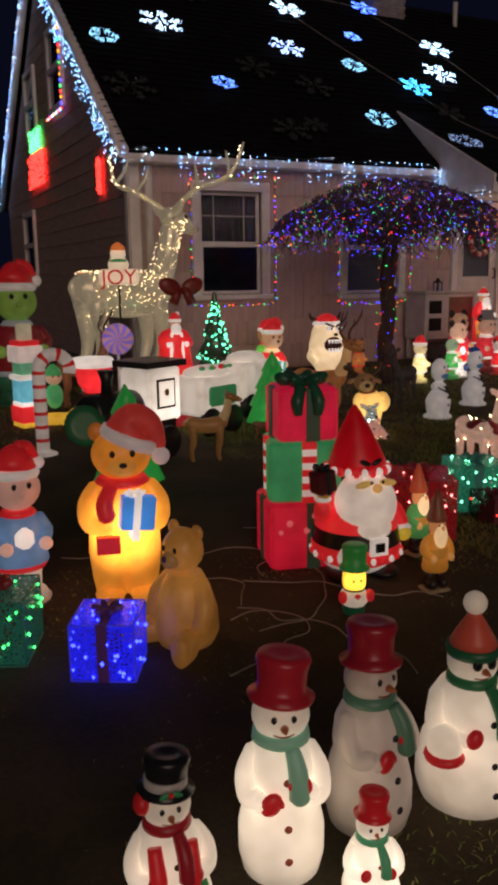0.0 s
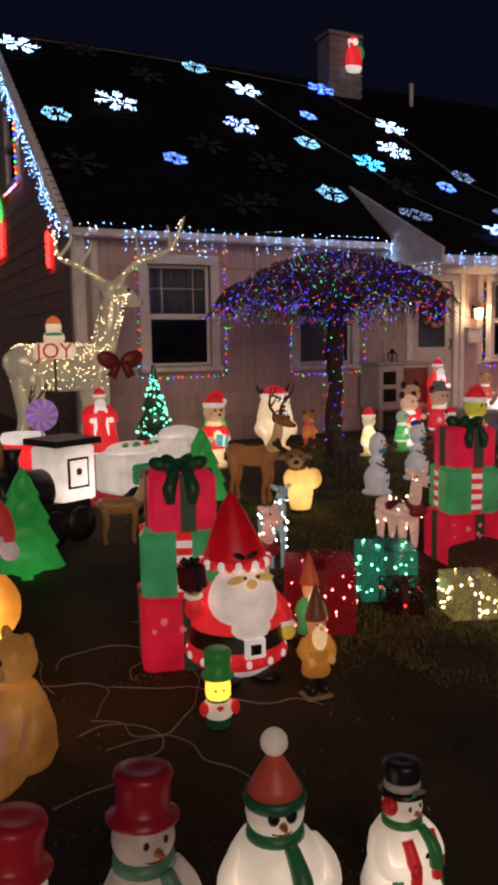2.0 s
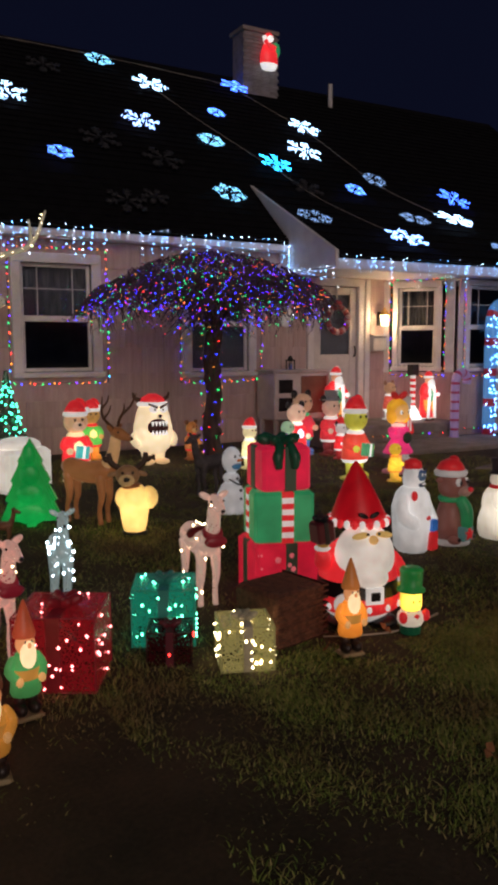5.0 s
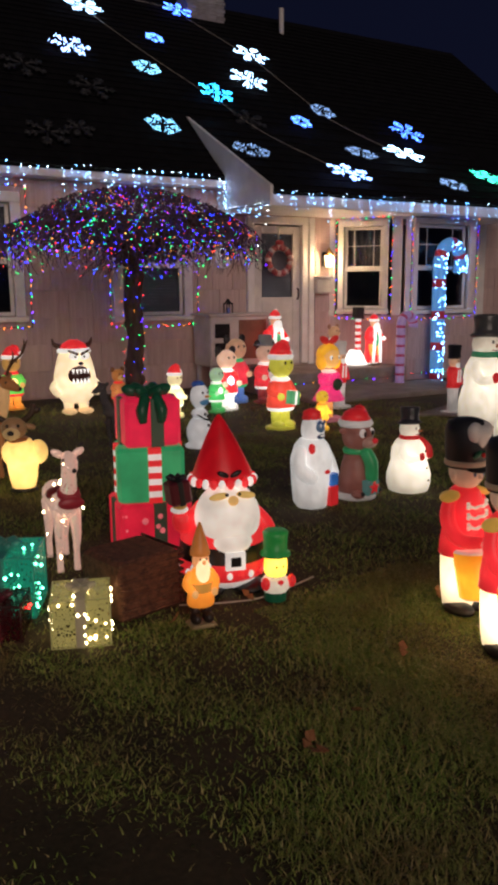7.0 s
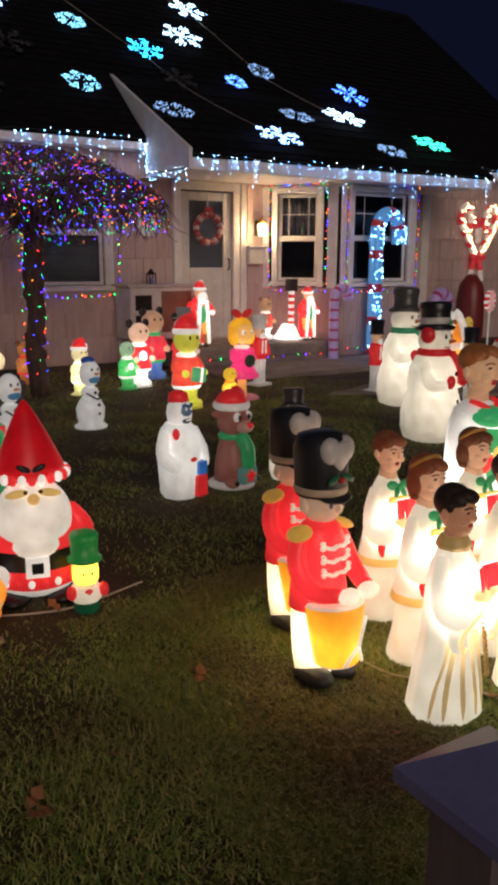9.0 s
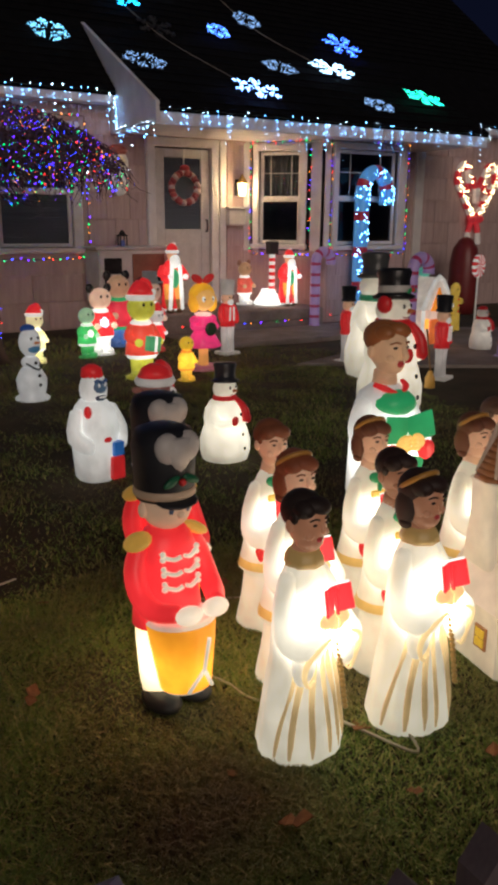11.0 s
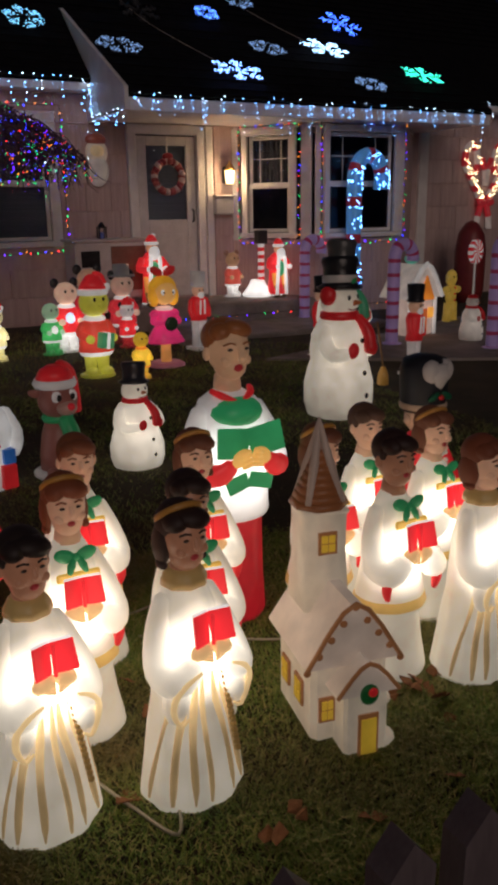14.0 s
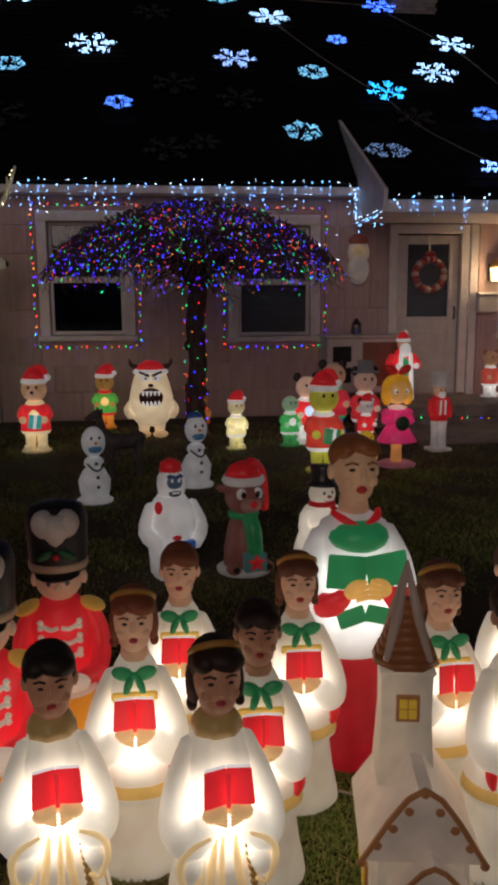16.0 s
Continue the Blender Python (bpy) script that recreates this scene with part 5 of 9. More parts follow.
def light_gift(x, y, w, h, rz, col, ledmat, bowcol, label, n=46, glow=0.12, group="light-up gift boxes"):
    # Frame wire glows with the mesh, in place of bulb light falling on it.
    rim = plastic(tuple(c * 0.6 + 0.01 for c in col), glow)
    top = empty("light_up_gift", on_lawn(x, y, rz), label, "gift", group)
    s = Shape()
    s.box((0, 0, h / 2), (w, w, h), tinsel("mesh_%s" % label.split()[0], col, 0.55, 60, glow), edge=0.01)
    s.part("mesh_box", top)
    s = Shape()
    for a in (-1, 1):
        for b in (-1, 1):
            s.tube([(a * w / 2, b * w / 2, 0), (a * w / 2, b * w / 2, h)], 0.004, rim, n=5)
            s.tube([(a * w / 2, -w / 2, h * (b > 0)), (a * w / 2, w / 2, h * (b > 0))], 0.004, rim, n=5)
            s.tube([(-w / 2, a * w / 2, h * (b > 0)), (w / 2, a * w / 2, h * (b > 0))], 0.004, rim, n=5)
    s.part("wire_frame", top)
    s = Shape()
    s.box((0, 0, h / 2 + 0.002), (w * 0.18, w + 0.012, h + 0.008), plastic(bowcol, 0.03), edge=0.003)
    s.part("ribbon", top)
    bow_part(top, (0, 0, h), w * 0.24, plastic(bowcol, 0.03))
    pts = []
    for k in range(n):
        f = random.choice("fflrt")
        u, v = random.uniform(-0.46, 0.46) * w, random.uniform(0.05, 0.95) * h
        pts.append({"f": (u, -w / 2 - 0.006, v), "l": (-w / 2 - 0.006, u, v), "r": (w / 2 + 0.006, u, v), "t": (u, random.uniform(-0.4, 0.4) * w, h + 0.01)}[f])
    bulbs("bulbs", pts, 0.007, ledmat, top)


light_gift(0.91, 3.12, 0.25, 0.23, -28, (0.008, 0.012, 0.60), LED_BLUE, (0.14, 0.05, 0.22), "deep blue light-up gift box with a purple bow", 40, 1.0)
light_gift(0.53, 3.46, 0.30, 0.27, -24, (0.02, 0.25, 0.18), LED_GREEN, (0.30, 0.03, 0.03), "teal tinsel light-up gift box with a red ribbon", 40)
light_gift(3.04, 3.92, 0.38, 0.35, -30, (0.30, 0.01, 0.015), led((1.0, 0.25, 0.25), 6), (0.30, 0.02, 0.03), "red tinsel light-up gift box", 40, 0.25)
light_gift(3.67, 4.17, 0.33, 0.30, -26, (0.01, 0.26, 0.16), led((0.15, 1.0, 0.6), 6), (0.05, 0.3, 0.25), "green tinsel light-up gift box", 46, 0.35)
light_gift(3.57, 3.87, 0.22, 0.17, -26, (0.09, 0.01, 0.015), LED_RED, (0.12, 0.02, 0.03), "maroon small dark gift box", 4, 0.0)
light_gift(3.88, 3.66, 0.26, 0.22, -20, (0.42, 0.36, 0.12), LED_WARM, (0.5, 0.45, 0.3), "pale gold light-up gift box with small bulbs", 36, 0.28)
top = empty("wicker_gift", on_lawn(4.21, 3.86, 12), "dark brown wicker gift box without lights", "gift")
s = Shape()
s.box((0, 0, 0.15), (0.36, 0.34, 0.30), BURLAP, edge=0.02)
s.part("box", top)
for k in range(9):
    s = Shape()
    s.tube([(-0.185, -0.175, 0.03 + k * 0.033), (0.185, -0.178, 0.03 + k * 0.033), (0.187, 0.175, 0.03 + k * 0.033)], 0.008, BURLAP, n=5)
    s.part("woven_band", top)


def church(x, y, rz):
    top = empty("church_model", on_lawn(x, y, rz) @ Matrix.Diagonal((0.82, 0.82, 0.94, 1)), "cream plastic toy church with brown shingled spire and wreath", "church model")
    s = Shape()
    w_, r_ = plastic((0.80, 0.68, 0.52), 0.26), plastic((0.80, 0.66, 0.54), 0.22)
    br, pane = plastic((0.38, 0.16, 0.06), 0.24), plastic((0.66, 0.42, 0.04), 0.40)
    s.box((0, 0.0, 0.16), (0.30, 0.36, 0.32), w_, edge=0.02)
    body = s.part("body", top)
    s = Shape()
    s.prism([(-0.185, 0.29), (0.185, 0.29), (0.02, 0.50), (-0.02, 0.50)], 0.42, r_)
    s.tube([(-0.182, -0.215, 0.295), (0.0, -0.215, 0.50), (0.182, -0.215, 0.295)], 0.009, br, n=6)
    for k in range(9):
        t = k / 8
        s.ball((-0.182 + 0.364 * t, -0.213, 0.287 + 0.2 * (1 - abs(2 * t - 1))), (0.015, 0.010, 0.012), br, n=8, rings=5)
    s.part("roof", top, "cream roof with brown scalloped edge")
    # porch
    s = Shape()
    s.box((0.02, -0.22, 0.12), (0.17, 0.12, 0.24), w_, edge=0.012)
    s.prism([(-0.10, 0.22), (0.14, 0.22), (0.02, 0.33)], 0.14, r_, Matrix.Translation((0, -0.22, 0)))
    s.tube([(-0.10, -0.295, 0.225), (0.02, -0.295, 0.33), (0.14, -0.295, 0.225)], 0.008, br, n=6)
    s.part("porch", top)
    s = Shape()
    s.box((0.025, -0.283, 0.075), (0.078, 0.012, 0.145), br)
    s.box((0.025, -0.289, 0.070), (0.058, 0.01, 0.125), pane)
    s.part("door", top, "yellow door in a brown frame")
    s = Shape()
    s.lathe([(0.018, 0), (0.033, 0.006), (0.036, 0.014), (0.030, 0.022), (0.018, 0.024)], plastic((0.02, 0.2, 0.05), 0.1), (0.02, -0.286, 0.225), n=18, turn=(90, 0, 0))
    s.ball((0.028, -0.312, 0.238), (0.018, 0.008, 0.016), plastic(RED, 0.3))
    s.part("wreath", top, "green wreath with a red bow")
    for (px, py, pz, rot, ww, hh) in ((-0.095, -0.187, 0.13, 0, 0.045, 0.07), (-0.156, -0.06, 0.15, 90, 0.06, 0.075), (-0.156, 0.08, 0.15, 90, 0.06, 0.075), (-0.03, -0.022, 0.635, 0, 0.055, 0.058)):
        s = Shape()
        s.box((px, py, pz), (ww + 0.018, 0.010, hh + 0.018), br, (0, 0, rot))
        for a in (-1, 1):
            for b in (-1, 1):
                d = Vector((a * ww * 0.26, -0.005, b * hh * 0.26))
                d.rotate(Euler((0, 0, radians(rot))))
                if rot:
                    d.x = -0.005
                s.box((px + d.x, py + d.y, pz + d.z), (ww * 0.44, 0.010, hh * 0.44), pane, (0, 0, rot))
        s.part("window", top, "yellow panes in a brown frame")
    # tower with shingled spire
    s = Shape()
    s.lathe([(0.128, 0.40), (0.118, 0.50), (0.110, 0.60), (0.112, 0.72), (0.124, 0.735), (0.116, 0.745)], w_, (-0.03, 0.07, 0), n=4, turn=(0, 0, 45))
    s.part("tower", top)
    s = Shape()
    for k in range(8):
        r0, r1 = 0.112 - 0.0118 * k, 0.103 - 0.0118 * k
        s.lathe([(r0, 0.745 + k * 0.022), (r1, 0.767 + k * 0.022)], plastic((0.30, 0.11, 0.04), 0.12), (-0.03, 0.07, 0), n=8, turn=(0, 0, 22))
    for k in range(4):
        a = radians(45 + 90 * k)
        s.tube([(0.095 * math.cos(a) - 0.03, 0.095 * math.sin(a) + 0.07, 0.76), (0.045 * math.cos(a) - 0.03, 0.045 * math.sin(a) + 0.07, 0.88), (-0.03, 0.07, 1.03)], [0.012, 0.018, 0.004], plastic((0.50, 0.38, 0.31), 0.10), n=6)
    s.part("spire", top, "brown shingled spire with snowy ridges")
    s = Shape()
    for k in range(5):
        a = random.uniform(-1.2, 1.2)
        s = Shape()
        s.ball((0.19 * math.cos(a), 0.22 * math.sin(a) - 0.03, 0.02), (0.07, 0.06, 0.03), w_, n=10, rings=6)
        s.part("snow_lump", top)


church(6.60, 2.19, -10)


def santa(x, y, z, h, rz, lit=1.0, label="lit plastic santa in a long red coat", slim=1.0):
    s = Shape()
    P = lambda c, k=0.5: plastic(c, k * lit, k * lit, 0.45 * h, 0.5 * h)
    for sx in (-1, 1):
        s.ball((sx * 0.07 * h, -0.03 * h, 0.03 * h), (0.06 * h, 0.09 * h, 0.035 * h), plastic((0.10, 0.05, 0.02), 0.1))
        s.lathe([(0.06 * h, 0.03 * h), (0.07 * h, 0.20 * h), (0.075 * h, 0.42 * h)], [P((0.22, 0.10, 0.03)), P((0.65, 0.25, 0.05))], (sx * 0.065 * h, 0, 0), n=12)
    s.lathe([(r * h * slim, z2 * h) for r, z2 in [(0.19, 0.03), (0.20, 0.06), (0.17, 0.25), (0.15, 0.45), (0.165, 0.62), (0.12, 0.72), (0.06, 0.76)]], [P(WHITE)] + [P(RED)] * 5, n=24, sy=0.7, c=(0, 0.05 * h, 0))
    for sx in (-1, 1):
        s.tube([(sx * 0.07 * h, -0.09 * h, 0.70 * h), (sx * 0.085 * h, -0.095 * h, 0.45 * h), (sx * 0.11 * h, -0.09 * h, 0.06 * h)], 0.028 * h, P(WHITE), n=8)
        s.tube([(sx * 0.15 * h, 0.02 * h, 0.66 * h), (sx * 0.22 * h, -0.02 * h, 0.54 * h), (sx * 0.15 * h, -0.12 * h, 0.52 * h)], [0.055 * h, 0.055 * h, 0.045 * h], P(RED), n=10)
        s.ball((sx * 0.14 * h, -0.14 * h, 0.53 * h), 0.04 * h, P(WHITE))
    s.ball((0, -0.06 * h, 0.50 * h), (0.08 * h, 0.05 * h, 0.14 * h), P((0.05, 0.28, 0.12), 0.4))
    s.ball((0, -0.01 * h, 0.83 * h), (0.085 * h, 0.085 * h, 0.09 * h), P((0.7, 0.35, 0.2), 0.4), n=16)
    s.ball((0, -0.07 * h, 0.75 * h), (0.085 * h, 0.06 * h, 0.10 * h), P(WHITE), n=14)
    s.lathe([(0.095 * h, 0.86 * h), (0.105 * h, 0.88 * h), (0.095 * h, 0.905 * h)], P(WHITE), n=18)
    s.lathe([(0.088 * h, 0.90 * h), (0.075 * h, 0.95 * h), (0.03 * h, 1.0 * h)], P(RED), n=18)
    s.ball((0.05 * h, 0.03 * h, 0.98 * h), 0.035 * h, P(WHITE))
    eyes(s, -0.09 * h, 0.85 * h, 0.03 * h, 0.009 * h)
    s.thing("santa_figurine", pose(x, y, z, 0, 0, rz), label, "figurine")


def toy(x, y, h, rz, skin, coat, legs, lit, hat=None, ears=None, trim=None, belly=None, label="", muzzle=None, z=None, hold=None, fat=1.0):
    """Plain rounded cartoon-like lawn figure: legs, coat, arms, head, ears or a hat."""
    s = Shape()
    P = lambda c, k=0.42: plastic(c, k * lit * 1.1, k * lit * 2.2, 0.36 * h, 0.38 * h)
    s.lathe([(0.17 * h * fat, 0), (0.175 * h * fat, 0.015 * h), (0.15 * h * fat, 0.03 * h)], P(legs, 0.25), n=20)
    for sx in (-1, 1):
        s.ball((sx * 0.075 * h * fat, -0.05 * h, 0.055 * h), (0.065 * h, 0.10 * h, 0.045 * h), P(legs))
        s.lathe([(0.055 * h * fat, 0.05 * h), (0.06 * h * fat, 0.16 * h), (0.07 * h * fat, 0.26 * h)], P(legs), (sx * 0.065 * h * fat, 0, 0), n=12)
    s.lathe([(r * h * fat, q * h) for r, q in [(0.15, 0.21), (0.175, 0.25), (0.165, 0.34), (0.145, 0.44), (0.13, 0.52), (0.08, 0.57)]], [P(trim or coat)] + [P(coat)] * 4, n=22, sy=0.85)
    if belly:
        s.ball((0, -0.052 * h * fat, 0.39 * h), (0.095 * h * fat, 0.088 * h * fat, 0.15 * h), P(belly, 0.5))
    for sx in (-1, 1):
        s.tube([(sx * 0.12 * h * fat, 0, 0.52 * h), (sx * 0.165 * h * fat, -0.02 * h, 0.43 * h), (sx * 0.115 * h * fat, -0.13 * h, 0.39 * h)], [0.040 * h, 0.042 * h, 0.036 * h], P(coat), n=10)
        s.ball((sx * 0.12 * h * fat, -0.15 * h, 0.385 * h), 0.042 * h, P(skin))
    if hold:
        s.box((0.02 * h, -0.19 * h, 0.37 * h), (0.14 * h, 0.09 * h, 0.15 * h), P(hold, 0.45), (0, 8, 10))
        s.box((0.02 * h, -0.192 * h, 0.37 * h), (0.03 * h, 0.10 * h, 0.155 * h), P(WHITE, 0.45), (0, 8, 10))
    s.lathe([(0.09 * h, 0.545 * h), (0.115 * h, 0.56 * h), (0.09 * h, 0.59 * h)], P(trim or coat), n=18)
    s.ball((0, -0.01 * h, 0.72 * h), (0.145 * h, 0.135 * h, 0.14 * h), P(skin), n=20, rings=12)
    if muzzle:
        s.ball((0, -0.125 * h, 0.68 * h), (0.075 * h, 0.06 * h, 0.055 * h), P(muzzle))
        s.ball((0, -0.185 * h, 0.70 * h), 0.02 * h, plastic(BLACK))
    else:
        s.ball((0, -0.145 * h, 0.70 * h), 0.022 * h, P(skin))
    eyes(s, -0.135 * h, 0.755 * h, 0.045 * h, 0.016 * h)
    if ears:
        for sx in (-1, 1):
            s.ball((sx * 0.125 * h, 0.02 * h, 0.85 * h), (0.055 * h, 0.03 * h, 0.06 * h), P(ears, 0.2))
    if hat == "santa":
        s.lathe([(0.14 * h, 0.79 * h), (0.15 * h, 0.815 * h), (0.14 * h, 0.845 * h)], P(WHITE), n=20)
        s.lathe([(0.135 * h, 0.84 * h), (0.11 * h, 0.90 * h), (0.07 * h, 0.96 * h), (0.03 * h, 0.985 * h)], P(RED), n=20, turn=(-4, 4, 0))
        s.tube([(0.03 * h, 0, 0.97 * h), (0.10 * h, 0.02 * h, 0.96 * h), (0.145 * h, 0.02 * h, 0.88 * h)], [0.04 * h, 0.03 * h, 0.02 * h], P(RED), n=8)
        s.ball((0.15 * h, 0.02 * h, 0.855 * h), 0.042 * h, P(WHITE))
    elif hat:
        s.lathe([(0.17 * h, 0.83 * h), (0.175 * h, 0.845 * h), (0.105 * h, 0.855 * h), (0.10 * h, 0.98 * h), (0.02 * h, 0.985 * h)], P(hat, 0.2), n=20)
    m = on_lawn(x, y, rz) if z is None else pose(x, y, z, 0, 0, rz)
    s.thing("cartoon_figurine", m, label, "figurine")


def nutcracker(x, y, h, rz, hatcol, lit, coat=RED, z=None):
    s = Shape()
    P = lambda c, k=0.3: plastic(c, k * lit, k * lit, 0.5 * h, 0.5 * h)
    s.box((0, 0, 0.02 * h), (0.26 * h, 0.24 * h, 0.04 * h), P(WHITE, 0.15))
    for sx in (-1, 1):
        s.lathe([(0.05 * h, 0.03 * h), (0.045 * h, 0.20 * h), (0.055 * h, 0.40 * h)], P((0.6, 0.56, 0.54)), (sx * 0.055 * h, 0, 0), n=12)
    s.lathe([(r * h, q * h) for r, q in [(0.115, 0.38), (0.10, 0.46), (0.12, 0.62), (0.09, 0.68)]], P(coat), n=20, sy=0.8)
    for sx in (-1, 1):
        s.tube([(sx * 0.11 * h, 0, 0.64 * h), (sx * 0.14 * h, -0.02 * h, 0.52 * h), (sx * 0.12 * h, -0.05 * h, 0.43 * h)], 0.034 * h, P(coat), n=8)
        s.tube([(sx * 0.03 * h, -0.095 * h, 0.64 * h), (sx * 0.035 * h, -0.09 * h, 0.46 * h)], 0.012 * h, P(WHITE), n=6)
    s.ball((0, 0, 0.75 * h), (0.08 * h, 0.08 * h, 0.08 * h), P(SKIN), n=16)
    s.ball((0, -0.06 * h, 0.70 * h), (0.05 * h, 0.03 * h, 0.05 * h), P(WHITE))
    eyes(s, -0.078 * h, 0.765 * h, 0.028 * h, 0.01 * h)
    s.lathe([(0.095 * h, 0.80 * h), (0.10 * h, 0.82 * h), (0.085 * h, 0.83 * h), (0.10 * h, 0.99 * h), (0.02 * h, 1.0 * h)], P(hatcol, 0.2), n=20)
    m = on_lawn(x, y, rz) if z is None else pose(x, y, z, 0, 0, rz)
    s.thing("nutcracker_figurine", m, "slim plastic toy soldier on a white base", "figurine", "toy soldiers")


def candy_cane(x, y, h, rz, lit, w=0.045, hook=0.14, a=WHITE, b=RED, z=None, label="striped red and white plastic candy cane"):
    s = Shape()
    pts, n = [], 26
    straight = h - hook
    for i in range(n):
        pts.append((0, 0, straight * i / (n - 1)))
    for i in range(1, 15):
        t = math.pi * 1.08 * i / 14
        pts.append((hook * (1 - math.cos(t)), 0, straight + hook * math.sin(t)))
    A, B = plastic(a, 0.3 * lit), plastic(b, 0.35 * lit)
    s.tube(pts, w, [B if (i % 4) == 0 else A for i in range(len(pts) - 1)], n=12)
    s.lathe([(w * 2.2, 0), (w * 2.2, 0.01), (w * 1.2, 0.035)], A, n=16)
    m = on_lawn(x, y, rz) if z is None else pose(x, y, z, 0, 0, rz)
    return s.thing("candy_cane", m, label, "candy cane", "candy canes")


def deer(x, y, h, rz, hide, belly=None, antlers=False, lit=0.0, name="deer_figurine", label="", mat=None, graze=False, seat=False, scarf=None, bulbs_mat=None, nb=0, sad=None, spread=1.0, turned=0.0):
    """Four-legged figure; h is to the top of the head."""
    top = None
    s = Shape()
    H = mat or plastic(hide, 0.25 * lit, 0.3 * lit, 0.5 * h, 0.5 * h)
    B = plastic(belly, 0.35 * lit) if belly else H
    L, bz = 0.50 * h, 0.50 * h
    body = [(-L * 0.55, 0, bz), (-L * 0.45, 0, bz + 0.03 * h), (-L * 0.1, 0, bz), (L * 0.25, 0, bz + 0.01 * h), (L * 0.48, 0, bz + 0.05 * h), (L * 0.56, 0, bz + 0.09 * h)]
    s.tube(body, [0.05 * h, 0.105 * h, 0.105 * h, 0.115 * h, 0.09 * h, 0.04 * h], H, n=14)
    for lx in (-L * 0.42, L * 0.36):
        for sy in (-1, 1):
            s.tube([(lx, sy * 0.06 * h, bz - 0.02 * h), (lx + 0.02 * h, sy * 0.065 * h, bz * 0.55), (lx - 0.01 * h, sy * 0.065 * h, bz * 0.3), (lx, sy * 0.065 * h, 0.0)], [0.055 * h, 0.034 * h, 0.024 * h, 0.026 * h], H, n=8)
    if graze:
        neck = [(L * 0.45, 0, bz + 0.04 * h), (L * 0.70, 0, bz + 0.02 * h), (L * 0.86, 0, bz - 0.12 * h)]
        hd = Vector((L * 0.95, 0, bz - 0.20 * h))
    else:
        neck = [(L * 0.42, 0, bz + 0.03 * h), (L * 0.60, 0, bz + 0.20 * h), (L * 0.66, 0, bz + 0.36 * h)]
        hd = Vector((L * 0.74, 0, bz + 0.40 * h))
    s.tube(neck, [0.085 * h, 0.06 * h, 0.05 * h], B, n=12)
    s.tube([hd + Vector((-0.07 * h, 0, 0.02 * h)), hd, hd + Vector((0.08 * h, 0, -0.03 * h)), hd + Vector((0.14 * h, 0, -0.05 * h))], [0.045 * h, 0.062 * h, 0.042 * h, 0.022 * h], H, n=12)
    s.ball(hd + Vector((0.145 * h, 0, -0.045 * h)), 0.018 * h, plastic(BLACK))
    for sy in (-1, 1):
        s.ball(hd + Vector((-0.05 * h, sy * 0.075 * h, 0.05 * h)), (0.02 * h, 0.055 * h, 0.028 * h), H, (sy * 30, 0, 0))
        s.ball(hd + Vector((0.03 * h, sy * 0.052 * h, 0.015 * h)), 0.011 * h, plastic(BLACK), n=8, rings=5)
        if antlers:
            A = plastic((0.14, 0.07, 0.035)) if not bulbs_mat else H
            b = hd + Vector((-0.04 * h, sy * 0.04 * h, 0.05 * h))
            V = lambda a1, a2, a3: Matrix.Rotation(radians(turned), 3, "Z") @ Vector((a1 * h, sy * a2 * h * spread, a3 * h))
            tips = [b, b + V(-0.03, 0.10, 0.10), b + V(0.02, 0.20, 0.20 / spread ** 0.5), b + V(0.06, 0.24, 0.32)]
            s.tube(tips, [0.016 * h, 0.015 * h, 0.012 * h, 0.005 * h], A, n=6)
            for k in (1, 2):
                s.tube([tips[k], tips[k] + V(0.05, -0.02, 0.07), tips[k] + V(0.06, -0.03, 0.13)], [0.012 * h, 0.009 * h, 0.004 * h], A, n=6)
    s.ball((-L * 0.60, 0, bz + 0.05 * h), (0.03 * h, 0.02 * h, 0.045 * h), B)
    if scarf:
        s.lathe([(0.08 * h, 0), (0.09 * h, 0.02 * h), (0.075 * h, 0.05 * h)], plastic(scarf, 0.12), (L * 0.56, 0, bz + 0.12 * h), n=14, turn=(0, 35, 0))
        s.ball((L * 0.72, 0, bz + 0.08 * h), (0.03 * h, 0.10 * h, 0.05 * h), plastic(scarf, 0.12))
    if sad:
        s.ball((0, 0, bz + 0.07 * h), (0.12 * h, 0.118 * h, 0.06 * h), plastic(sad, 0.05))
    ob = s.thing(name, on_lawn(x, y, rz), label, "deer", "lawn deer")
    if bulbs_mat:
        pts = []
        for k in range(nb):
            u = random.random()
            if u < 0.6:
                t, a = random.uniform(-0.5, 0.5), random.uniform(0, 6.28)
                pts.append((t * L, 0.115 * h * math.sin(a), bz + 0.02 * h + 0.115 * h * math.cos(a)))
            elif u < 0.85:
                t = random.random()
                q = Vector(neck[0]).lerp(hd, t)
                a = random.uniform(0, 6.28)
                pts.append((q.x + 0.06 * h * math.cos(a), q.y + 0.07 * h * math.sin(a), q.z))
            else:
                lx, sy = random.choice((-L * 0.42, L * 0.36)), random.choice((-1, 1))
                pts.append((lx + 0.03 * h, sy * 0.075 * h + random.uniform(-0.03, 0.03) * h, random.uniform(0.05, 0.9) * bz))
        bulbs("bulbs", pts, 0.0075 if h < 2 else 0.0055, bulbs_mat, ob)
    return ob


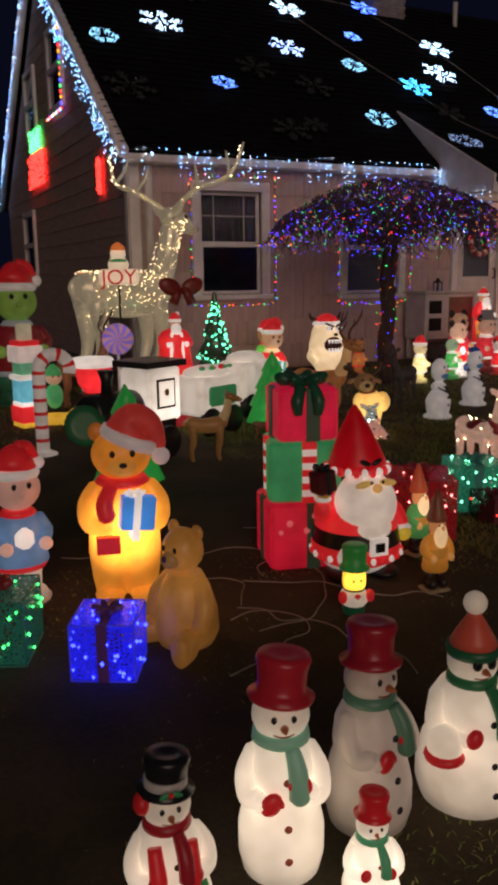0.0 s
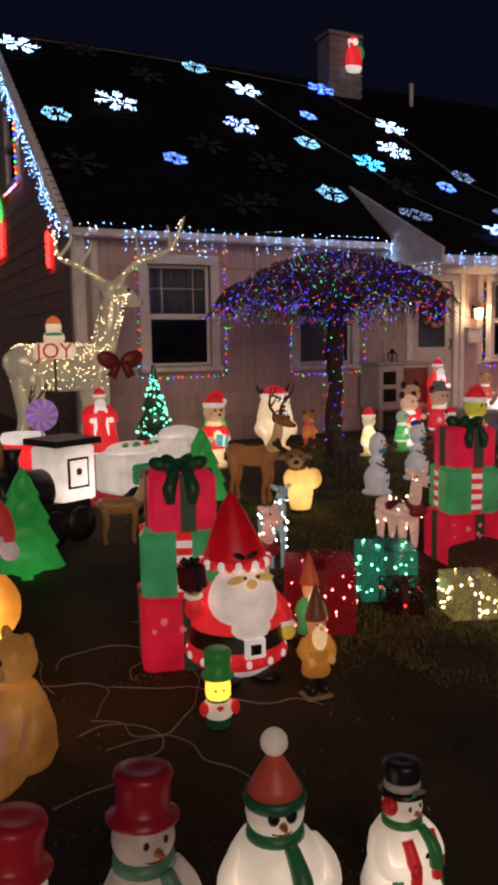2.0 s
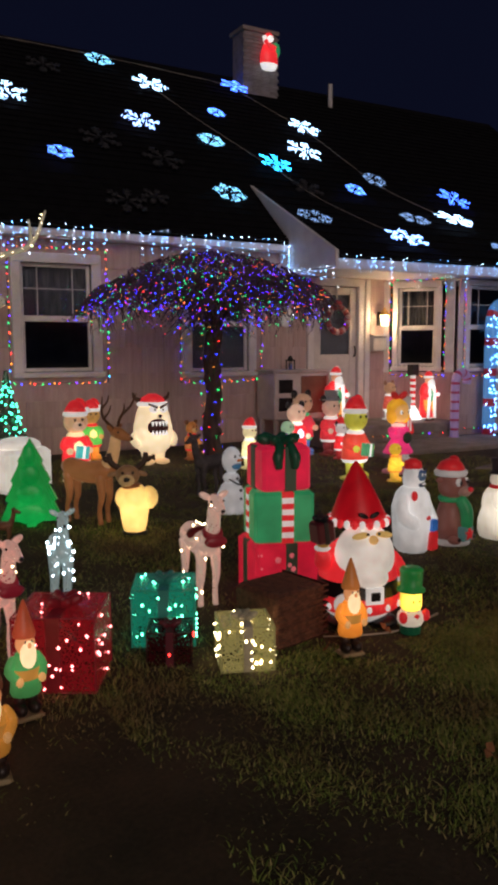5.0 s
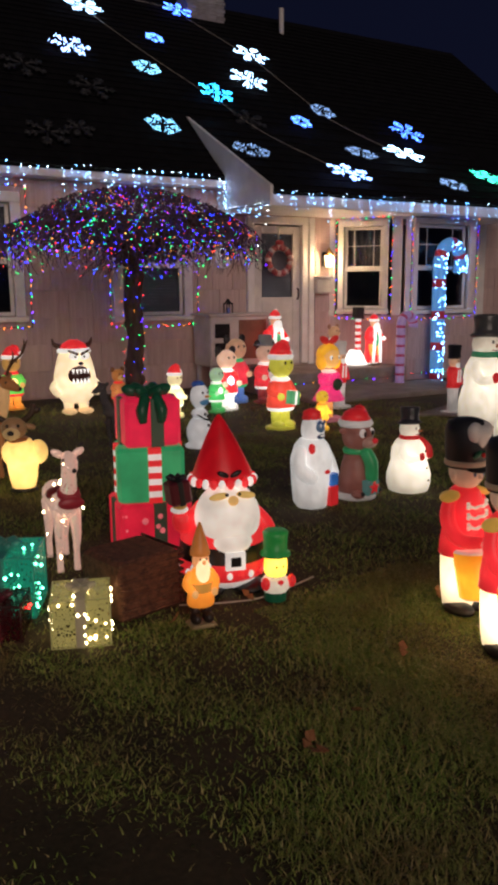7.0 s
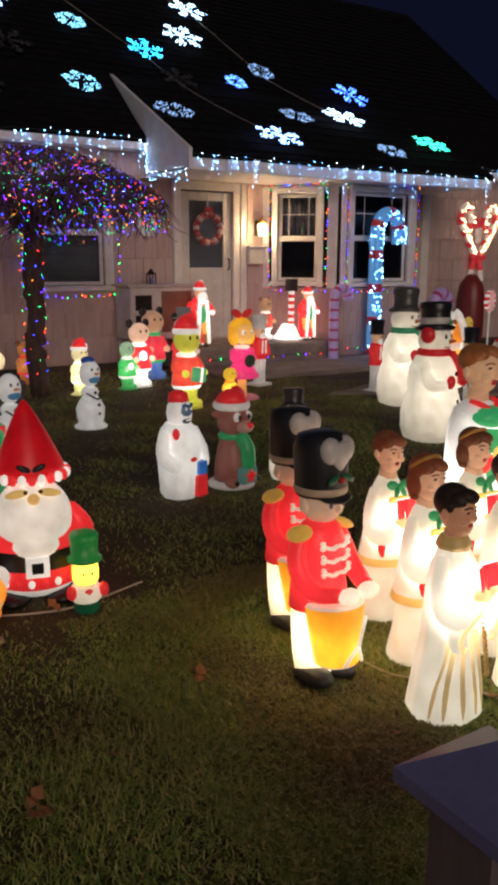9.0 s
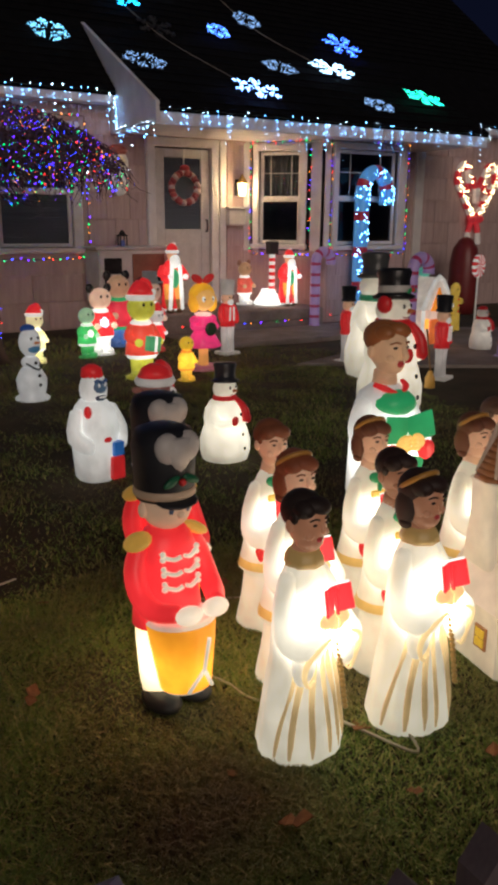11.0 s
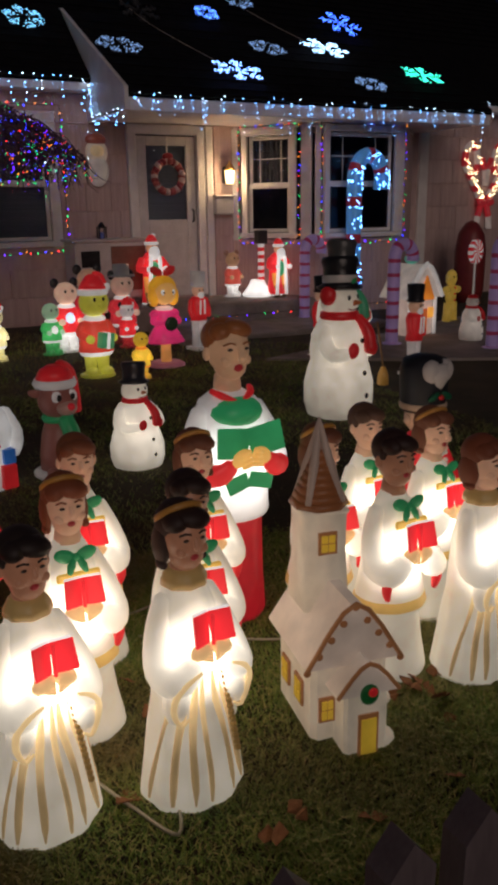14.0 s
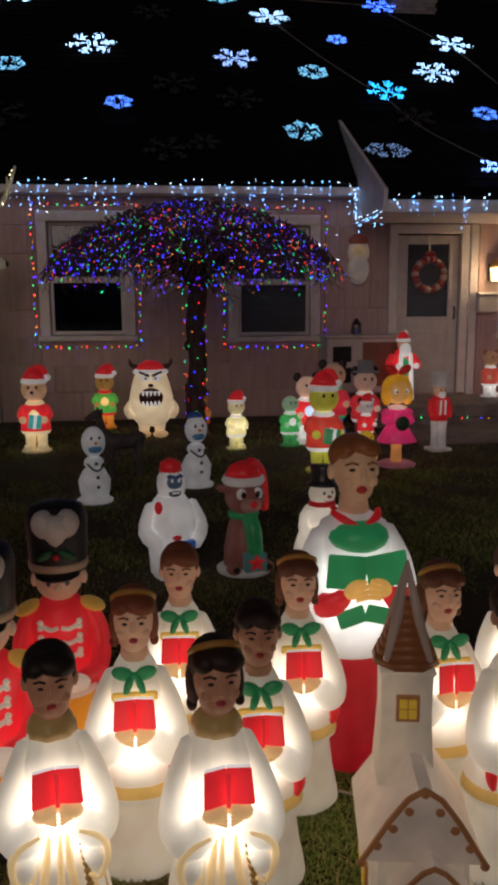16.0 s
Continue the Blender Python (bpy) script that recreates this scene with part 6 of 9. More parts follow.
# far left: bears, dolls, elf tower
def bear(x, y, h, rz):
    s = Shape()
    P = lambda c, k=0.55, hot=4.2: plastic(c, k, hot, 0.40 * h, 0.30 * h)
    fur = P((0.80, 0.30, 0.035))
    for sx in (-1, 1):
        s.ball((sx * 0.09 * h, -0.05 * h, 0.04 * h), (0.08 * h, 0.11 * h, 0.05 * h), fur)
        s.lathe([(0.085 * h, 0.03 * h), (0.10 * h, 0.12 * h), (0.115 * h, 0.26 * h), (0.11 * h, 0.38 * h)], fur, (sx * 0.075 * h, 0, 0), n=16)
        s.tube([(sx * 0.125 * h, 0.01 * h, 0.61 * h), (sx * 0.175 * h, -0.02 * h, 0.53 * h), (sx * 0.165 * h, -0.09 * h, 0.45 * h), (sx * 0.08 * h, -0.17 * h, 0.46 * h)], [0.055 * h, 0.062 * h, 0.06 * h, 0.05 * h], fur, n=12)
        s.ball((sx * 0.12 * h, 0.01 * h, 0.945 * h - 0.04 * h), (0.045 * h, 0.03 * h, 0.05 * h), P((0.45, 0.14, 0.02), 0.25, 0.2))
    s.lathe([(r * h, q * h) for r, q in [(0.155, 0.30), (0.168, 0.40), (0.168, 0.52), (0.148, 0.60), (0.10, 0.66)]], fur, n=26, sy=0.9)
    s.lathe([(0.12 * h, 0.625 * h), (0.145 * h, 0.645 * h), (0.12 * h, 0.675 * h)], P(RED, 0.35, 0.2), n=22)
    s.tube([(-0.06 * h, -0.13 * h, 0.65 * h), (-0.10 * h, -0.185 * h, 0.57 * h), (-0.09 * h, -0.20 * h, 0.50 * h)], [0.035 * h, 0.045 * h, 0.045 * h], P(RED, 0.35, 0.2), n=8)
    s.box((-0.09 * h, -0.15 * h, 0.345 * h), (0.12 * h, 0.05 * h, 0.09 * h), P(RED, 0.3, 0.2))
    s.box((0.06 * h, -0.205 * h, 0.525 * h), (0.17 * h, 0.08 * h, 0.17 * h), P((0.03, 0.22, 0.65), 0.7, 1.2), (0, 6, 8))
    s.box((0.05 * h, -0.21 * h, 0.51 * h), (0.035 * h, 0.09 * h, 0.24 * h), P(WHITE, 0.7, 0.8), (0, 6, 8))
    bow_loops(s, (0.05 * h, -0.21 * h, 0.61 * h), 0.05 * h, P(WHITE, 0.6, 0.6))
    s.ball((0, -0.01 * h, 0.79 * h), (0.155 * h, 0.145 * h, 0.135 * h), P((0.72, 0.25, 0.03), 0.40, 0.3), n=22, rings=14)
    s.ball((0, -0.13 * h, 0.745 * h), (0.075 * h, 0.06 * h, 0.055 * h), P((0.66, 0.28, 0.05), 0.4, 0.3))
    s.ball((0, -0.19 * h, 0.765 * h), (0.02 * h, 0.013 * h, 0.015 * h), plastic(BLACK))
    eyes(s, -0.145 * h, 0.815 * h, 0.05 * h, 0.015 * h)
    s.lathe([(0.145 * h, 0), (0.16 * h, 0.03 * h), (0.15 * h, 0.065 * h)], P((0.62, 0.56, 0.54), 0.22, 0), (0.03 * h, 0, 0.835 * h), n=22, turn=(0, 22, 0))
    s.tube([(0.04 * h, 0, 0.89 * h), (0.08 * h, 0, 0.955 * h), (0.16 * h, -0.02 * h, 0.93 * h), (0.20 * h, -0.04 * h, 0.82 * h)], [0.13 * h, 0.10 * h, 0.06 * h, 0.03 * h], P((0.55, 0.05, 0.04), 0.25, 0), n=14)
    s.ball((0.20 * h, -0.05 * h, 0.775 * h), 0.048 * h, P((0.62, 0.56, 0.54), 0.22, 0))
    s.thing("bear_figurine", on_lawn(x, y, rz), "large lit orange plastic bear with santa hat and gift", "figurine")


bear(1.18, 3.76, 0.90, -14)
s = Shape()
fur = plastic((0.50, 0.23, 0.05), 0.17, 0.2, 0.3, 0.3)
s.lathe([(0.13, 0.0), (0.155, 0.05), (0.15, 0.14), (0.115, 0.25), (0.08, 0.31)], fur, n=22)
s.ball((0, -0.01, 0.41), (0.10, 0.095, 0.095), fur, n=20, rings=12)
s.ball((0, -0.09, 0.385), (0.05, 0.045, 0.04), plastic((0.50, 0.28, 0.09), 0.1))
s.ball((0, -0.13, 0.395), 0.014, plastic((0.06, 0.04, 0.12)))
eyes(s, -0.098, 0.43, 0.035, 0.011)
for sx in (-1, 1):
    s.ball((sx * 0.075, 0.01, 0.49), (0.034, 0.02, 0.034), fur)
    s.tube([(sx * 0.09, 0, 0.27), (sx * 0.15, -0.03, 0.19), (sx * 0.15, -0.07, 0.10)], [0.045, 0.048, 0.042], fur, n=10)
    s.tube([(sx * 0.08, -0.05, 0.06), (sx * 0.15, -0.16, 0.055), (sx * 0.19, -0.22, 0.06)], [0.06, 0.058, 0.05], fur, n=10)
    s.ball((sx * 0.195, -0.235, 0.075), (0.05, 0.035, 0.065), fur)
s.thing("teddy_bear", on_lawn(1.27, 3.20, -66) @ Matrix.Diagonal((0.9, 0.9, 1, 1)), "dim brown sitting plastic teddy bear", "teddy bear")
toy(0.72, 3.95, 0.77, 6, (0.70, 0.42, 0.34), (0.10, 0.20, 0.36), (0.70, 0.62, 0.50), 0.45, "santa", None, RED, WHITE, "plastic doll figure in a red hood and blue coat")


def elf_tower(x, y, rz):
    top = empty("elf_candy_tower", on_lawn(x, y, rz), "stacked gift tower with candy cane and small green elf", "figurine")
    z = 0.0
    for w, h, c in ((0.24, 0.05, YELLOW), (0.26, 0.16, RED), (0.23, 0.04, WHITE), (0.22, 0.22, (0.10, 0.42, 0.55)), (0.26, 0.05, WHITE), (0.20, 0.12, (0.10, 0.34, 0.20)), (0.26, 0.16, (0.72, 0.62, 0.58)), (0.22, 0.05, RED), (0.12, 0.16, (0.45, 0.42, 0.30))):
        s = Shape()
        s.box((0, 0, z + h / 2), (w, w, h), plastic(c, 0.45, 0.5, 0.25, 0.4), (0, 0, 8), 0.008)
        s.part("box", top)
        z += h
    s = Shape()
    s.ball((0.26, -0.02, 0.28), (0.09, 0.08, 0.13), plastic((0.06, 0.40, 0.14), 0.4))
    s.ball((0.26, -0.03, 0.47), (0.085, 0.08, 0.08), plastic(SKIN, 0.3))
    s.lathe([(0.09, 0.49), (0.07, 0.55), (0.02, 0.60)], plastic((0.05, 0.36, 0.12), 0.35), (0.26, -0.02, 0), n=14)
    eyes_ = plastic(BLACK)
    for sx in (-1, 1):
        s.ball((0.26 + sx * 0.03, -0.105, 0.485), 0.01, eyes_, n=8, rings=5)
    s.tube([(0.10, -0.05, 0.06), (0.24, -0.10, 0.06), (0.38, -0.12, 0.06), (0.44, -0.12, 0.12)], [0.06, 0.065, 0.06, 0.05], plastic((0.85, 0.50, 0.05), 0.5), n=10)
    s.part("elf", top)


elf_tower(1.55, 8.2, 6)
candy_cane(1.42, 6.9, 0.84, 0, 0.5, 0.055, 0.13)
deer(2.30, 9.05, 0.85, -30, (0.22, 0.09, 0.04), antlers=True, lit=0.6, label="brown plastic reindeer with antlers behind a red sack")
s = Shape()
s.lathe([(0.10, 0), (0.17, 0.10), (0.20, 0.25), (0.21, 0.30)], plastic(RED, 0.6, 1.0, 0.15, 0.3), n=20)
s.lathe([(0.22, 0.28), (0.24, 0.33), (0.21, 0.38)], plastic(WHITE, 0.7), n=20)
s.thing("santa_sack", on_lawn(2.36, 8.75, 0, 0.20), "lit red sack with white fur rim", "sack")
s = Shape()
s.box((0, 0, 0.10), (0.30, 0.25, 0.20), plastic((0.05, 0.05, 0.05)))
s.thing("sack_crate", on_lawn(2.36, 8.75, 0), "dark crate below the red sack", "crate")


def lollipop(x, y, z, r, rz, a, b, lit, label):
    s = Shape()
    n = 20
    for k in range(n):
        t0, t1 = 2 * math.pi * k / n, 2 * math.pi * (k + 1) / n
        tw = 0.35
        mat = plastic(a, 0.5 * lit) if k % 2 else plastic(b, 0.5 * lit)
        s.prism([(0.02 * r * math.cos(t0), 0.02 * r * math.sin(t0)), (0.55 * r * math.cos(t0 + tw), 0.55 * r * math.sin(t0 + tw)), (r * math.cos(t0 + 1.6 * tw), r * math.sin(t0 + 1.6 * tw)), (r * math.cos(t1 + 1.6 * tw), r * math.sin(t1 + 1.6 * tw)), (0.55 * r * math.cos(t1 + tw), 0.55 * r * math.sin(t1 + tw)), (0.02 * r * math.cos(t1), 0.02 * r * math.sin(t1))], 0.06, mat, pose(0, 0, z))
    s.tube([(0, 0, 0), (0, 0, z - r * 0.9)], 0.014, plastic(WHITE, 0.1), n=8)
    s.thing("lollipop", on_lawn(x, y, rz), label, "lollipop", "lollipops")


lollipop(2.36, 7.76, 0.86, 0.15, -14, (0.22, 0.16, 0.7), (0.5, 0.25, 0.4), 0.8, "purple swirl plastic lollipop on a stick")


# toy train with wagons
def train():
    top = empty("toy_train", on_lawn(2.33, 6.50, 24), "lit white and green plastic toy train on black wheels", "toy train")
    W, D, G = plastic((0.80, 0.76, 0.68), 0.45, 1.2, 0.4, 0.5), plastic((0.02, 0.02, 0.024)), plastic((0.02, 0.24, 0.10), 0.3)
    s = Shape()
    s.box((-0.35, 0, 0.28), (0.75, 0.34, 0.10), D)
    s.lathe([(0.16, 0), (0.165, 0.02), (0.16, 0.42), (0.15, 0.46)], D, (-0.30, 0, 0.42), n=20, turn=(0, -90, 0))
    s.lathe([(0.05, 0), (0.045, 0.12), (0.07, 0.20)], D, (-0.56, 0, 0.56), n=14)
    s.box((-0.10, 0, 0.53), (0.36, 0.36, 0.44), W)
    s.box((-0.10, 0, 0.78), (0.44, 0.42, 0.05), D)
    s.box((-0.10, -0.185, 0.54), (0.20, 0.012, 0.24), D)
    s.box((-0.10, -0.19, 0.54), (0.16, 0.012, 0.20), W)
    s.ball((-0.10, -0.195, 0.55), (0.03, 0.01, 0.03), plastic((0.3, 0.2, 0.05)))
    s.part("locomotive", top, "black and white locomotive")
    for x, dy in ((-0.60, 0), (-0.35, 0), (-0.10, 0), (0.74, 0.30), (1.04, 0.30), (1.64, 0.57), (1.92, 0.57)):
        s = Shape()
        s.lathe([(0.03, 0), (0.13, 0.005), (0.14, 0.03), (0.13, 0.055), (0.03, 0.06)], D, (x, dy - 0.16, 0.14), n=20, turn=(90, 0, 0))
        s.part("wheel", top)
    s = Shape()
    s.lathe([(0.09, 0), (0.15, 0.01), (0.16, 0.04), (0.15, 0.07), (0.09, 0.075)], plastic((0.02, 0.14, 0.06), 0.05), (-0.83, -0.05, 0.36), n=20, turn=(70, 0, -30))
    s.part("wreath", top, "green wreath at the front")
    s = Shape()
    s.box((0.89, 0.30, 0.38), (0.56, 0.40, 0.36), W, edge=0.03)
    s.box((0.89, 0.09, 0.38), (0.36, 0.02, 0.18), G, edge=0.02)
    s.ball((0.89, 0.30, 0.58), (0.27, 0.19, 0.07), W)
    for k in range(9):
        s.ball((0.71 + 0.045 * k, 0.18 + 0.05 * math.sin(k * 2.0), 0.635), (0.03, 0.03, 0.018), plastic(RED if k % 2 else GREEN, 0.3), n=8, rings=5)
    s.part("wagon", top, "white wagon with a green panel")
    s = Shape()
    s.box((1.78, 0.57, 0.40), (0.52, 0.40, 0.40), W, edge=0.04)
    s.ball((1.78, 0.57, 0.62), (0.24, 0.18, 0.08), W)
    s.part("wagon", top, "glowing white wagon")


train()
santa(2.80, 7.35, ground_z(0, 7.4) + 0.50, 0.62, -5, 0.85, "lit plastic santa riding on the toy train", 1.6)
s = Shape()
s.box((0, 0, 0.31), (0.30, 0.26, 0.62), plastic((0.55, 0.04, 0.05), 0.25))
s.thing("red_crate", on_lawn(2.86, 7.57, -5), "red box below the riding santa", "crate")


def flat_tree(x, y, h, rz, lit, label):
    s = Shape()
    P = [(-0.04, 0), (0.04, 0), (0.04, 0.06)]
    right = [(0.34, 0.08), (0.24, 0.30), (0.29, 0.30), (0.18, 0.52), (0.22, 0.52), (0.11, 0.74), (0.14, 0.74), (0.0, 1.0)]
    poly = [(0.05, 0), (0.05, 0.07)] + right + [(-a, b) for a, b in right[-2::-1]] + [(-0.05, 0.07), (-0.05, 0)]
    g = plastic((0.002, 0.26, 0.045), 0.42 * lit, 0.5 * lit, 0.16 * h, 0.4 * h)
    for d, k in ((0.10, 1.0), (0.16, 0.93), (0.21, 0.84)):
        s.prism([(a * h * k, b * h * (0.5 + 0.5 * k)) for a, b in poly], d * h, g)
    for k in range(4):
        s.ball((0, -0.09 * h, (0.16 + 0.22 * k) * h), ((0.20 - 0.04 * k) * h, 0.05 * h, 0.13 * h), g)
    s.thing("plastic_tree", on_lawn(x, y, rz), label, "tree figure", "plastic trees")


flat_tree(3.67, 7.04, 0.75, -22, 1.0, "lit green moulded plastic christmas tree")
flat_tree(1.75, 5.55, 0.755, -5, 0.9, "lit bright green moulded plastic christmas tree")
deer(2.58, 6.10, 0.57, -12, (0.36, 0.18, 0.06), (0.6, 0.42, 0.2), lit=0.25, label="small tan plastic fawn standing on the lawn")
deer(3.30, 6.5, 0.30, -30, (0.22, 0.10, 0.05), lit=0.1, label="very small brown deer beside the plastic tree")
deer(4.15, 6.95, 0.88, -55, (0.26, 0.10, 0.035), (0.55, 0.32, 0.14), True, 0.9, label="tall brown plastic reindeer with branching antlers")
deer(5.62, 7.55, 0.66, 200, (0.1, 0.1, 0.1), label="dark grey unlit donkey figure", mat=GREYHIDE, name="donkey_figurine")
deer(2.79, 4.35, 0.66, -75, (0.55, 0.42, 0.38), label="pale pink light-up deer with red scarf", mat=tinsel("pale_tinsel", (0.72, 0.42, 0.34), 0.8, 70, 0.34), scarf=(0.30, 0.02, 0.04), bulbs_mat=LED_WARM, nb=26, name="light_up_deer")
deer(3.35, 5.05, 0.61, -100, (0.4, 0.45, 0.42), label="silver tinsel light-up deer", mat=tinsel("silver_tinsel", (0.42, 0.52, 0.50), 0.6, 80, 0.22), bulbs_mat=LED_WHITE, nb=44, name="light_up_deer")
deer(4.10, 4.62, 0.73, -95, (0.6, 0.5, 0.45), label="white light-up deer with a dark red bow", mat=tinsel("white_tinsel", (0.74, 0.50, 0.40), 0.85, 70, 0.30), scarf=(0.26, 0.02, 0.03), bulbs_mat=LED_WARM, nb=20, name="light_up_deer", sad=(0.2, 0.02, 0.02))
s = Shape()
gold_ = plastic((0.80, 0.50, 0.14), 0.50, 1.2, 0.2, 0.3)
hide_ = plastic((0.28, 0.15, 0.07), 0.15)
s.lathe([(0.10, 0), (0.105, 0.02), (0.08, 0.035)], plastic((0.05, 0.04, 0.03)), n=18)
s.lathe([(0.085, 0.02), (0.10, 0.08), (0.115, 0.18), (0.13, 0.28), (0.11, 0.36), (0.06, 0.41)], gold_, n=22)
for sx in (-1, 1):
    s.ball((sx * 0.10 + 0.02, 0.0, 0.30), (0.075, 0.085, 0.095), gold_, n=16, rings=10)
    s.ball((-0.05 + sx * 0.12, 0.0, 0.50), (0.045, 0.02, 0.022), hide_, (0, sx * 18, 0))
    s.tube([(-0.05 + sx * 0.06, 0.01, 0.54), (-0.05 + sx * 0.13, 0.01, 0.59), (-0.05 + sx * 0.15, 0.01, 0.67)], [0.022, 0.026, 0.020], plastic((0.06, 0.035, 0.02)), n=8)
    s.ball((-0.05 + sx * 0.17, 0.01, 0.62), (0.035, 0.02, 0.025), plastic((0.06, 0.035, 0.02)), (0, sx * -30, 0))
    s.ball((-0.05 + sx * 0.04, -0.09, 0.52), 0.013, plastic(BLACK), n=8, rings=5)
s.lathe([(0.075, 0.385), (0.085, 0.40), (0.07, 0.42)], plastic((0.30, 0.10, 0.03), 0.1), (-0.02, 0, 0), n=16)
s.ball((-0.05, -0.01, 0.49), (0.10, 0.095, 0.085), hide_, n=18, rings=10)
s.ball((-0.06, -0.10, 0.46), (0.065, 0.06, 0.048), plastic((0.50, 0.32, 0.14), 0.25))
s.ball((-0.06, -0.155, 0.475), (0.026, 0.018, 0.02), plastic(BLACK))
s.thing("seated_reindeer_figurine", on_lawn(4.34, 6.36, -20), "lit golden plastic seated reindeer with brown head", "figurine")

def jaw_creature(x, y, h, rz):
    """Broad figure, mostly head, with a gaping toothed mouth."""
    s = Shape()
    P = lambda c, k=0.55: plastic(c, k, 1.2 * k, 0.45 * h, 0.4 * h)
    fur = P((0.88, 0.70, 0.44))
    for sx in (-1, 1):
        s.ball((sx * 0.11 * h, -0.06 * h, 0.04 * h), (0.10 * h, 0.14 * h, 0.045 * h), P((0.70, 0.45, 0.22)))
        s.lathe([(0.06 * h, 0.04 * h), (0.08 * h, 0.20 * h)], fur, (sx * 0.10 * h, 0, 0), n=14)
        s.tube([(sx * 0.22 * h, 0, 0.45 * h), (sx * 0.30 * h, -0.03 * h, 0.36 * h), (sx * 0.26 * h, -0.10 * h, 0.28 * h)], [0.06 * h, 0.055 * h, 0.05 * h], fur, n=10)
        s.tube([(sx * 0.15 * h, 0.05 * h, 0.88 * h), (sx * 0.24 * h, 0.05 * h, 0.92 * h), (sx * 0.27 * h, 0.05 * h, 1.0 * h)], [0.04 * h, 0.028 * h, 0.008 * h], plastic((0.10, 0.05, 0.03)), n=8)
        s.ball((sx * 0.075 * h, -0.215 * h, 0.775 * h), (0.065 * h, 0.025 * h, 0.045 * h), P(WHITE, 0.6), (0, sx * -14, 0))
        s.ball((sx * 0.060 * h, -0.240 * h, 0.77 * h), 0.016 * h, plastic(BLACK), n=8, rings=6)
        s.tube([(sx * 0.02 * h, -0.24 * h, 0.80 * h), (sx * 0.14 * h, -0.20 * h, 0.85 * h)], [0.02 * h, 0.014 * h], plastic((0.10, 0.04, 0.03)), n=8)
    s.lathe([(r * h, k * h) for r, k in [(0.16, 0.15), (0.24, 0.24), (0.28, 0.38), (0.275, 0.52), (0.24, 0.68), (0.20, 0.80), (0.12, 0.88)]], fur, n=28, sy=0.85)
    s.ball((0, -0.185 * h, 0.52 * h), (0.155 * h, 0.075 * h, 0.135 * h), plastic((0.07, 0.015, 0.015)), n=20, rings=12)
    for k in range(5):
        u = -0.10 + 0.05 * k
        s.lathe([(0.022 * h, 0), (0.004 * h, -0.06 * h)], P(WHITE, 0.6), (u * h, -(0.262 - 1.2 * u * u) * h, 0.61 * h), n=8)
        s.lathe([(0.022 * h, 0), (0.004 * h, 0.06 * h)], P(WHITE, 0.6), (u * h, -(0.262 - 1.2 * u * u) * h, 0.43 * h), n=8)
    s.ball((0, -0.27 * h, 0.685 * h), (0.035 * h, 0.025 * h, 0.025 * h), plastic(BLACK), n=10)
    s.lathe([(0.22 * h, 0.815 * h), (0.225 * h, 0.84 * h), (0.20 * h, 0.87 * h)], P(WHITE), n=22, sy=0.85)
    s.lathe([(0.19 * h, 0.86 * h), (0.15 * h, 0.93 * h), (0.06 * h, 0.98 * h)], P(RED), n=20, sy=0.85)
    s.thing("cartoon_figurine", on_lawn(x, y, rz), "broad lit plastic creature with gaping toothed jaws", "figurine")


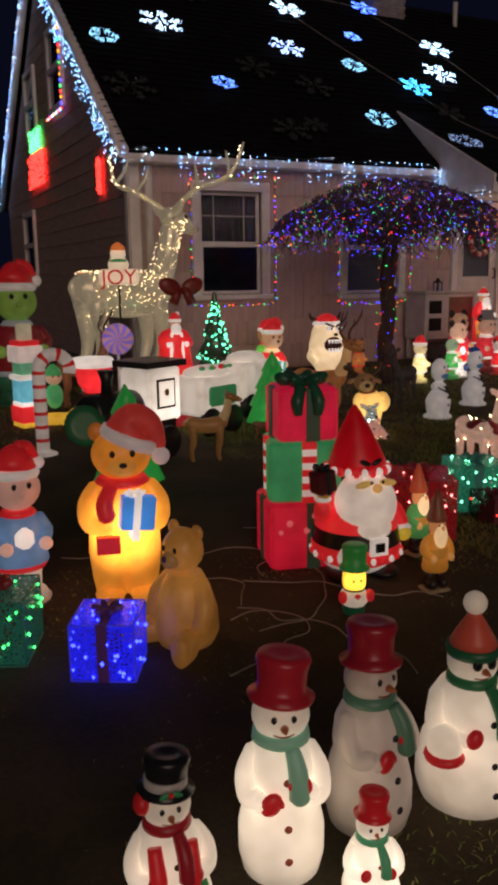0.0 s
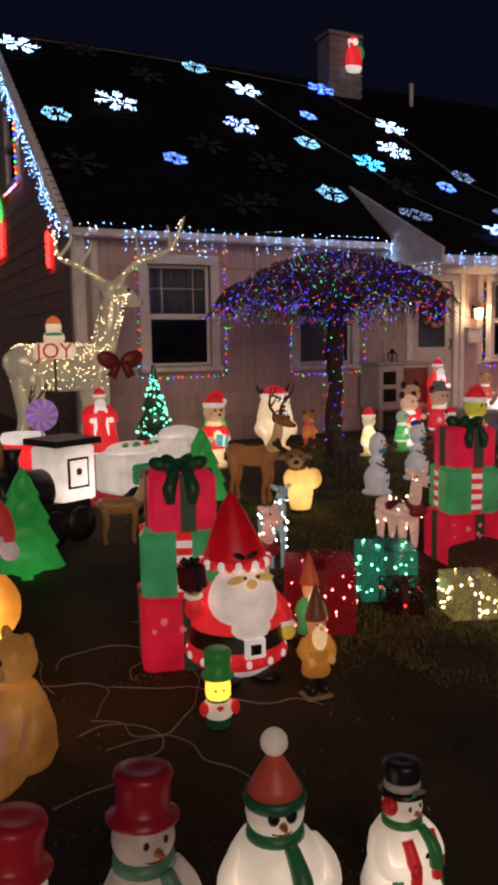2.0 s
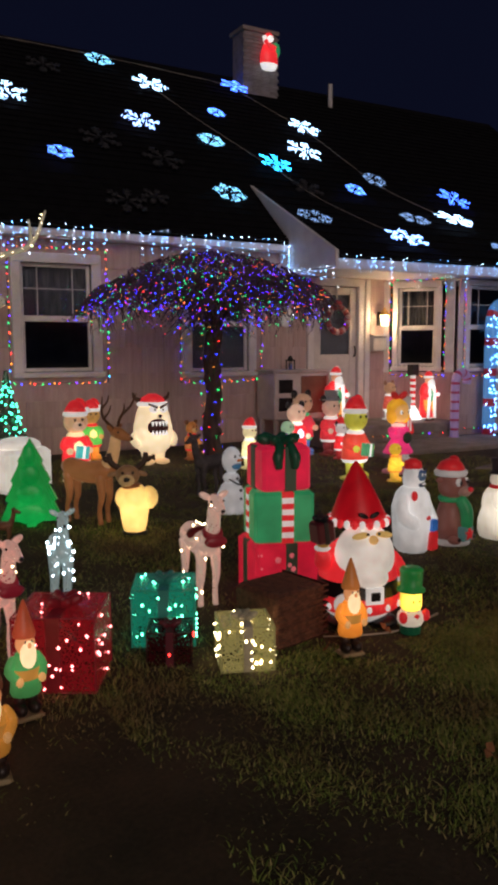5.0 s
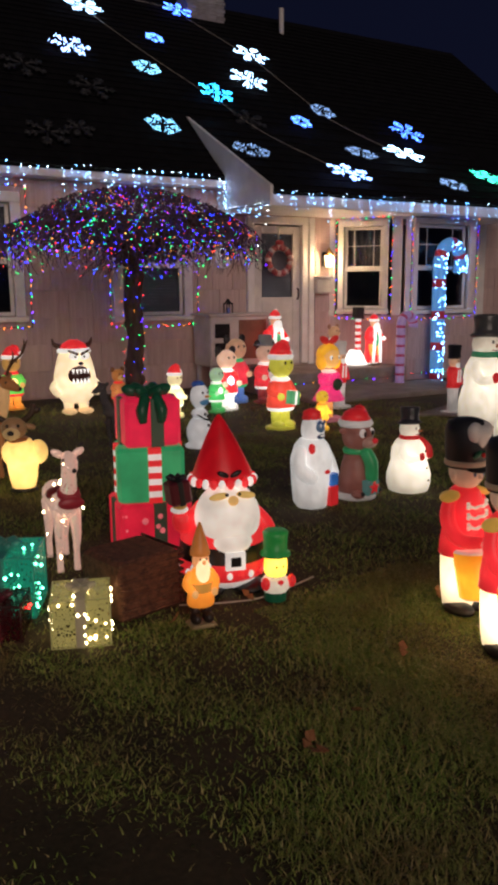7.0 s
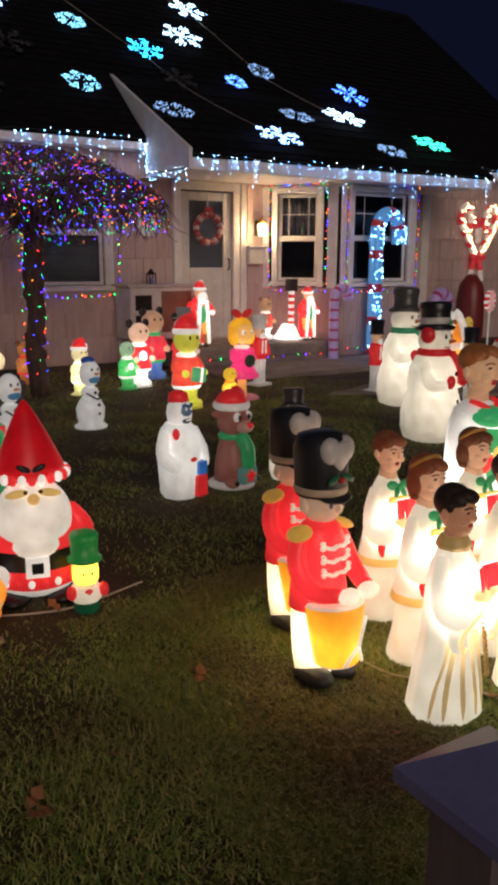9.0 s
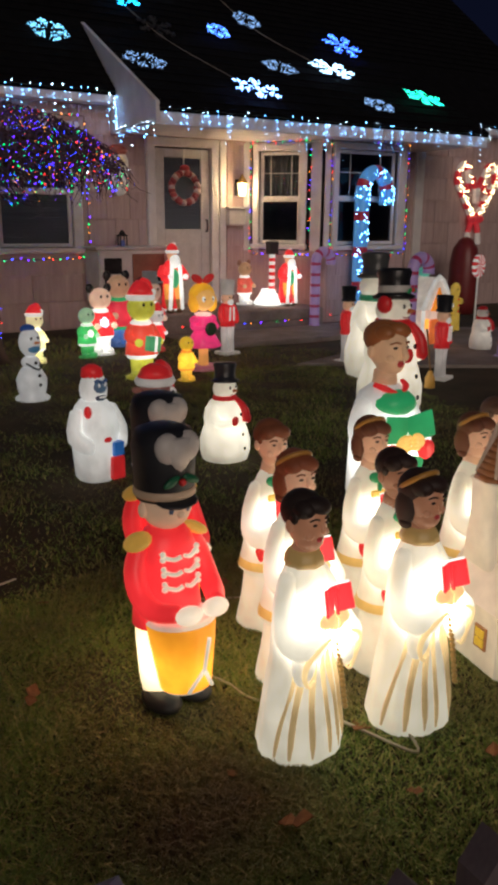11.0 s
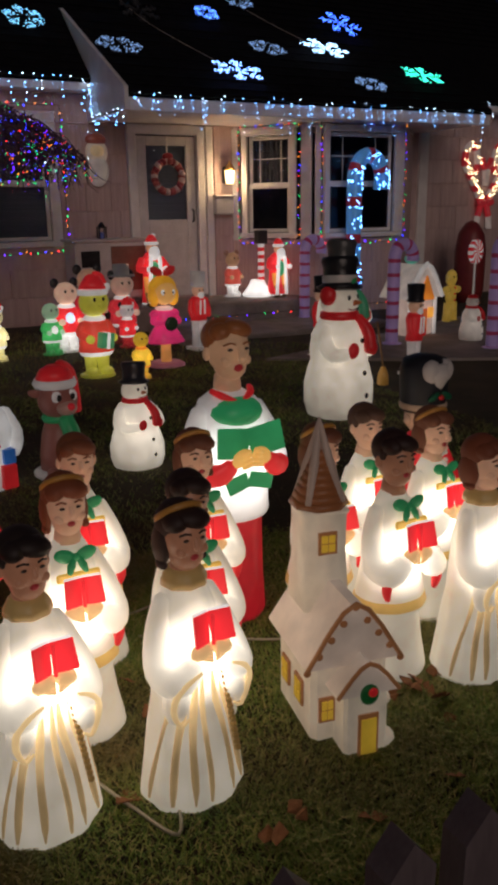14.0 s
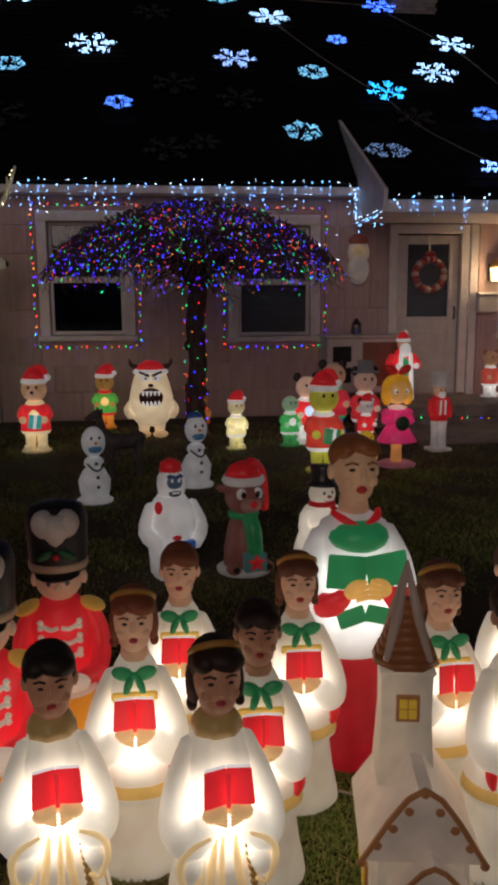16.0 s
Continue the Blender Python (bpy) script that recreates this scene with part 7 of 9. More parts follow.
def bow_girl(x, y, h, rz):
    s = Shape()
    P = lambda c, k=0.42: plastic(c, k, k, 0.45 * h, 0.4 * h)
    pink = P((0.62, 0.03, 0.14))
    s.lathe([(0.19 * h, 0), (0.195 * h, 0.02 * h), (0.15 * h, 0.045 * h)], P((0.45, 0.16, 0.20), 0.2), n=20)
    s.lathe([(0.055 * h, 0.04 * h), (0.05 * h, 0.26 * h)], P((0.78, 0.36, 0.10)), n=14)
    s.lathe([(0.19 * h, 0.24 * h), (0.195 * h, 0.255 * h), (0.13 * h, 0.36 * h), (0.085 * h, 0.43 * h), (0.10 * h, 0.53 * h), (0.05 * h, 0.58 * h)], pink, n=24, fold=0.05, folds=8, sy=0.85)
    for sx in (-1, 1):
        s.ball((sx * 0.105 * h, 0, 0.525 * h), (0.055 * h, 0.05 * h, 0.045 * h), pink)
        s.tube([(sx * 0.115 * h, 0, 0.51 * h), (sx * 0.14 * h, -0.04 * h, 0.45 * h), (sx * 0.06 * h, -0.12 * h, 0.45 * h)], [0.03 * h, 0.03 * h, 0.025 * h], pink, n=8)
        s.ball((sx * 0.105 * h, 0.01 * h, 0.70 * h), (0.055 * h, 0.08 * h, 0.10 * h), P((0.88, 0.40, 0.03)))
        s.ball((sx * 0.05 * h, -0.105 * h, 0.745 * h), (0.026 * h, 0.012 * h, 0.03 * h), P(WHITE), n=10)
        s.ball((sx * 0.048 * h, -0.118 * h, 0.742 * h), 0.010 * h, plastic(BLACK), n=8, rings=5)
        s.ball((sx * 0.07 * h, 0, 0.945 * h), (0.075 * h, 0.03 * h, 0.042 * h), P((0.50, 0.02, 0.02), 0.3), (0, sx * -28, 0))
    s.lathe([(0.035 * h, 0), (0.062 * h, 0.008 * h), (0.072 * h, 0.02 * h), (0.062 * h, 0.034 * h), (0.035 * h, 0.036 * h)], plastic((0.03, 0.06, 0.03), 0.05), (0, -0.135 * h, 0.44 * h), n=16, turn=(90, 0, 0))
    s.lathe([(0.08 * h, 0.565 * h), (0.095 * h, 0.585 * h), (0.06 * h, 0.60 * h)], P((0.75, 0.5, 0.45)), n=16)
    s.ball((0, -0.01 * h, 0.74 * h), (0.125 * h, 0.115 * h, 0.125 * h), P((0.80, 0.42, 0.12)), n=20, rings=12)
    s.ball((0, 0.025 * h, 0.78 * h), (0.145 * h, 0.12 * h, 0.125 * h), P((0.90, 0.44, 0.03)), n=20, rings=12)
    s.thing("cartoon_figurine", on_lawn(x, y, rz), "lit plastic girl figure, orange hair, pink dress, wreath", "figurine")


# figures along the house, plain rounded shapes
toy(4.64, 8.92, 0.92, 0, (0.62, 0.36, 0.20), RED, (0.85, 0.66, 0.36), 0.9, "santa", None, (0.85, 0.66, 0.36), (0.85, 0.62, 0.3), "lit plastic bear figure, red shirt, santa hat, teal gift", hold=(0.05, 0.35, 0.33), muzzle=(0.7, 0.45, 0.3))
toy(5.28, 10.35, 0.80, 0, (0.42, 0.22, 0.06), (0.08, 0.34, 0.05), (0.75, 0.28, 0.04), 1.0, "santa", None, RED, (0.90, 0.55, 0.18), "lit plastic elf figure in green and orange")
jaw_creature(5.86, 9.65, 0.91, 0)
toy(6.77, 8.77, 0.63, 16, (0.85, 0.72, 0.40), (0.85, 0.75, 0.35), (0.75, 0.68, 0.30), 1.1, "santa", None, WHITE, (0.95, 0.85, 0.45), "lit pale yellow plastic chick with santa hat")
toy(6.45, 9.75, 0.58, 10, (0.48, 0.18, 0.05), (0.40, 0.13, 0.04), (0.35, 0.12, 0.04), 0.5, None, (0.20, 0.08, 0.03), RED, None, "orange-brown plastic dog figure with a striped scarf", muzzle=(0.6, 0.35, 0.15))


def carrot_snowman(x, y, h, rz, hat):
    s = Shape()
    w = plastic((0.72, 0.74, 0.76), 0.22)
    s.lathe([(r * h, q * h) for r, q in [(0.22, 0), (0.23, 0.03), (0.17, 0.07), (0.19, 0.16), (0.20, 0.28), (0.14, 0.40), (0.10, 0.44)]], w, n=22)
    s.ball((0, 0, 0.50 * h), (0.125 * h, 0.12 * h, 0.09 * h), w)
    s.ball((0, -0.01 * h, 0.76 * h), (0.15 * h, 0.13 * h, 0.19 * h), w, n=18, rings=12)
    s.ball((0, -0.105 * h, 0.68 * h), (0.09 * h, 0.05 * h, 0.05 * h), plastic((0.08, 0.25, 0.45), 0.15))
    s.lathe([(0.022 * h, 0), (0.006 * h, 0.11 * h)], plastic(ORANGE, 0.1), (0, -0.13 * h, 0.76 * h), n=10, turn=(80, 0, 0))
    eyes(s, -0.125 * h, 0.82 * h, 0.05 * h, 0.018 * h)
    for q in (0.34, 0.22, 0.50):
        s.ball((0, -0.19 * h if q < 0.4 else -0.12 * h, q * h), 0.022 * h, plastic(BLACK))
    for sx in (-1, 1):
        s.tube([(sx * 0.10 * h, -0.05 * h, 0.50 * h), (sx * 0.05 * h, -0.16 * h, 0.44 * h), (0, -0.18 * h, 0.42 * h)], 0.012 * h, plastic(BLACK), n=6)
    if hat:
        s.ball((0, 0.02 * h, 0.93 * h), (0.10 * h, 0.10 * h, 0.06 * h), plastic((0.03, 0.10, 0.40), 0.1))
    else:
        for sx in (-1, 0, 1):
            s.tube([(0, 0, 0.93 * h), (sx * 0.03 * h, 0, 1.0 * h)], 0.006 * h, plastic(BLACK), n=5)
    s.thing("snowman_figurine", on_lawn(x, y, rz), "small white plastic snowman with a carrot nose", "figurine", "carrot-nosed snowmen")


carrot_snowman(5.42, 6.70, 0.645, 18, False)
carrot_snowman(6.26, 7.13, 0.655, 18, True)
# snow monster and young reindeer
s = Shape()
w = plastic((0.72, 0.72, 0.70), 0.25, 0.3, 0.3, 0.4)
s.lathe([(0.13, 0), (0.16, 0.03), (0.175, 0.18), (0.185, 0.32), (0.15, 0.42), (0.10, 0.47)], w, n=24, fold=0.03, folds=7)
s.ball((0, -0.01, 0.53), (0.11, 0.10, 0.11), w)
s.ball((0, -0.09, 0.55), (0.06, 0.03, 0.04), plastic((0.12, 0.22, 0.36), 0.1))
s.ball((0, -0.095, 0.49), (0.05, 0.02, 0.018), plastic((0.03, 0.06, 0.15)))
eyes(s, -0.115, 0.565, 0.025, 0.010, plastic(WHITE, 0.3))
s.lathe([(0.085, 0.60), (0.075, 0.65), (0.03, 0.67)], plastic(RED, 0.2), n=16)
for sx in (-1, 1):
    s.tube([(sx * 0.15, 0, 0.40), (sx * 0.21, -0.04, 0.28), (sx * 0.14, -0.14, 0.22)], [0.055, 0.06, 0.045], w, n=10)
s.box((0.06, -0.17, 0.09), (0.11, 0.08, 0.13), plastic(RED, 0.3))
s.box((0.07, -0.175, 0.20), (0.09, 0.06, 0.08), plastic((0.03, 0.15, 0.5), 0.3))
s.tube([(0.06 * math.cos(radians(200 + 28 * k)), -0.165 + 0.01 * abs(k - 2.5), 0.385 + 0.055 * math.sin(radians(200 + 28 * k))) for k in range(6)], 0.009, plastic(RED, 0.3), n=6)
s.ball((-0.02, -0.185, 0.262), (0.036, 0.012, 0.015), plastic(RED, 0.3))
s.ball((-0.13, -0.10, 0.42), (0.03, 0.03, 0.036), plastic(RED, 0.3))
s.box((0, -0.116, 0.496), (0.055, 0.006, 0.010), plastic(WHITE, 0.3))
for sx in (-1, 1):
    s.tube([(sx * 0.01, -0.118, 0.575), (sx * 0.032, -0.112, 0.592), (sx * 0.055, -0.098, 0.582)], 0.009, plastic((0.05, 0.12, 0.30), 0.1), n=6)
s.thing("snow_monster_figurine", on_lawn(6.01, 4.88, 16) @ Matrix.Diagonal((0.78, 0.85, 1.06, 1)), "white shaggy plastic snow monster with red gift", "figurine")
s = Shape()
b = plastic((0.26, 0.10, 0.08), 0.12)
s.lathe([(0.17, 0), (0.175, 0.025), (0.14, 0.05)], plastic((0.62, 0.60, 0.58), 0.1), n=22)
s.lathe([(0.13, 0.04), (0.125, 0.16), (0.105, 0.28), (0.075, 0.38)], b, n=20)
s.ball((0, -0.02, 0.50), (0.125, 0.12, 0.125), b, n=20, rings=12)
s.ball((0, -0.13, 0.462), (0.066, 0.062, 0.046), plastic((0.42, 0.24, 0.19), 0.12))
s.ball((0, -0.19, 0.482), 0.024, plastic((0.55, 0.02, 0.03), 0.25))
for sx in (-1, 1):
    s.ball((sx * 0.052, -0.112, 0.535), (0.034, 0.022, 0.038), plastic((0.75, 0.72, 0.70), 0.15), n=12)
    s.ball((sx * 0.046, -0.131, 0.532), (0.017, 0.010, 0.022), plastic(BLACK), n=10, rings=6)
s.tube([(0, -0.10, 0.385), (0.01, -0.15, 0.30), (0.02, -0.155, 0.17)], [0.05, 0.055, 0.05], plastic(GREEN, 0.12), n=8)
s.lathe([(0.09, 0.36), (0.10, 0.385), (0.085, 0.41)], plastic(GREEN, 0.12), n=18)
s.box((0.02, -0.14, 0.10), (0.14, 0.07, 0.12), plastic((0.10, 0.26, 0.24), 0.15))
for k in range(5):
    a = radians(90 + 72 * k)
    s.tube([(0.02, -0.184, 0.10), (0.02 + 0.055 * math.cos(a), -0.180, 0.10 + 0.055 * math.sin(a))], [0.022, 0.006], plastic(RED, 0.25), n=6)
for sx in (-1, 1):
    s.ball((sx * 0.11, -0.12, 0.055), (0.045, 0.06, 0.035), b)
    s.ball((sx * 0.11, -0.165, 0.06), (0.026, 0.016, 0.022), plastic(BLACK), n=8, rings=5)
s.lathe([(0.125, 0.58), (0.138, 0.605), (0.125, 0.635)], plastic((0.70, 0.68, 0.66), 0.15), n=20)
s.lathe([(0.12, 0.63), (0.09, 0.69), (0.04, 0.72)], plastic(RED, 0.2), n=20)
s.tube([(0.04, 0, 0.70), (0.11, 0.02, 0.66), (0.14, 0.02, 0.52), (0.14, 0.0, 0.40)], [0.05, 0.04, 0.035, 0.03], plastic(RED, 0.2), n=8)
for sx in (-1, 1):
    s.ball((sx * 0.13, 0.02, 0.55), (0.05, 0.02, 0.025), b, (0, sx * -20, 0))
s.thing("young_reindeer_figurine", on_lawn(6.44, 4.93, 14) @ Matrix.Diagonal((0.95, 0.95, 0.93, 1)), "brown plastic young reindeer with santa hat and green scarf", "figurine")
# the cluster before the porch
toy(7.37, 8.85, 0.64, 14, (0.35, 0.55, 0.35), (0.05, 0.40, 0.10), (0.06, 0.35, 0.10), 0.8, None, None, WHITE, WHITE, "small lit green and white elf figure")
toy(7.58, 8.98, 0.87, 6, (0.72, 0.45, 0.32), RED, WHITE, 1.1, None, BLACK, WHITE, (0.55, 0.7, 0.9), "lit plastic cartoon figure in red and white")
toy(7.98, 9.45, 0.98, 6, (0.55, 0.32, 0.20), (0.55, 0.03, 0.05), (0.10, 0.20, 0.5), 0.6, None, BLACK, GREEN, None, "tall plastic cartoon figure in a red coat")
toy(7.47, 7.56, 0.96, 8, (0.55, 0.52, 0.06), (0.55, 0.05, 0.03), (0.50, 0.48, 0.06), 0.8, "santa", None, WHITE, None, "yellow-green plastic cartoon figure in a santa suit", hold=(0.05, 0.22, 0.10))
toy(8.30, 9.22, 0.91, 4, (0.62, 0.40, 0.30), (0.55, 0.03, 0.04), (0.20, 0.03, 0.03), 0.6, GREY, BLACK, WHITE, None, "plastic cartoon figure with grey hat and red coat")
toy(8.23, 8.89, 0.56, 16, (0.66, 0.60, 0.58), RED, (0.4, 0.03, 0.03), 0.8, "santa", BLACK, WHITE, None, "small plastic cartoon figure in a red suit")
bow_girl(8.22, 7.70, 0.98, 4)
toy(7.80, 7.25, 0.50, 10, (0.85, 0.52, 0.04), (0.80, 0.48, 0.04), (0.70, 0.42, 0.05), 0.9, None, None, ORANGE, None, "small yellow plastic bird figure")
nutcracker(8.88, 8.37, 0.85, 12, (0.66, 0.62, 0.58), 0.6)
nutcracker(9.80, 7.32, 0.84, 16, BLACK, 0.5)
nutcracker(10.10, 6.18, 0.84, 24, BLACK, 0.4)
santa(9.02, 10.12, 0.40, 0.90, 10, 1.0, "lit plastic santa with striped scarf on the porch", 0.8)
santa(10.90, 10.18, 0.40, 0.80, 12, 1.25, "brightly lit plastic santa in a long red coat on the porch", 0.95)
toy(10.32, 10.45, 0.70, 10, (0.40, 0.22, 0.12), (0.40, 0.06, 0.04), WHITE, 0.9, None, (0.3, 0.15, 0.1), WHITE, None, "plastic bear figure beside a striped pole on the porch", z=0.42)
s = Shape()
s.lathe([(0.20, 0), (0.22, 0.02), (0.17, 0.08), (0.12, 0.16), (0.09, 0.22)], plastic(WHITE, 0.9, 1.0, 0.05, 0.3), n=22)
pts = [(0.06, 0, 0.16 + 0.05 * k) for k in range(12)]
s.tube(pts, 0.045, [plastic(RED, 0.4) if k % 2 else plastic(WHITE, 0.5) for k in range(11)], n=10)
s.box((0.06, 0, 0.80), (0.14, 0.14, 0.18), plastic((0.03, 0.03, 0.03)))
s.thing("striped_lamp_post", pose(10.66, 10.35, 0.42), "lit toy lamp post with striped pole in white snow", "toy lamp")
# canes, gingerbread and wall hangings
for cx, cy, ch, l in ((11.05, 9.72, 1.06, 0.5), (10.85, 7.50, 1.10, 0.35), (11.63, 6.75, 1.17, 0.35), (12.45, 7.2, 1.15, 0.35)):
    candy_cane(cx, cy, ch, 10, l, 0.07, 0.15, (0.42, 0.30, 0.60), (0.35, 0.03, 0.10), label="striped candy cane glowing dim violet")


def big_cane(x, y):
    top = empty("light_up_cane", pose(x, y, ground_z(x, y), 0, 0, 4), "tall blue-lit tinsel candy cane with red stripes", "candy cane")
    pts = [(0, 0, 0.0 + 1.85 * i / 15) for i in range(16)]
    for i in range(1, 13):
        t = math.pi * 1.1 * i / 12
        pts.append((0.24 * (1 - math.cos(t)), 0, 1.85 + 0.30 * math.sin(t)))
    pts += [(0.47, 0, 1.70)]
    s = Shape()
    body, red = tinsel("blue_tinsel", (0.10, 0.30, 0.62), 1.1, 45, 0.35), plastic((0.40, 0.03, 0.06), 0.12)
    s.tube(pts, 0.105, [red if i % 4 == 0 else body for i in range(len(pts) - 1)], n=14)
    s.part("tinsel_body", top)
    v = []
    for k in range(150):
        i = random.randrange(len(pts) - 1)
        p = Vector(pts[i]).lerp(Vector(pts[i + 1]), random.random())
        a = random.uniform(3.2, 6.2)
        v.append((p.x + 0.11 * math.cos(a), p.y + 0.11 * math.sin(a), p.z + random.uniform(-0.03, 0.03)))
    bulbs("bulbs", v, 0.011, LED_ICE, top)


big_cane(11.90, 9.82)


def ginger_house(x, y, rz):
    s = Shape()
    P = lambda c, k=0.3: plastic(c, k, k, 0.3, 0.5)
    s.box((0, 0, 0.25), (0.44, 0.36, 0.50), P((0.66, 0.50, 0.42)), edge=0.03)
    s.prism([(-0.30, 0.46), (0.30, 0.46), (0.04, 0.84), (-0.04, 0.84)], 0.46, P((0.70, 0.62, 0.55)))
    s.tube([(-0.29, -0.235, 0.47), (0, -0.235, 0.85), (0.29, -0.235, 0.47)], 0.03, P(WHITE), n=8)
    s.prism([(-0.14, 0.44), (0.14, 0.44), (0, 0.72)], 0.02, P(ORANGE, 0.4), Matrix.Translation((0, -0.245, 0)))
    s.box((0, -0.19, 0.17), (0.15, 0.03, 0.32), P((0.55, 0.12, 0.03), 0.4))
    for sx in (-1, 1):
        s.box((sx * 0.15, -0.188, 0.28), (0.09, 0.02, 0.12), P((0.9, 0.4, 0.06), 0.5))
        s.tube([(sx * 0.22, -0.19, 0.0), (sx * 0.22, -0.19, 0.46)], 0.022, P(WHITE), n=8)
    s.ball((0.0, 0.0, 0.90), (0.09, 0.09, 0.06), P((0.10, 0.45, 0.35)))
    s.thing("gingerbread_house", on_lawn(x, y, rz), "lit plastic gingerbread house with white icing", "toy house")


ginger_house(11.45, 7.95, 10)
s = Shape()
P = plastic((0.55, 0.36, 0.06), 0.35)
s.ball((0, 0, 0.58), (0.11, 0.06, 0.11), P)
s.ball((0, 0, 0.36), (0.11, 0.06, 0.15), P)
for sx in (-1, 1):
    s.tube([(sx * 0.08, 0, 0.44), (sx * 0.20, 0, 0.42)], [0.05, 0.045], P, n=10)
    s.tube([(sx * 0.05, 0, 0.26), (sx * 0.09, 0, 0.02)], [0.06, 0.055], P, n=10)
    s.ball((sx * 0.04, -0.055, 0.60), 0.012, plastic(BLACK), n=8, rings=5)
for q in (0.30, 0.38, 0.46):
    s.ball((0, -0.06, q), 0.014, plastic(RED, 0.2), n=8, rings=5)
s.thing("gingerbread_figure", on_lawn(12.55, 8.5, 22), "yellow-brown plastic gingerbread man", "figurine")
snowman(11.79, 7.26, 0.61, 20, "beret", RED, 0.35, hatcol=RED, label="plastic snowman with a striped scarf")
lollipop(12.75, 8.30, 0.92, 0.15, 20, RED, WHITE, 0.6, "red and white swirl plastic lollipop")
s = Shape()
s.lathe([(0.20, 0), (0.24, 0.2), (0.24, 0.8), (0.20, 1.05), (0.10, 1.2), (0.02, 1.24)], plastic((0.22, 0.03, 0.03)), n=22)
s.thing("red_sack_figure", on_lawn(14.3, 10.1), "dark red unlit bundled figure beside the wall", "figurine")


def cane_hanging():
    top = empty("cane_heart_hanging", pose(15.28, 10.93, 1.22), "lit heart of red and white canes on the wall", "wall decoration")
    A, B = plastic((0.55, 0.45, 0.40), 0.30), plastic((0.50, 0.03, 0.04), 0.35)
    for sx in (-1, 1):
        pts = []
        for i in range(22):
            t = i / 21
            if t < 0.6:
                u = t / 0.6
                pts.append((sx * (0.06 + 0.40 * u * u ** 0.2), 0, 0.0 + 0.42 + 0.62 * u if u > 0 else 0.42))
            else:
                a = math.pi * 1.15 * (t - 0.6) / 0.4
                pts.append((sx * (0.46 - 0.14 * (1 - math.cos(a))), 0, 1.04 + 0.30 * math.sin(a)))
        s = Shape()
        s.tube(pts, 0.055, [B if i % 4 < 2 else A for i in range(21)], n=10)
        s.part("cane", top)
        s = Shape()
        s.tube([(sx * 0.05, -0.01, 0.42), (sx * 0.12, -0.01, 0.2), (sx * 0.14, -0.01, 0.0)], 0.05, [B, A], n=10)
        s.part("cane_tail", top)
        s = Shape()
        s.tube([(0, -0.02, 0.45 + 0.25), (sx * 0.03, -0.02, 0.95), (sx * 0.11, -0.02, 1.12)], 0.05, [A, B], n=10)
        s.part("inner_cane", top)
        bulbs("bulbs", [(p[0] + random.uniform(-0.05, 0.05), -0.06, p[2] + random.uniform(-0.04, 0.04)) for p in pts for _ in (0, 1, 2)], 0.011, LED_WARM, top)
    s = Shape()
    for sx in (-1, 1):
        s.ball((sx * 0.09, -0.06, 0.43), (0.10, 0.04, 0.06), B)
    s.part("bow", top, "red bow")


cane_hanging()


def wall_santa():
    s = Shape()
    s.ball((0, 0, 0.30), (0.15, 0.05, 0.17), plastic((0.62, 0.52, 0.42), 0.18))
    s.ball((0, -0.01, 0.08), (0.15, 0.05, 0.20), plastic((0.62, 0.58, 0.54), 0.12))
    s.ball((0, -0.03, 0.32), (0.10, 0.04, 0.08), plastic((0.66, 0.50, 0.28), 0.25))
    s.ball((0, 0.0, 0.46), (0.14, 0.05, 0.08), plastic((0.35, 0.10, 0.08), 0.08))
    s.thing("santa_face_hanging", pose(8.63, 10.93, 2.02), "pale plastic santa face hung on the wall", "wall decoration")


wall_santa()
s = Shape()
s.ball((0, 0, 0.62), (0.10, 0.08, 0.10), plastic(RED, 0.9))
s.ball((0, -0.06, 0.58), (0.07, 0.05, 0.07), plastic(WHITE, 0.9))
s.lathe([(0.15, 0.0), (0.20, 0.10), (0.19, 0.30), (0.13, 0.48)], [plastic(WHITE, 0.8), plastic(RED, 0.9), plastic(RED, 0.9)], n=18, sy=0.6)
s.ball((0.17, 0.02, 0.40), (0.10, 0.08, 0.16), plastic(GREEN, 0.5))
s.tube([(0.12, -0.03, 0.44), (0.0, -0.12, 0.36), (-0.12, -0.08, 0.52)], 0.045, plastic(RED, 0.9), n=8)
s.tube([(-0.10, -0.05, 0.48), (-0.14, -0.05, 0.62)], 0.04, plastic(WHITE, 0.9), n=8)
s.thing("chimney_santa_figurine", pose(10.76, 15.05, 7.25), "small lit plastic santa climbing on the chimney", "figurine")


# porch things
def air_conditioner():
    top = empty("window_air_conditioner", pose(8.60, 10.66, 0.06), "white cabinet air conditioner against the wall", "air conditioner")
    s = Shape()
    s.box((0, 0.0, 0.80), (0.98, 0.54, 0.72), METAL, edge=0.02)
    s.part("cabinet", top)
    s = Shape()
    s.box((0.0, 0, 1.175), (1.06, 0.60, 0.03), METAL, edge=0.008)
    s.part("lid", top)
    for z in (0.68, 0.95):
        s = Shape()
        s.box((-0.30, -0.275, z), (0.24, 0.012, 0.20), DARKM)
        s.part("vent", top, "dark square vent")
    s = Shape()
    s.box((0.20, -0.276, 0.82), (0.46, 0.014, 0.56), surface("brown_panel", (0.16, 0.07, 0.05), (0.25, 0.12, 0.08), 4, 0.6, 0.1, 40))
    s.part("front_panel", top, "reddish brown panel")
    for x in (-0.44, 0.44):
        for y in (-0.22, 0.2):
            s = Shape()
            s.box((x, y, 0.29), (0.06, 0.06, 0.32), METAL)
            s.part("leg", top)


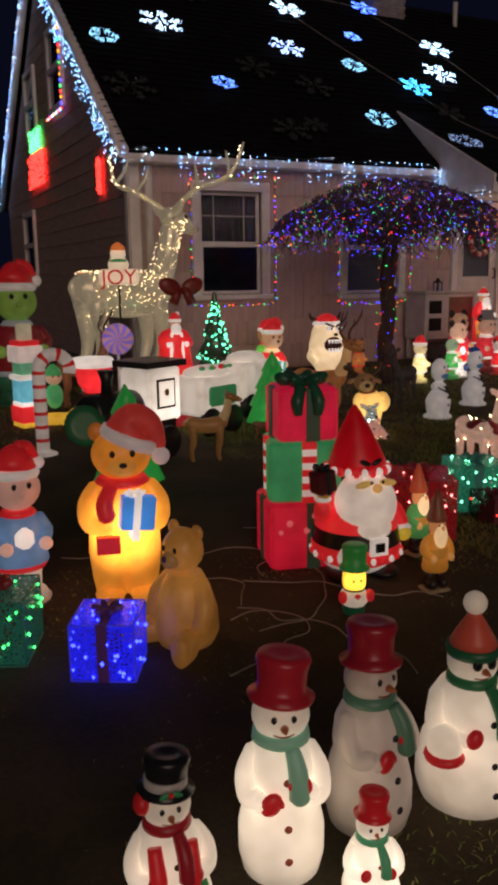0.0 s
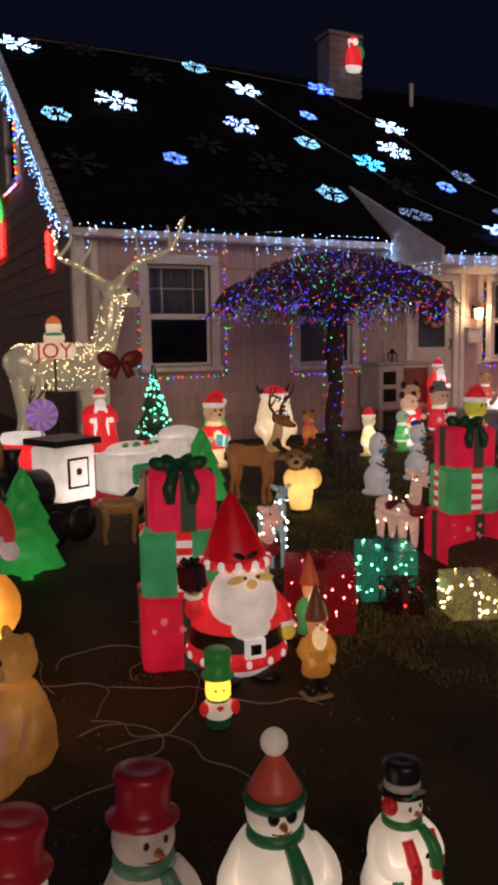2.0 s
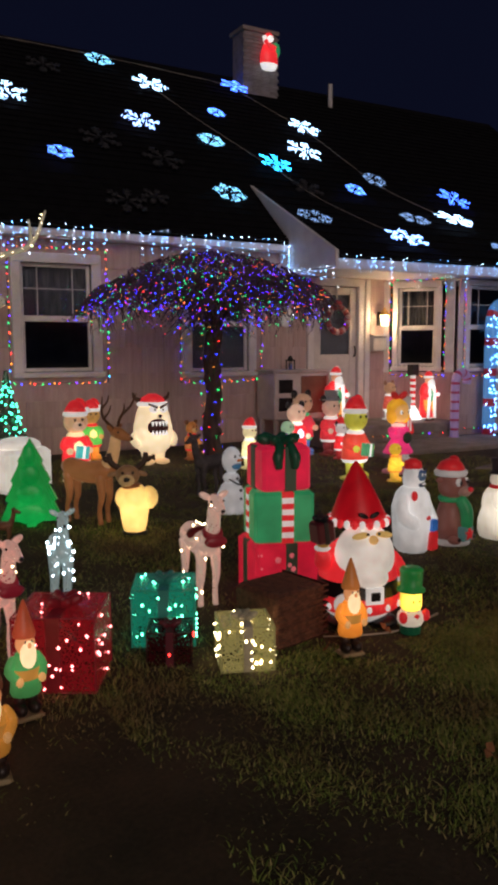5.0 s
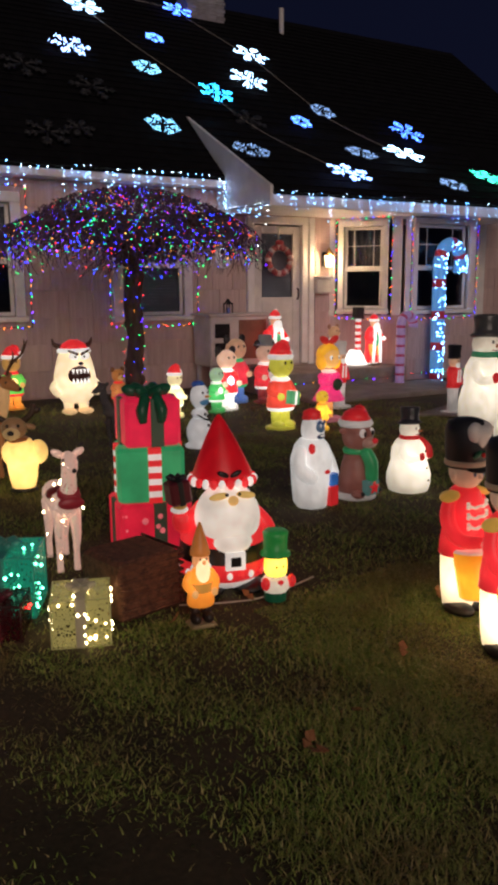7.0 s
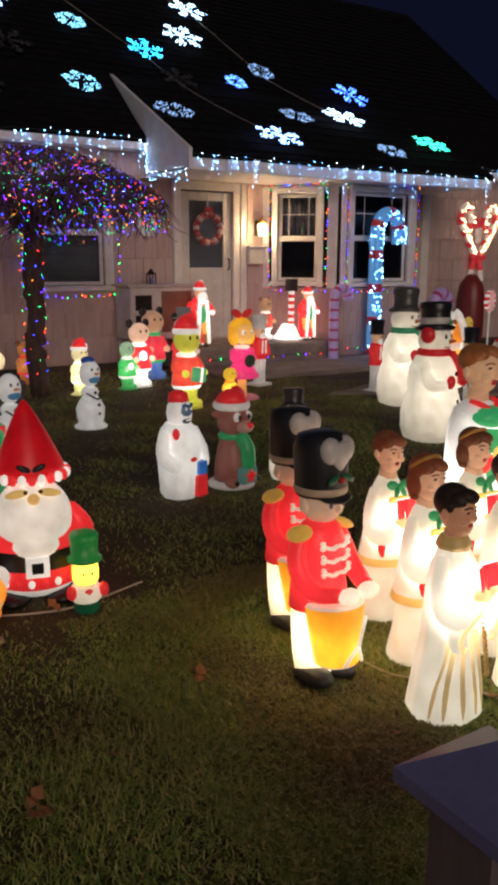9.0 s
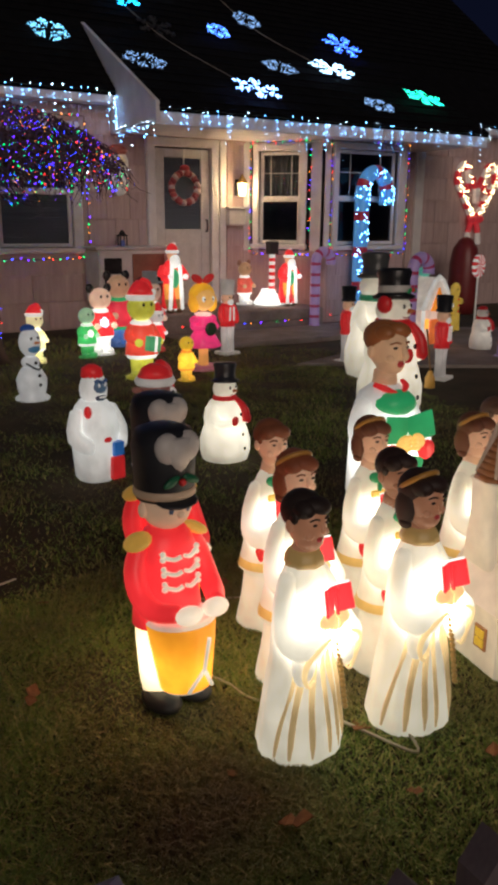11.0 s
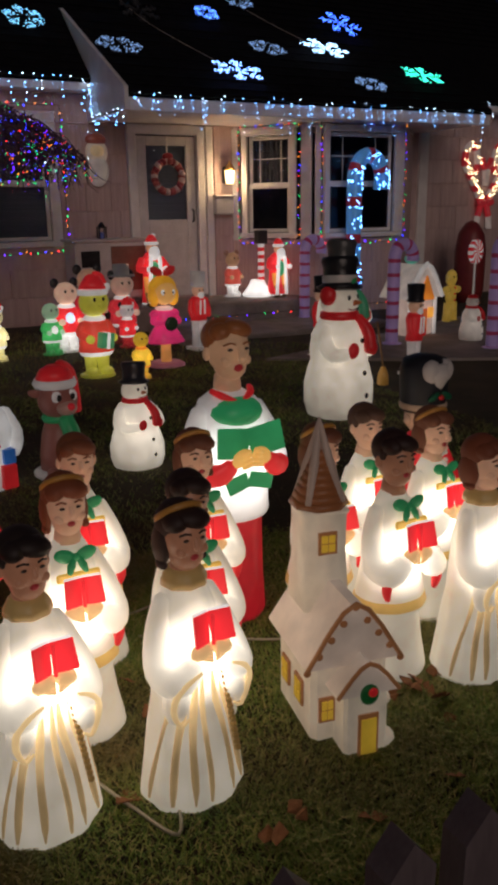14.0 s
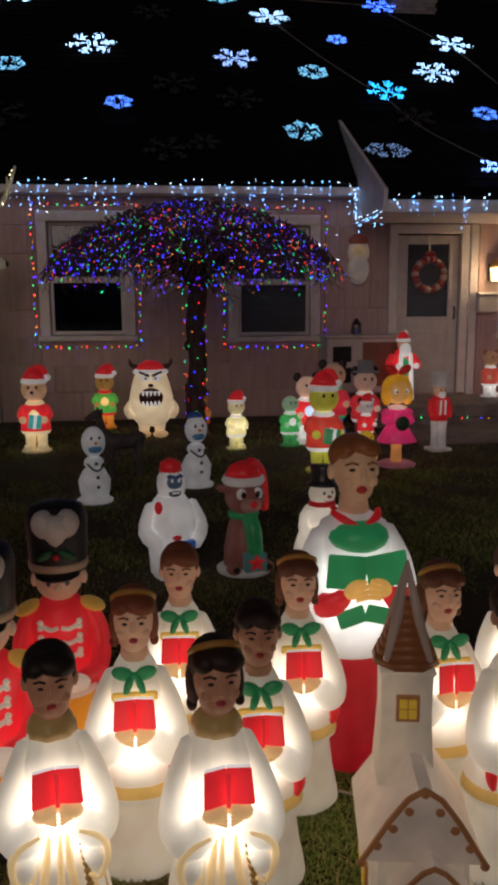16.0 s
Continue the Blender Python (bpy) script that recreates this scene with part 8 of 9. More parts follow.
air_conditioner()
s = Shape()
s.box((0, 0, 0.01), (0.11, 0.11, 0.02), DARKM)
s.box((0, 0, 0.20), (0.11, 0.11, 0.02), DARKM)
for a in (-1, 1):
    for b in (-1, 1):
        s.box((a * 0.045, b * 0.045, 0.105), (0.014, 0.014, 0.17), DARKM)
s.lathe([(0.05, 0.21), (0.03, 0.25), (0.01, 0.27)], DARKM, n=10)
s.lathe([(0.03, 0.02), (0.03, 0.14)], plastic((0.10, 0.12, 0.35), 0.1), n=10)
s.thing("lantern", pose(8.55, 10.66, 1.192), "small dark metal lantern with a bluish candle", "lantern")
top = empty("door_wreath", pose(9.61, 10.93, 2.03), "pink and red ribbon wreath hung on the door", "wreath")
for i in range(26):
    a = 2 * math.pi * i / 26
    s = Shape()
    s.ball((0.20 * math.cos(a), random.uniform(-0.03, 0.0), 0.20 * math.sin(a)), (0.055, 0.04, 0.05), plastic(((0.42, 0.10, 0.10), (0.55, 0.42, 0.40), (0.30, 0.05, 0.06))[i % 3]), (random.uniform(0, 90), random.uniform(0, 90), 0), n=8, rings=6)
    s.part("ribbon_tuft", top)
s = Shape()
s.tube([(0, 0.01, 0.20), (0, 0.012, 0.52)], 0.012, plastic(WHITE), n=6)
s.part("hanger", top)
s = Shape()
s.ball((0, -0.02, 0.26), (0.08, 0.03, 0.05), plastic((0.40, 0.04, 0.05)))
s.part("bow", top)


def wall_lamp():
    top = empty("wall_lamp", pose(10.50, 10.86, 1.92), "lit brass wall lantern beside the door", "wall lamp")
    s = Shape()
    s.box((0, 0.09, 0.14), (0.10, 0.03, 0.22), DARKM)
    s.tube([(0, 0.08, 0.20), (0, 0.0, 0.29), (0, -0.02, 0.27)], 0.012, DARKM, n=6)
    s.part("bracket", top)
    s = Shape()
    s.lathe([(0.055, 0), (0.075, 0.17)], led((1.0, 0.72, 0.38), 5.5), n=6, c=(0, -0.02, 0.02))
    s.part("glass_shade", top, "glowing warm glass")
    s = Shape()
    s.lathe([(0.095, 0.19), (0.06, 0.25), (0.02, 0.29), (0.015, 0.32)], surface("brass", (0.35, 0.22, 0.08), (0.50, 0.33, 0.12), 12, 0.35, 0.1, 50, metal=0.8), n=6, c=(0, -0.02, 0))
    s.part("cap", top)


wall_lamp()


def mailbox():
    top = empty("mailbox", pose(10.43, 10.92, 1.50), "cream metal wall mailbox below the lamp", "mailbox")
    s = Shape()
    s.box((0, 0, 0.14), (0.30, 0.12, 0.24), METAL, edge=0.02)
    s.part("box", top)
    s = Shape()
    s.box((0, -0.015, 0.275), (0.32, 0.15, 0.03), METAL, edge=0.008)
    s.part("lid", top)


mailbox()


# ---- large light-up deer, wire tree and signs by the corner ----
deer(3.05, 9.78, 2.35, 20, (0.5, 0.45, 0.3), antlers=True, label="large light-up wire reindeer with warm white bulbs", mat=tinsel("gold_white_tinsel", (0.56, 0.52, 0.38), 0.85, 48, 0.20), bulbs_mat=LED_WARM, nb=560, name="light_up_reindeer", spread=1.6, turned=20)
top = empty("antler_lights", on_lawn(3.05, 9.78, 20), "warm white bulbs wound round the reindeer antlers", "string lights")
h = 2.35
pts = []
for sy in (-1, 1):
    b = Vector((0.74 * 0.5 * h - 0.04 * h, sy * 0.04 * h, 0.9 * h + 0.05 * h))
    V = lambda a1, a2, a3: Matrix.Rotation(radians(20), 3, "Z") @ Vector((a1 * h, sy * a2 * h * 1.6, a3 * h))
    tips = [b, b + V(-0.03, 0.10, 0.10), b + V(0.02, 0.20, 0.20 / 1.6 ** 0.5), b + V(0.06, 0.24, 0.32)]
    for k in range(3):
        for i in range(9):
            p = tips[k].lerp(tips[k + 1], i / 9)
            pts.append((p.x + random.uniform(-0.03, 0.03), p.y + random.uniform(-0.03, 0.03), p.z))
bulbs("bulbs", pts, 0.011, LED_WARM, top)
s = Shape()
for sx in (-1, 1):
    s.ball((sx * 0.14, 0, 0), (0.15, 0.05, 0.10), plastic((0.25, 0.03, 0.02)), (0, sx * -25, 0))
    s.tube([(sx * 0.03, -0.02, -0.02), (sx * 0.12, -0.03, -0.20)], [0.05, 0.06], plastic((0.25, 0.03, 0.02)), n=6)
s.thing("red_bow", pose(3.62, 9.30, 1.42), "large dark red bow on the reindeer's chest", "bow")


def wire_tree(x, y, h):
    top = empty("light_up_tree", on_lawn(x, y), "green tinsel light-up tree with green bulbs", "tinsel tree")
    s = Shape()
    for k in range(5):
        z = 0.1 + k * 0.2
        r = 0.30 * (1.06 - z)
        s.lathe([(r * 0.95, (z - 0.06) * h), (r * 1.2, (z - 0.04) * h), (r * 0.5, (z + 0.16) * h), (r * 0.3, (z + 0.18) * h)], tinsel("green_tinsel", (0.10, 0.17, 0.12), 0.75, 40, 0.02), n=18, fold=0.08, folds=7)
    s.part("tinsel_cone", top)
    pts = []
    for k in range(90):
        z = random.uniform(0.25, 0.98)
        a, r = random.uniform(0, 6.28), 0.33 * (1.06 - z)
        pts.append((r * math.cos(a), r * math.sin(a), z * h))
    bulbs("bulbs", pts, 0.011, led((0.05, 0.9, 0.5), 7), top)


wire_tree(3.92, 9.0, 1.15)


def joy_sign():
    top = empty("joy_sign", pose(2.86, 9.30, ground_z(0, 9.3), 0, 0, -14), "small lit snowman sign with red letters JOY", "sign")
    W = plastic((0.85, 0.72, 0.52), 0.55)
    s = Shape()
    s.tube([(0, 0.03, 0), (0, 0.03, 1.35)], 0.012, WIRE, n=6)
    s.part("stake", top)
    s = Shape()
    s.box((0, 0, 1.42), (0.46, 0.06, 0.18), W, edge=0.03)
    s.ball((0, 0, 1.56), (0.12, 0.06, 0.10), W)
    s.ball((0, 0, 1.68), (0.09, 0.06, 0.085), W)
    s.part("snowman_board", top)
    s = Shape()
    s.lathe([(0.10, 0), (0.105, 0.02), (0.03, 0.05)], plastic(GREEN, 0.25), (0, 0, 1.59), n=16, sy=0.7)
    s.part("scarf", top)
    s = Shape()
    s.lathe([(0.09, 0), (0.07, 0.05), (0.02, 0.09)], plastic((0.75, 0.2, 0.05), 0.4), (0, 0, 1.72), n=16)
    s.part("hat", top)
    cu = bpy.data.curves.new("letters", "FONT")
    cu.body, cu.size, cu.extrude, cu.align_x = "JOY", 0.24, 0.008, "CENTER"
    cu.materials.append(plastic((0.60, 0.02, 0.02), 0.35))
    t = new("letters", cu)
    t.parent = top
    t.matrix_basis = pose(0, -0.045, 1.34, 90)


joy_sign()
toy(1.72, 9.55, 1.62, 0, (0.22, 0.42, 0.08), (0.16, 0.012, 0.015), (0.02, 0.10, 0.05), 0.26, "santa", (0.45, 0.14, 0.03), (0.30, 0.34, 0.36), None, "tall dim inflatable figure, green face, dark red coat", fat=1.2)


def gable_lights():
    top = empty("bell_light_sign", pose(3.53, 16.75, 3.3, 0, 0, -90), "red light bells below a green light bow", "light sign")
    bulbs("red_bulbs", [(random.uniform(-0.75, 0.75), random.uniform(-0.03, 0.0), random.uniform(0, 0.62)) for _ in range(420)], 0.018, LED_RED, top)
    bulbs("green_bulbs", [(random.uniform(-0.5, 0.5), random.uniform(-0.03, 0.0), random.uniform(0.66, 1.05)) for _ in range(260)], 0.018, LED_GREEN, top)
    top = empty("candle_light_sign", pose(3.53, 12.3, 2.74, 0, 0, -90), "narrow red light candle sign on the gable", "light sign")
    bulbs("red_bulbs", [(random.uniform(-0.10, 0.10), random.uniform(-0.03, 0.0), random.uniform(0, 0.52)) for _ in range(110)], 0.014, LED_RED, top)


gable_lights()


# ---- umbrella tree ----
TREE = Vector((6.35, 8.95, 0.0))


def dome(r):
    return 1.68 + 0.95 * max(0.0, 1 - (r / 1.62) ** 2) ** 0.62


def umbrella_tree():
    top = empty("weeping_tree", pose(TREE.x, TREE.y, ground_z(0, TREE.y)), "bare umbrella-shaped weeping tree with dark trunk", "tree")
    rng = random.Random(5)
    s = Shape()
    pts = [(0.05, 0, -0.05), (0.02, 0.0, 0.12), (-0.02, 0.01, 0.5), (0.03, -0.01, 0.9), (0.0, 0.02, 1.3), (0.04, 0.0, 1.65), (0.02, 0, 1.95)]
    s.tube(pts, [0.15, 0.115, 0.10, 0.098, 0.10, 0.105, 0.09], BARK, n=14)
    for k in range(9):
        a = rng.uniform(0, 6.28)
        z = rng.uniform(0.3, 1.7)
        s.ball((0.085 * math.cos(a), 0.085 * math.sin(a), z), (0.04, 0.04, 0.06), BARK, n=8, rings=6)
    s.part("trunk", top)
    lights = []
    tw = Shape()
    for i in range(15):
        a = 2 * math.pi * i / 15 + rng.uniform(-0.15, 0.15)
        R = rng.uniform(1.15, 1.46)
        limb = []
        for k in range(9):
            t = k / 8
            r = R * t ** 0.85
            aa = a + 0.25 * math.sin(3 * t + i)
            z = (1 - t) ** 2 * 1.75 + (1 - (1 - t) ** 2) * (dome(r) - 0.10) + 0.02 * math.sin(9 * t + i)
            limb.append(Vector((r * math.cos(aa), r * math.sin(aa), z)))
        s = Shape()
        s.tube(limb, [0.055 * (1 - 0.85 * k / 8) + 0.004 for k in range(9)], BARK, n=7)
        s.part("limb", top)
        for j in range(70):
            t = rng.random() ** 0.7 * 0.98
            p = limb[int(t * 8)].lerp(limb[min(int(t * 8) + 1, 8)], t * 8 % 1)
            b = math.atan2(p.y, p.x) + rng.uniform(-1.3, 1.3)
            L = rng.uniform(0.22, 0.55)
            c = []
            for k in range(5):
                u = k / 4
                q = p + Vector((math.cos(b), math.sin(b), 0)) * L * u + Vector((rng.uniform(-0.03, 0.03), rng.uniform(-0.03, 0.03), 0.22 * L * u - 0.75 * L * u * u))
                rr = math.hypot(q.x, q.y)
                q.z = min(q.z, dome(min(rr, 1.6)) + rng.uniform(0, 0.05))
                q.z = max(q.z, 1.63 + rng.uniform(-0.08, 0.05))
                c.append(q)
            tw.tube(c, [0.008, 0.006, 0.005, 0.004, 0.002], TWIG, n=4)
            lights += [c[k].lerp(c[k + 1], rng.random()) for k in range(4) if rng.random() < 0.34]
    for j in range(1100):
        r, a = 1.46 * rng.random() ** 0.6, rng.uniform(0, 6.283)
        L = rng.uniform(0.20, 0.52) * (0.6 + 0.4 * r / 1.46)
        c = []
        for k in range(5):
            u = k / 4
            rr = r + 0.16 * u * math.sin(j)
            z = dome(min(r, 1.55)) - 0.03 - L * u * (0.4 + 0.6 * u)
            c.append(Vector((rr * math.cos(a + 0.12 * u * math.cos(j * 1.7)) + rng.uniform(-0.045, 0.045), rr * math.sin(a + 0.12 * u * math.cos(j * 1.7)) + rng.uniform(-0.045, 0.045), max(z, 1.66 + rng.uniform(-0.06, 0.10)))))
        tw.tube(c, [0.007, 0.006, 0.005, 0.004, 0.002], TWIG, n=4)
        lights += [c[k].lerp(c[k + 1], rng.random()) for k in range(4) if rng.random() < 0.36]
    tw.part("twigs", top, "dense thin drooping twigs", kind="stuff")
    lt = empty("tree_string_lights", pose(TREE.x, TREE.y, ground_z(0, TREE.y)), "many small coloured bulbs wound through the tree", "string lights")
    for k in range(70):
        a, z = k * 1.1, 0.15 + 1.75 * k / 70
        lights.append(Vector((0.125 * math.cos(a), 0.125 * math.sin(a), z)))
    groups = [[] for _ in MULTI]
    for p in lights:
        groups[rng.choices(range(5), (22, 26, 30, 11, 26))[0]].append(p)
    for (nm, mat), g in zip(MULTI, groups):
        bulbs(nm, g, 0.0062, mat, lt)
    bulbs("white_bulbs", [Vector((rng.uniform(0.6, 1.5), rng.uniform(-0.9, 0.3), rng.uniform(1.85, 2.3))) for _ in range(10)], 0.006, LED_WHITE, lt)


umbrella_tree()


# ---- icicle strings and window strings ----
def icicles(name, p0, p1, step, drops, seed, label):
    rng = random.Random(seed)
    top = empty("icicle_lights", Matrix(), label, "string lights", "icicle lights")
    a, b = Vector(p0), Vector(p1)
    n = int((b - a).length / step)
    s = Shape()
    s.tube([a.lerp(b, i / 40) + Vector((0, 0, -0.012 * (i % 2))) for i in range(41)], 0.004, WIRE, n=4)
    s.part("wire", top)
    whites, ices = [], []
    for i in range(n + 1):
        p = a.lerp(b, min(1, max(0, (i + rng.uniform(-0.45, 0.45)) / n)))
        (whites if rng.random() < 0.6 else ices).append(p + Vector((0, -0.012, rng.uniform(-0.05, 0.025))))
        for k in range(rng.choice(drops)):
            q = p + Vector((rng.uniform(-0.03, 0.03), -0.012, -0.07 - 0.075 * k + rng.uniform(-0.02, 0.02)))
            (whites if rng.random() < 0.15 else ices).append(q)
    bulbs("white_bulbs", whites, 0.0061, LED_WHITE, top)
    bulbs("pale_blue_bulbs", ices, 0.0068, LED_ICE, top)


icicles("a", (3.42, 10.70, 3.17), (8.56, 10.70, 3.17), 0.12, (0, 1, 2, 3, 4, 5), 1, "white icicle lights along the main eave")
icicles("b", (8.62, 9.49, 2.86), (14.0, 9.49, 2.86), 0.12, (0, 1, 2, 2, 3, 5), 2, "white icicle lights along the porch eave")
icicles("f", (14.1, 10.70, 3.17), (16.8, 10.70, 3.17), 0.14, (0, 1, 2, 2, 3, 5), 8, "white icicle lights along the far eave")
icicles("c", (8.53, 9.55, 2.70), (8.53, 10.70, 2.72), 0.10, (0, 1, 1, 2), 3, "white icicle lights under the roof cheek")
icicles("g", (8.50, 10.66, 3.12), (8.52, 10.66, 2.72), 0.035, (0, 1), 9, "white string lights hanging at the roof corner")
icicles("d", (3.33, 10.75, 3.12), (3.33, 15.7, 7.08), 0.08, (1, 2, 3, 4, 5), 4, "white icicle lights along the gable rake")
icicles("e", (3.33, 20.6, 3.2), (3.33, 15.8, 7.08), 0.10, (1, 2, 3), 5, "white icicle lights along the back rake")


def window_string(x0, x1, z0, z1, y, label, sides="lrtb", step=0.085, m=Matrix()):
    top = empty("window_string_lights", m, label, "string lights", "window lights")
    c = {"l": ((x0, z0), (x0, z1)), "r": ((x1, z0), (x1, z1)), "t": ((x0, z1), (x1, z1)), "b": ((x0, z0), (x1, z0))}
    groups = [[] for _ in MULTI]
    k = 0
    for sd in sides:
        (ax, az), (bx, bz) = c[sd]
        n = max(2, int(math.hypot(bx - ax, bz - az) / step))
        s = Shape()
        s.tube([(ax + (bx - ax) * i / 12, y + 0.012, az + (bz - az) * i / 12 + random.uniform(-0.008, 0.008)) for i in range(13)], 0.004, WIRE, n=4)
        s.part("wire", top)
        for i in range(n):
            t = (i + random.uniform(0.05, 0.95)) / n
            groups[k % 4 if random.random() < 0.85 else 4].append((ax + (bx - ax) * t + random.uniform(-0.015, 0.015), y, az + (bz - az) * t + random.uniform(-0.018, 0.018)))
            k += 1
    for (nm, mat), g in zip(MULTI, groups):
        if g:
            bulbs(nm, g, 0.0085, mat, top)


window_string(4.40, 5.73, 1.12, 2.91, 10.90, "coloured bulbs framing the corner window")
window_string(6.83, 8.18, 1.09, 2.87, 10.90, "coloured bulbs framing the window behind the tree")
window_string(-0.43, 0.46, -0.06, 1.50, -0.075, "coloured bulbs framing the slanting bay window", m=SLANT)
window_string(11.48, 12.90, 1.12, 2.72, 10.0, "coloured bulbs framing the front bay window")
window_string(9.0, 11.1, 0.24, 0.26, 9.82, "coloured bulbs along the porch edge", "b", 0.14)
window_string(11.5, 12.9, 0.24, 0.26, 9.98, "coloured bulbs along the foot of the bay", "b", 0.12)
top = empty("window_string_lights", pose(0, 0, 0), "coloured bulbs framing the gable window", "string lights", "window lights")
groups = [[] for _ in MULTI]
for i in range(34):
    t = i / 34
    p = (3.47, 14.2 + 1.25 * t * 2, 4.28) if t < 0.5 else (3.47, 14.2, 4.28 + 1.5 * (t - 0.5) * 2)
    groups[i % 4].append(p)
for (nm, mat), g in zip(MULTI, groups):
    if g:
        bulbs(nm, g, 0.02, mat, top)


# ---- snowflakes on the roof ----
def snowflake(x, y, z, r, style, mat, slope, spin):
    top = empty("roof_snowflake", pose(x, y, z, slope, 0, 0) @ pose(0, 0, 0.07, 0, 0, spin), {"ring": "small ring snowflake light on the roof", "star": "bright six-armed snowflake light on the roof", "off": "unlit grey snowflake frame on the roof"}[style], "snowflake light", "roof snowflakes")
    s = Shape()
    F = surface("grey_frame", (0.014, 0.015, 0.018), (0.03, 0.032, 0.038), 8, 0.6, 0, 40)
    pts = []
    for k in range(6):
        a = math.pi * k / 3
        d, e = Vector((math.cos(a), math.sin(a), 0)), Vector((-math.sin(a), math.cos(a), 0))
        r0 = 0.30 * r if style == "ring" else 0.12 * r
        s.tube([d * r0, d * r], 0.012 if style != "off" else 0.02, F, n=5)
        m = 9 if style == "star" else 4
        for i in range(m):
            pts.append(d * (r0 + (r - r0) * i / (m - 1)))
        for q in ((0.48, 0.19), (0.74, 0.16)):
            for sg in (-1, 1):
                tip = d * (q[0] + 0.16) * r + e * sg * q[1] * r
                s.tube([d * q[0] * r, tip], 0.010 if style != "off" else 0.02, F, n=5)
                for i in (0.3, 0.65, 1.0):
                    pts.append((d * q[0] * r).lerp(tip, i))
    if style == "ring":
        for i in range(26):
            a = 2 * math.pi * i / 26
            pts.append(Vector((math.cos(a + 0.1), math.sin(a + 0.1), 0)) * r * 0.85)
    s.part("frame", top)
    if style != "off":
        bulbs("bulbs", [p + Vector((random.uniform(-0.02, 0.02), random.uniform(-0.02, 0.02), 0.02)) for p in pts], 0.0095 if style == "star" else 0.0085, mat, top)


WH, TE, IB = led((0.40, 0.68, 1.0), 8), led((0.18, 0.56, 0.85), 3.6), led((0.08, 0.24, 0.95), 4.5)
PB = led((0.30, 0.52, 0.95), 0.9)
BLUE_STAR = led((0.05, 0.16, 1.0), 8)
FLAKES = [(3.90, 13.07, 0.24, "ring", TE), (5.06, 13.68, 0.38, "star", WH), (5.50, 12.18, 0.19, "ring", IB), (7.19, 15.30, 0.26, "ring", TE), (7.96, 14.69, 0.33, "star", WH), (7.24, 13.37, 0.33, "star", led((0.30, 0.50, 1.0), 6)),
          (9.99, 15.17, 0.30, "star", BLUE_STAR), (8.98, 14.01, 0.17, "ring", IB), (8.40, 13.05, 0.23, "ring", TE), (7.99, 11.60, 0.26, "ring", TE), (10.89, 13.97, 0.34, "star", WH),
          (10.34, 13.12, 0.36, "star", WH), (9.42, 12.60, 0.31, "star", LED_CYAN), (10.75, 12.08, 0.19, "ring", IB), (11.46, 12.45, 0.24, "ring", PB), (13.13, 12.15, 0.34, "star", BLUE_STAR), (3.79, 15.18, 0.36, "star", WH),
          (5.01, 15.38, 0.33, "off", None), (6.00, 14.76, 0.33, "off", None), (6.29, 12.70, 0.35, "off", None), (3.92, 11.92, 0.40, "off", None), (7.20, 12.35, 0.35, "off", None), (6.64, 11.36, 0.22, "off", None), (6.15, 11.21, 0.33, "off", None), (9.69, 11.99, 0.3, "off", None)]
LOW = [(8.89, 10.58, 0.29, "ring", PB), (10.23, 10.03, 0.35, "star", led((0.20, 0.40, 1.0), 10)), (11.12, 10.90, 0.27, "ring", PB), (12.18, 11.08, 0.36, "star", WH),
       (12.14, 9.88, 0.24, "ring", PB), (13.37, 10.33, 0.32, "star", led((0.03, 0.7, 0.45), 7))]
for i, (x, y, r, st, mt) in enumerate(FLAKES):
    snowflake(x, y, 3.20 + 0.80 * (y - 10.72), r, st, mt, 38.7, i * 11)
for i, (x, y, r, st, mt) in enumerate(LOW):
    snowflake(x, y, 2.90 + 0.53 * (y - 9.5), r, st, mt, 27.9, i * 13)


def cable(name, pts, r, mat, label, category="cable"):
    s = Shape()
    fine = []
    P = [Vector(p) for p in pts]
    for i in range(len(P) - 1):
        a, b, c, d = P[max(i - 1, 0)], P[i], P[i + 1], P[min(i + 2, len(P) - 1)]
        for k in range(6):
            t = k / 6
            fine.append(0.5 * ((2 * b) + (c - a) * t + (2 * a - 5 * b + 4 * c - d) * t * t + (3 * b - a - 3 * c + d) * t ** 3))
    fine.append(P[-1])
    s.tube(fine, r, mat, n=6)
    return s.thing(name, Matrix(), label, category, "cables")


main = lambda x, y: (x, y, 3.20 + 0.80 * (y - 10.72) + 0.03)
lowr = lambda x, y: (x, y, 2.90 + 0.53 * (y - 9.5) + 0.03)
cable("roof_cable", [main(8.0, 14.7), main(8.5, 13.8), main(9.1, 12.9), main(9.4, 12.5), lowr(9.7, 11.6), lowr(10.2, 10.3)], 0.005, CABLE, "thin pale cable lying down the roof")
cable("roof_cable", [main(10.0, 15.2), main(10.9, 14.0), main(11.3, 13.0), main(11.6, 12.3), lowr(12.2, 11.2)], 0.005, CABLE, "thin pale cable lying down the roof")
cable("roof_cable", [main(4.0, 15.6), main(6.0, 15.6), main(8.0, 15.5), main(10.0, 15.3)], 0.005, CABLE, "thin pale cable along the ridge")
G = lambda x, y: (x, y, ground_z(x, y) + 0.012)
rng = random.Random(11)
for k in range(9):
    x, y = rng.uniform(1.45, 2.1), rng.uniform(2.7, 4.4)
    pts = []
    a = rng.uniform(0, 6.28)
    for i in range(9):
        pts.append(G(x, y))
        a += rng.uniform(-1.1, 1.1)
        x += 0.13 * math.cos(a)
        y += 0.13 * math.sin(a)
    cable("extension_cable", pts, 0.003, CABLE, "thin tangled light cable lying on the lawn")
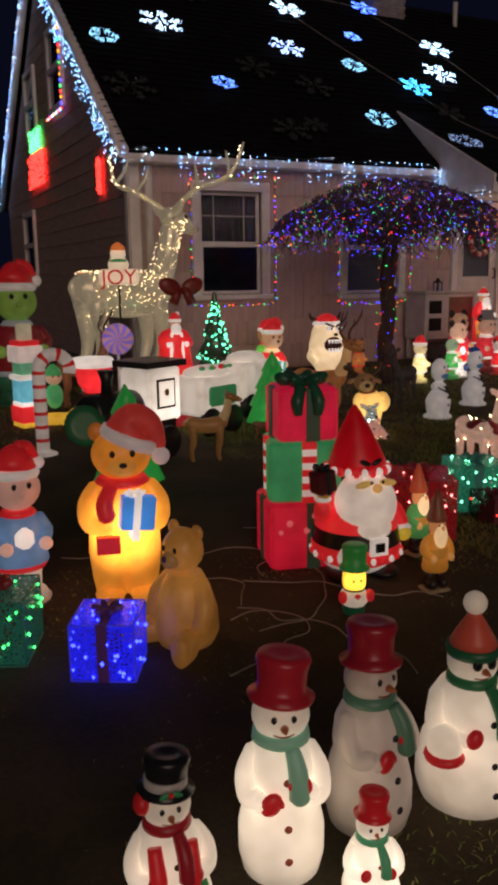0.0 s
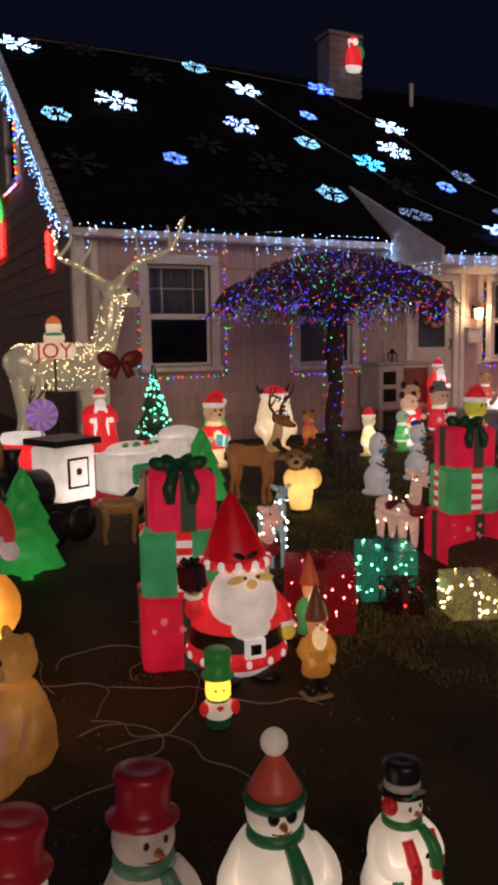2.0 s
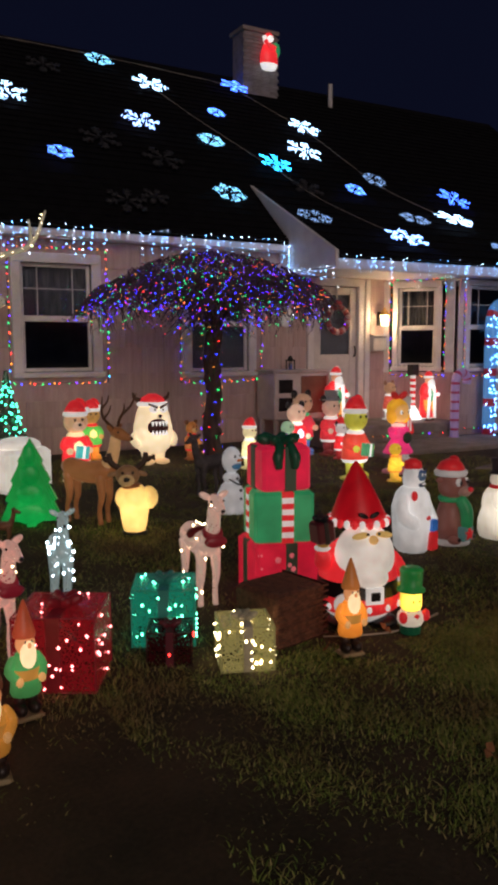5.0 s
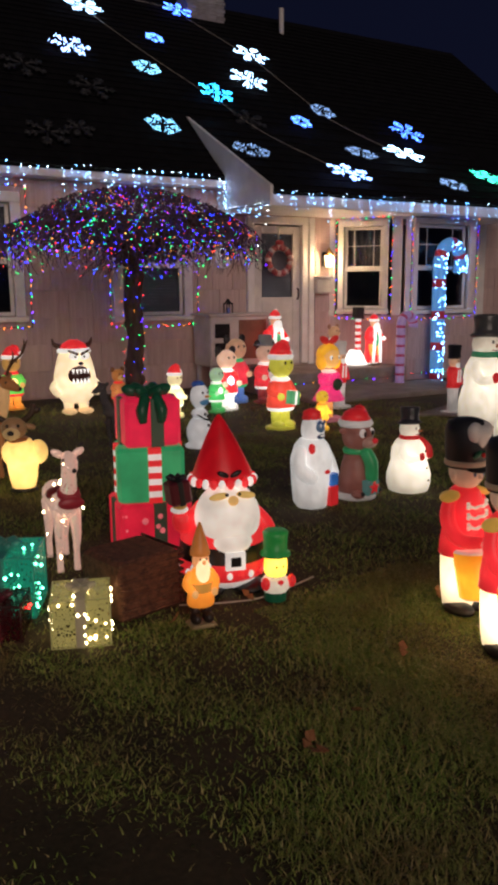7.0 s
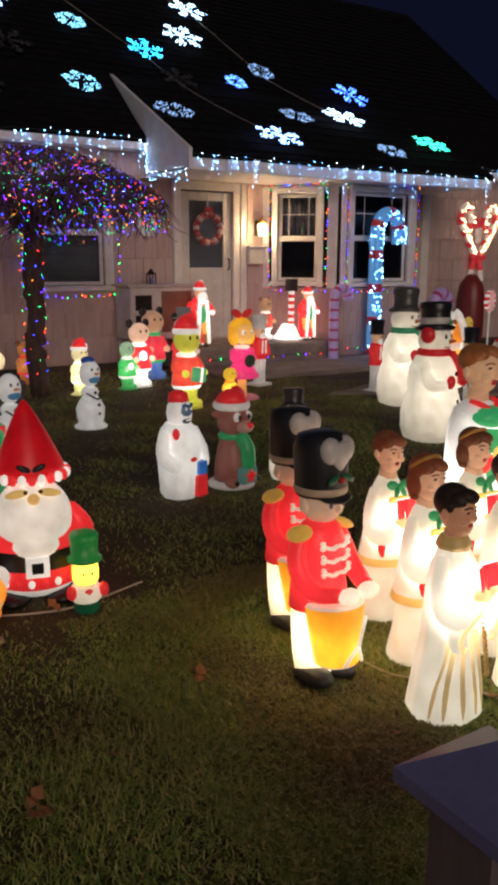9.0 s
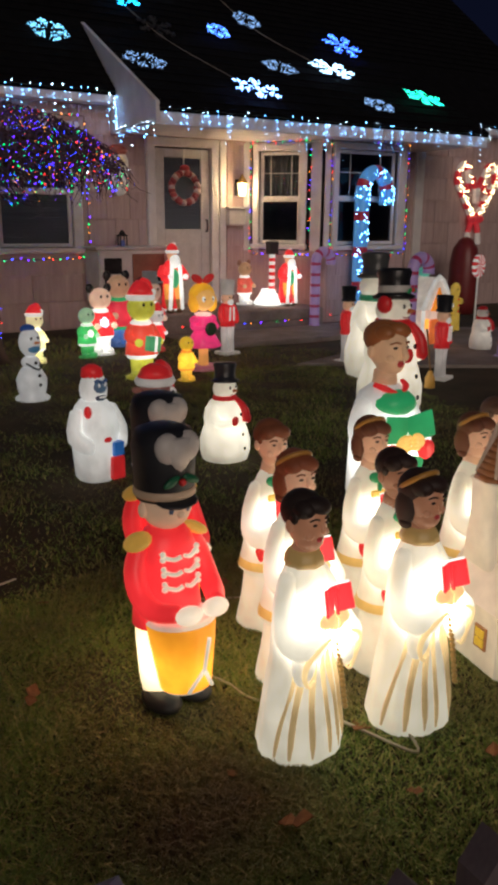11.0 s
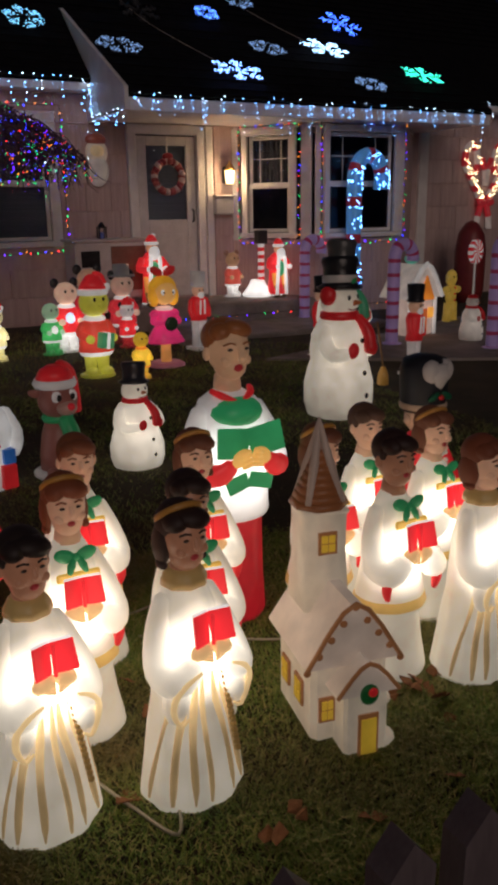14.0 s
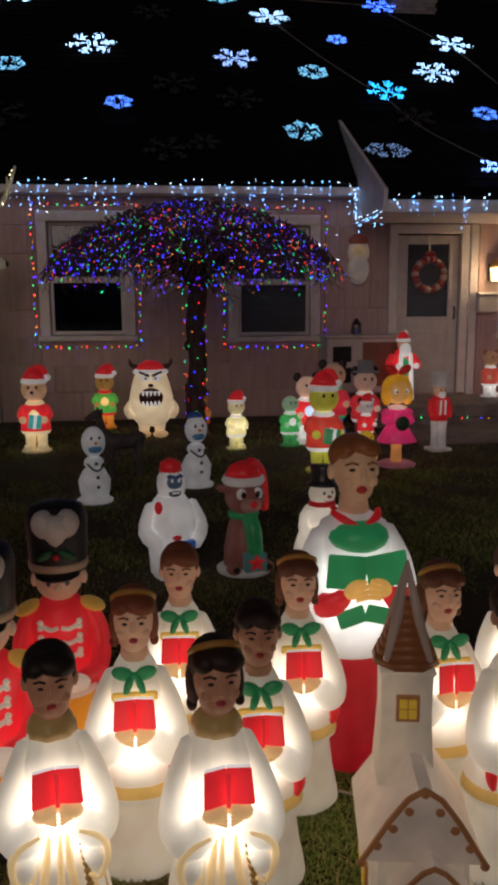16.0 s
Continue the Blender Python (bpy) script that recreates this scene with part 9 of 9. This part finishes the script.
for pts in ([(5.5, 2.8), (5.62, 2.55), (5.66, 2.40), (5.80, 2.26), (5.88, 2.08), (5.96, 1.92), (6.02, 2.10)], [(5.72, 3.2), (5.9, 3.1), (6.1, 3.05), (6.4, 3.12)], [(4.4, 3.72), (4.65, 3.62), (4.85, 3.6), (5.2, 3.7)], [(6.2, 2.9), (6.5, 2.72), (6.72, 2.62), (6.9, 2.75)]):
    cable("extension_cable", [G(x, y) for x, y in pts], 0.005, plastic((0.55, 0.50, 0.40)), "white extension cable lying in the grass")

# fallen leaves
lf = Shape()
lf.grid([[(-0.004, 0, 0), (0.004, 0, 0), (0.004, 0, 0.002), (-0.004, 0, 0.002)], [(-0.028, 0.03, 0.008), (0.028, 0.03, 0.014), (0.028, 0.03, 0.016), (-0.028, 0.03, 0.010)], [(-0.014, 0.045, 0.004), (0.014, 0.045, 0.006), (0.014, 0.045, 0.008), (-0.014, 0.045, 0.006)],
         [(-0.034, 0.065, 0.016), (0.034, 0.065, 0.012), (0.034, 0.065, 0.014), (-0.034, 0.065, 0.018)], [(-0.002, 0.10, 0.018), (0.002, 0.10, 0.018), (0.002, 0.10, 0.020), (-0.002, 0.10, 0.020)]], LEAF, smooth=False)
me = lf.mesh("fallen_leaf")
for k in range(46):
    if k < 14:
        x, y = rng.gauss(6.98, 0.10), rng.gauss(2.16, 0.07)
    else:
        x, y = rng.uniform(3.4, 7.6), rng.uniform(1.3, 3.8)
    ob = new("fallen_leaf", me)
    ob.matrix_basis = pose(x, y, ground_z(x, y) + 0.02, rng.uniform(-40, 40), rng.uniform(-40, 40), rng.uniform(0, 360)) @ Matrix.Diagonal((*[rng.uniform(0.5, 1.1)] * 3, 1))
    tagged(ob, "dry curled brown oak leaf on the grass", "leaf", "fallen leaves")

# ---- shakes on the front wall ----
def shakes():
    meshes = []
    for k in range(4):
        s = Shape()
        s.box((0, 0, 0), (1.0, 0.016, 0.352), SIDING, edge=0.0015)
        meshes.append(s.mesh("shake"))
    rng = random.Random(3)
    spans = []
    for c in range(8):
        z = 0.34 + c * 0.358
        x = 4.02
        stops = [o for o in OPEN if o[2] - 0.10 < z + 0.17 and o[3] + 0.10 > z - 0.17]
        edges = []
        for a, b, _, _ in stops:
            edges.append((x, a - 0.01))
            x = b + (0.16 if a == DOOR[0] else 0.01)
        edges.append((x, 16.9))
        for a, b in edges:
            x = a
            while b - x > 0.06:
                w = min(rng.choice((0.34, 0.46, 0.58, 0.70)), b - x)
                if b - x - w < 0.12:
                    w = b - x
                spans.append((x, w, z))
                x += w
    for x, w, z in spans:
        ob = new("shake", rng.choice(meshes))
        ob.parent = WALL
        ob.matrix_basis = pose(x + w / 2, WALL_Y + rng.uniform(-0.004, 0.001), z, -1.2, 0, 0) @ Matrix.Diagonal((w - 0.006, 1, 1, 1))


shakes()
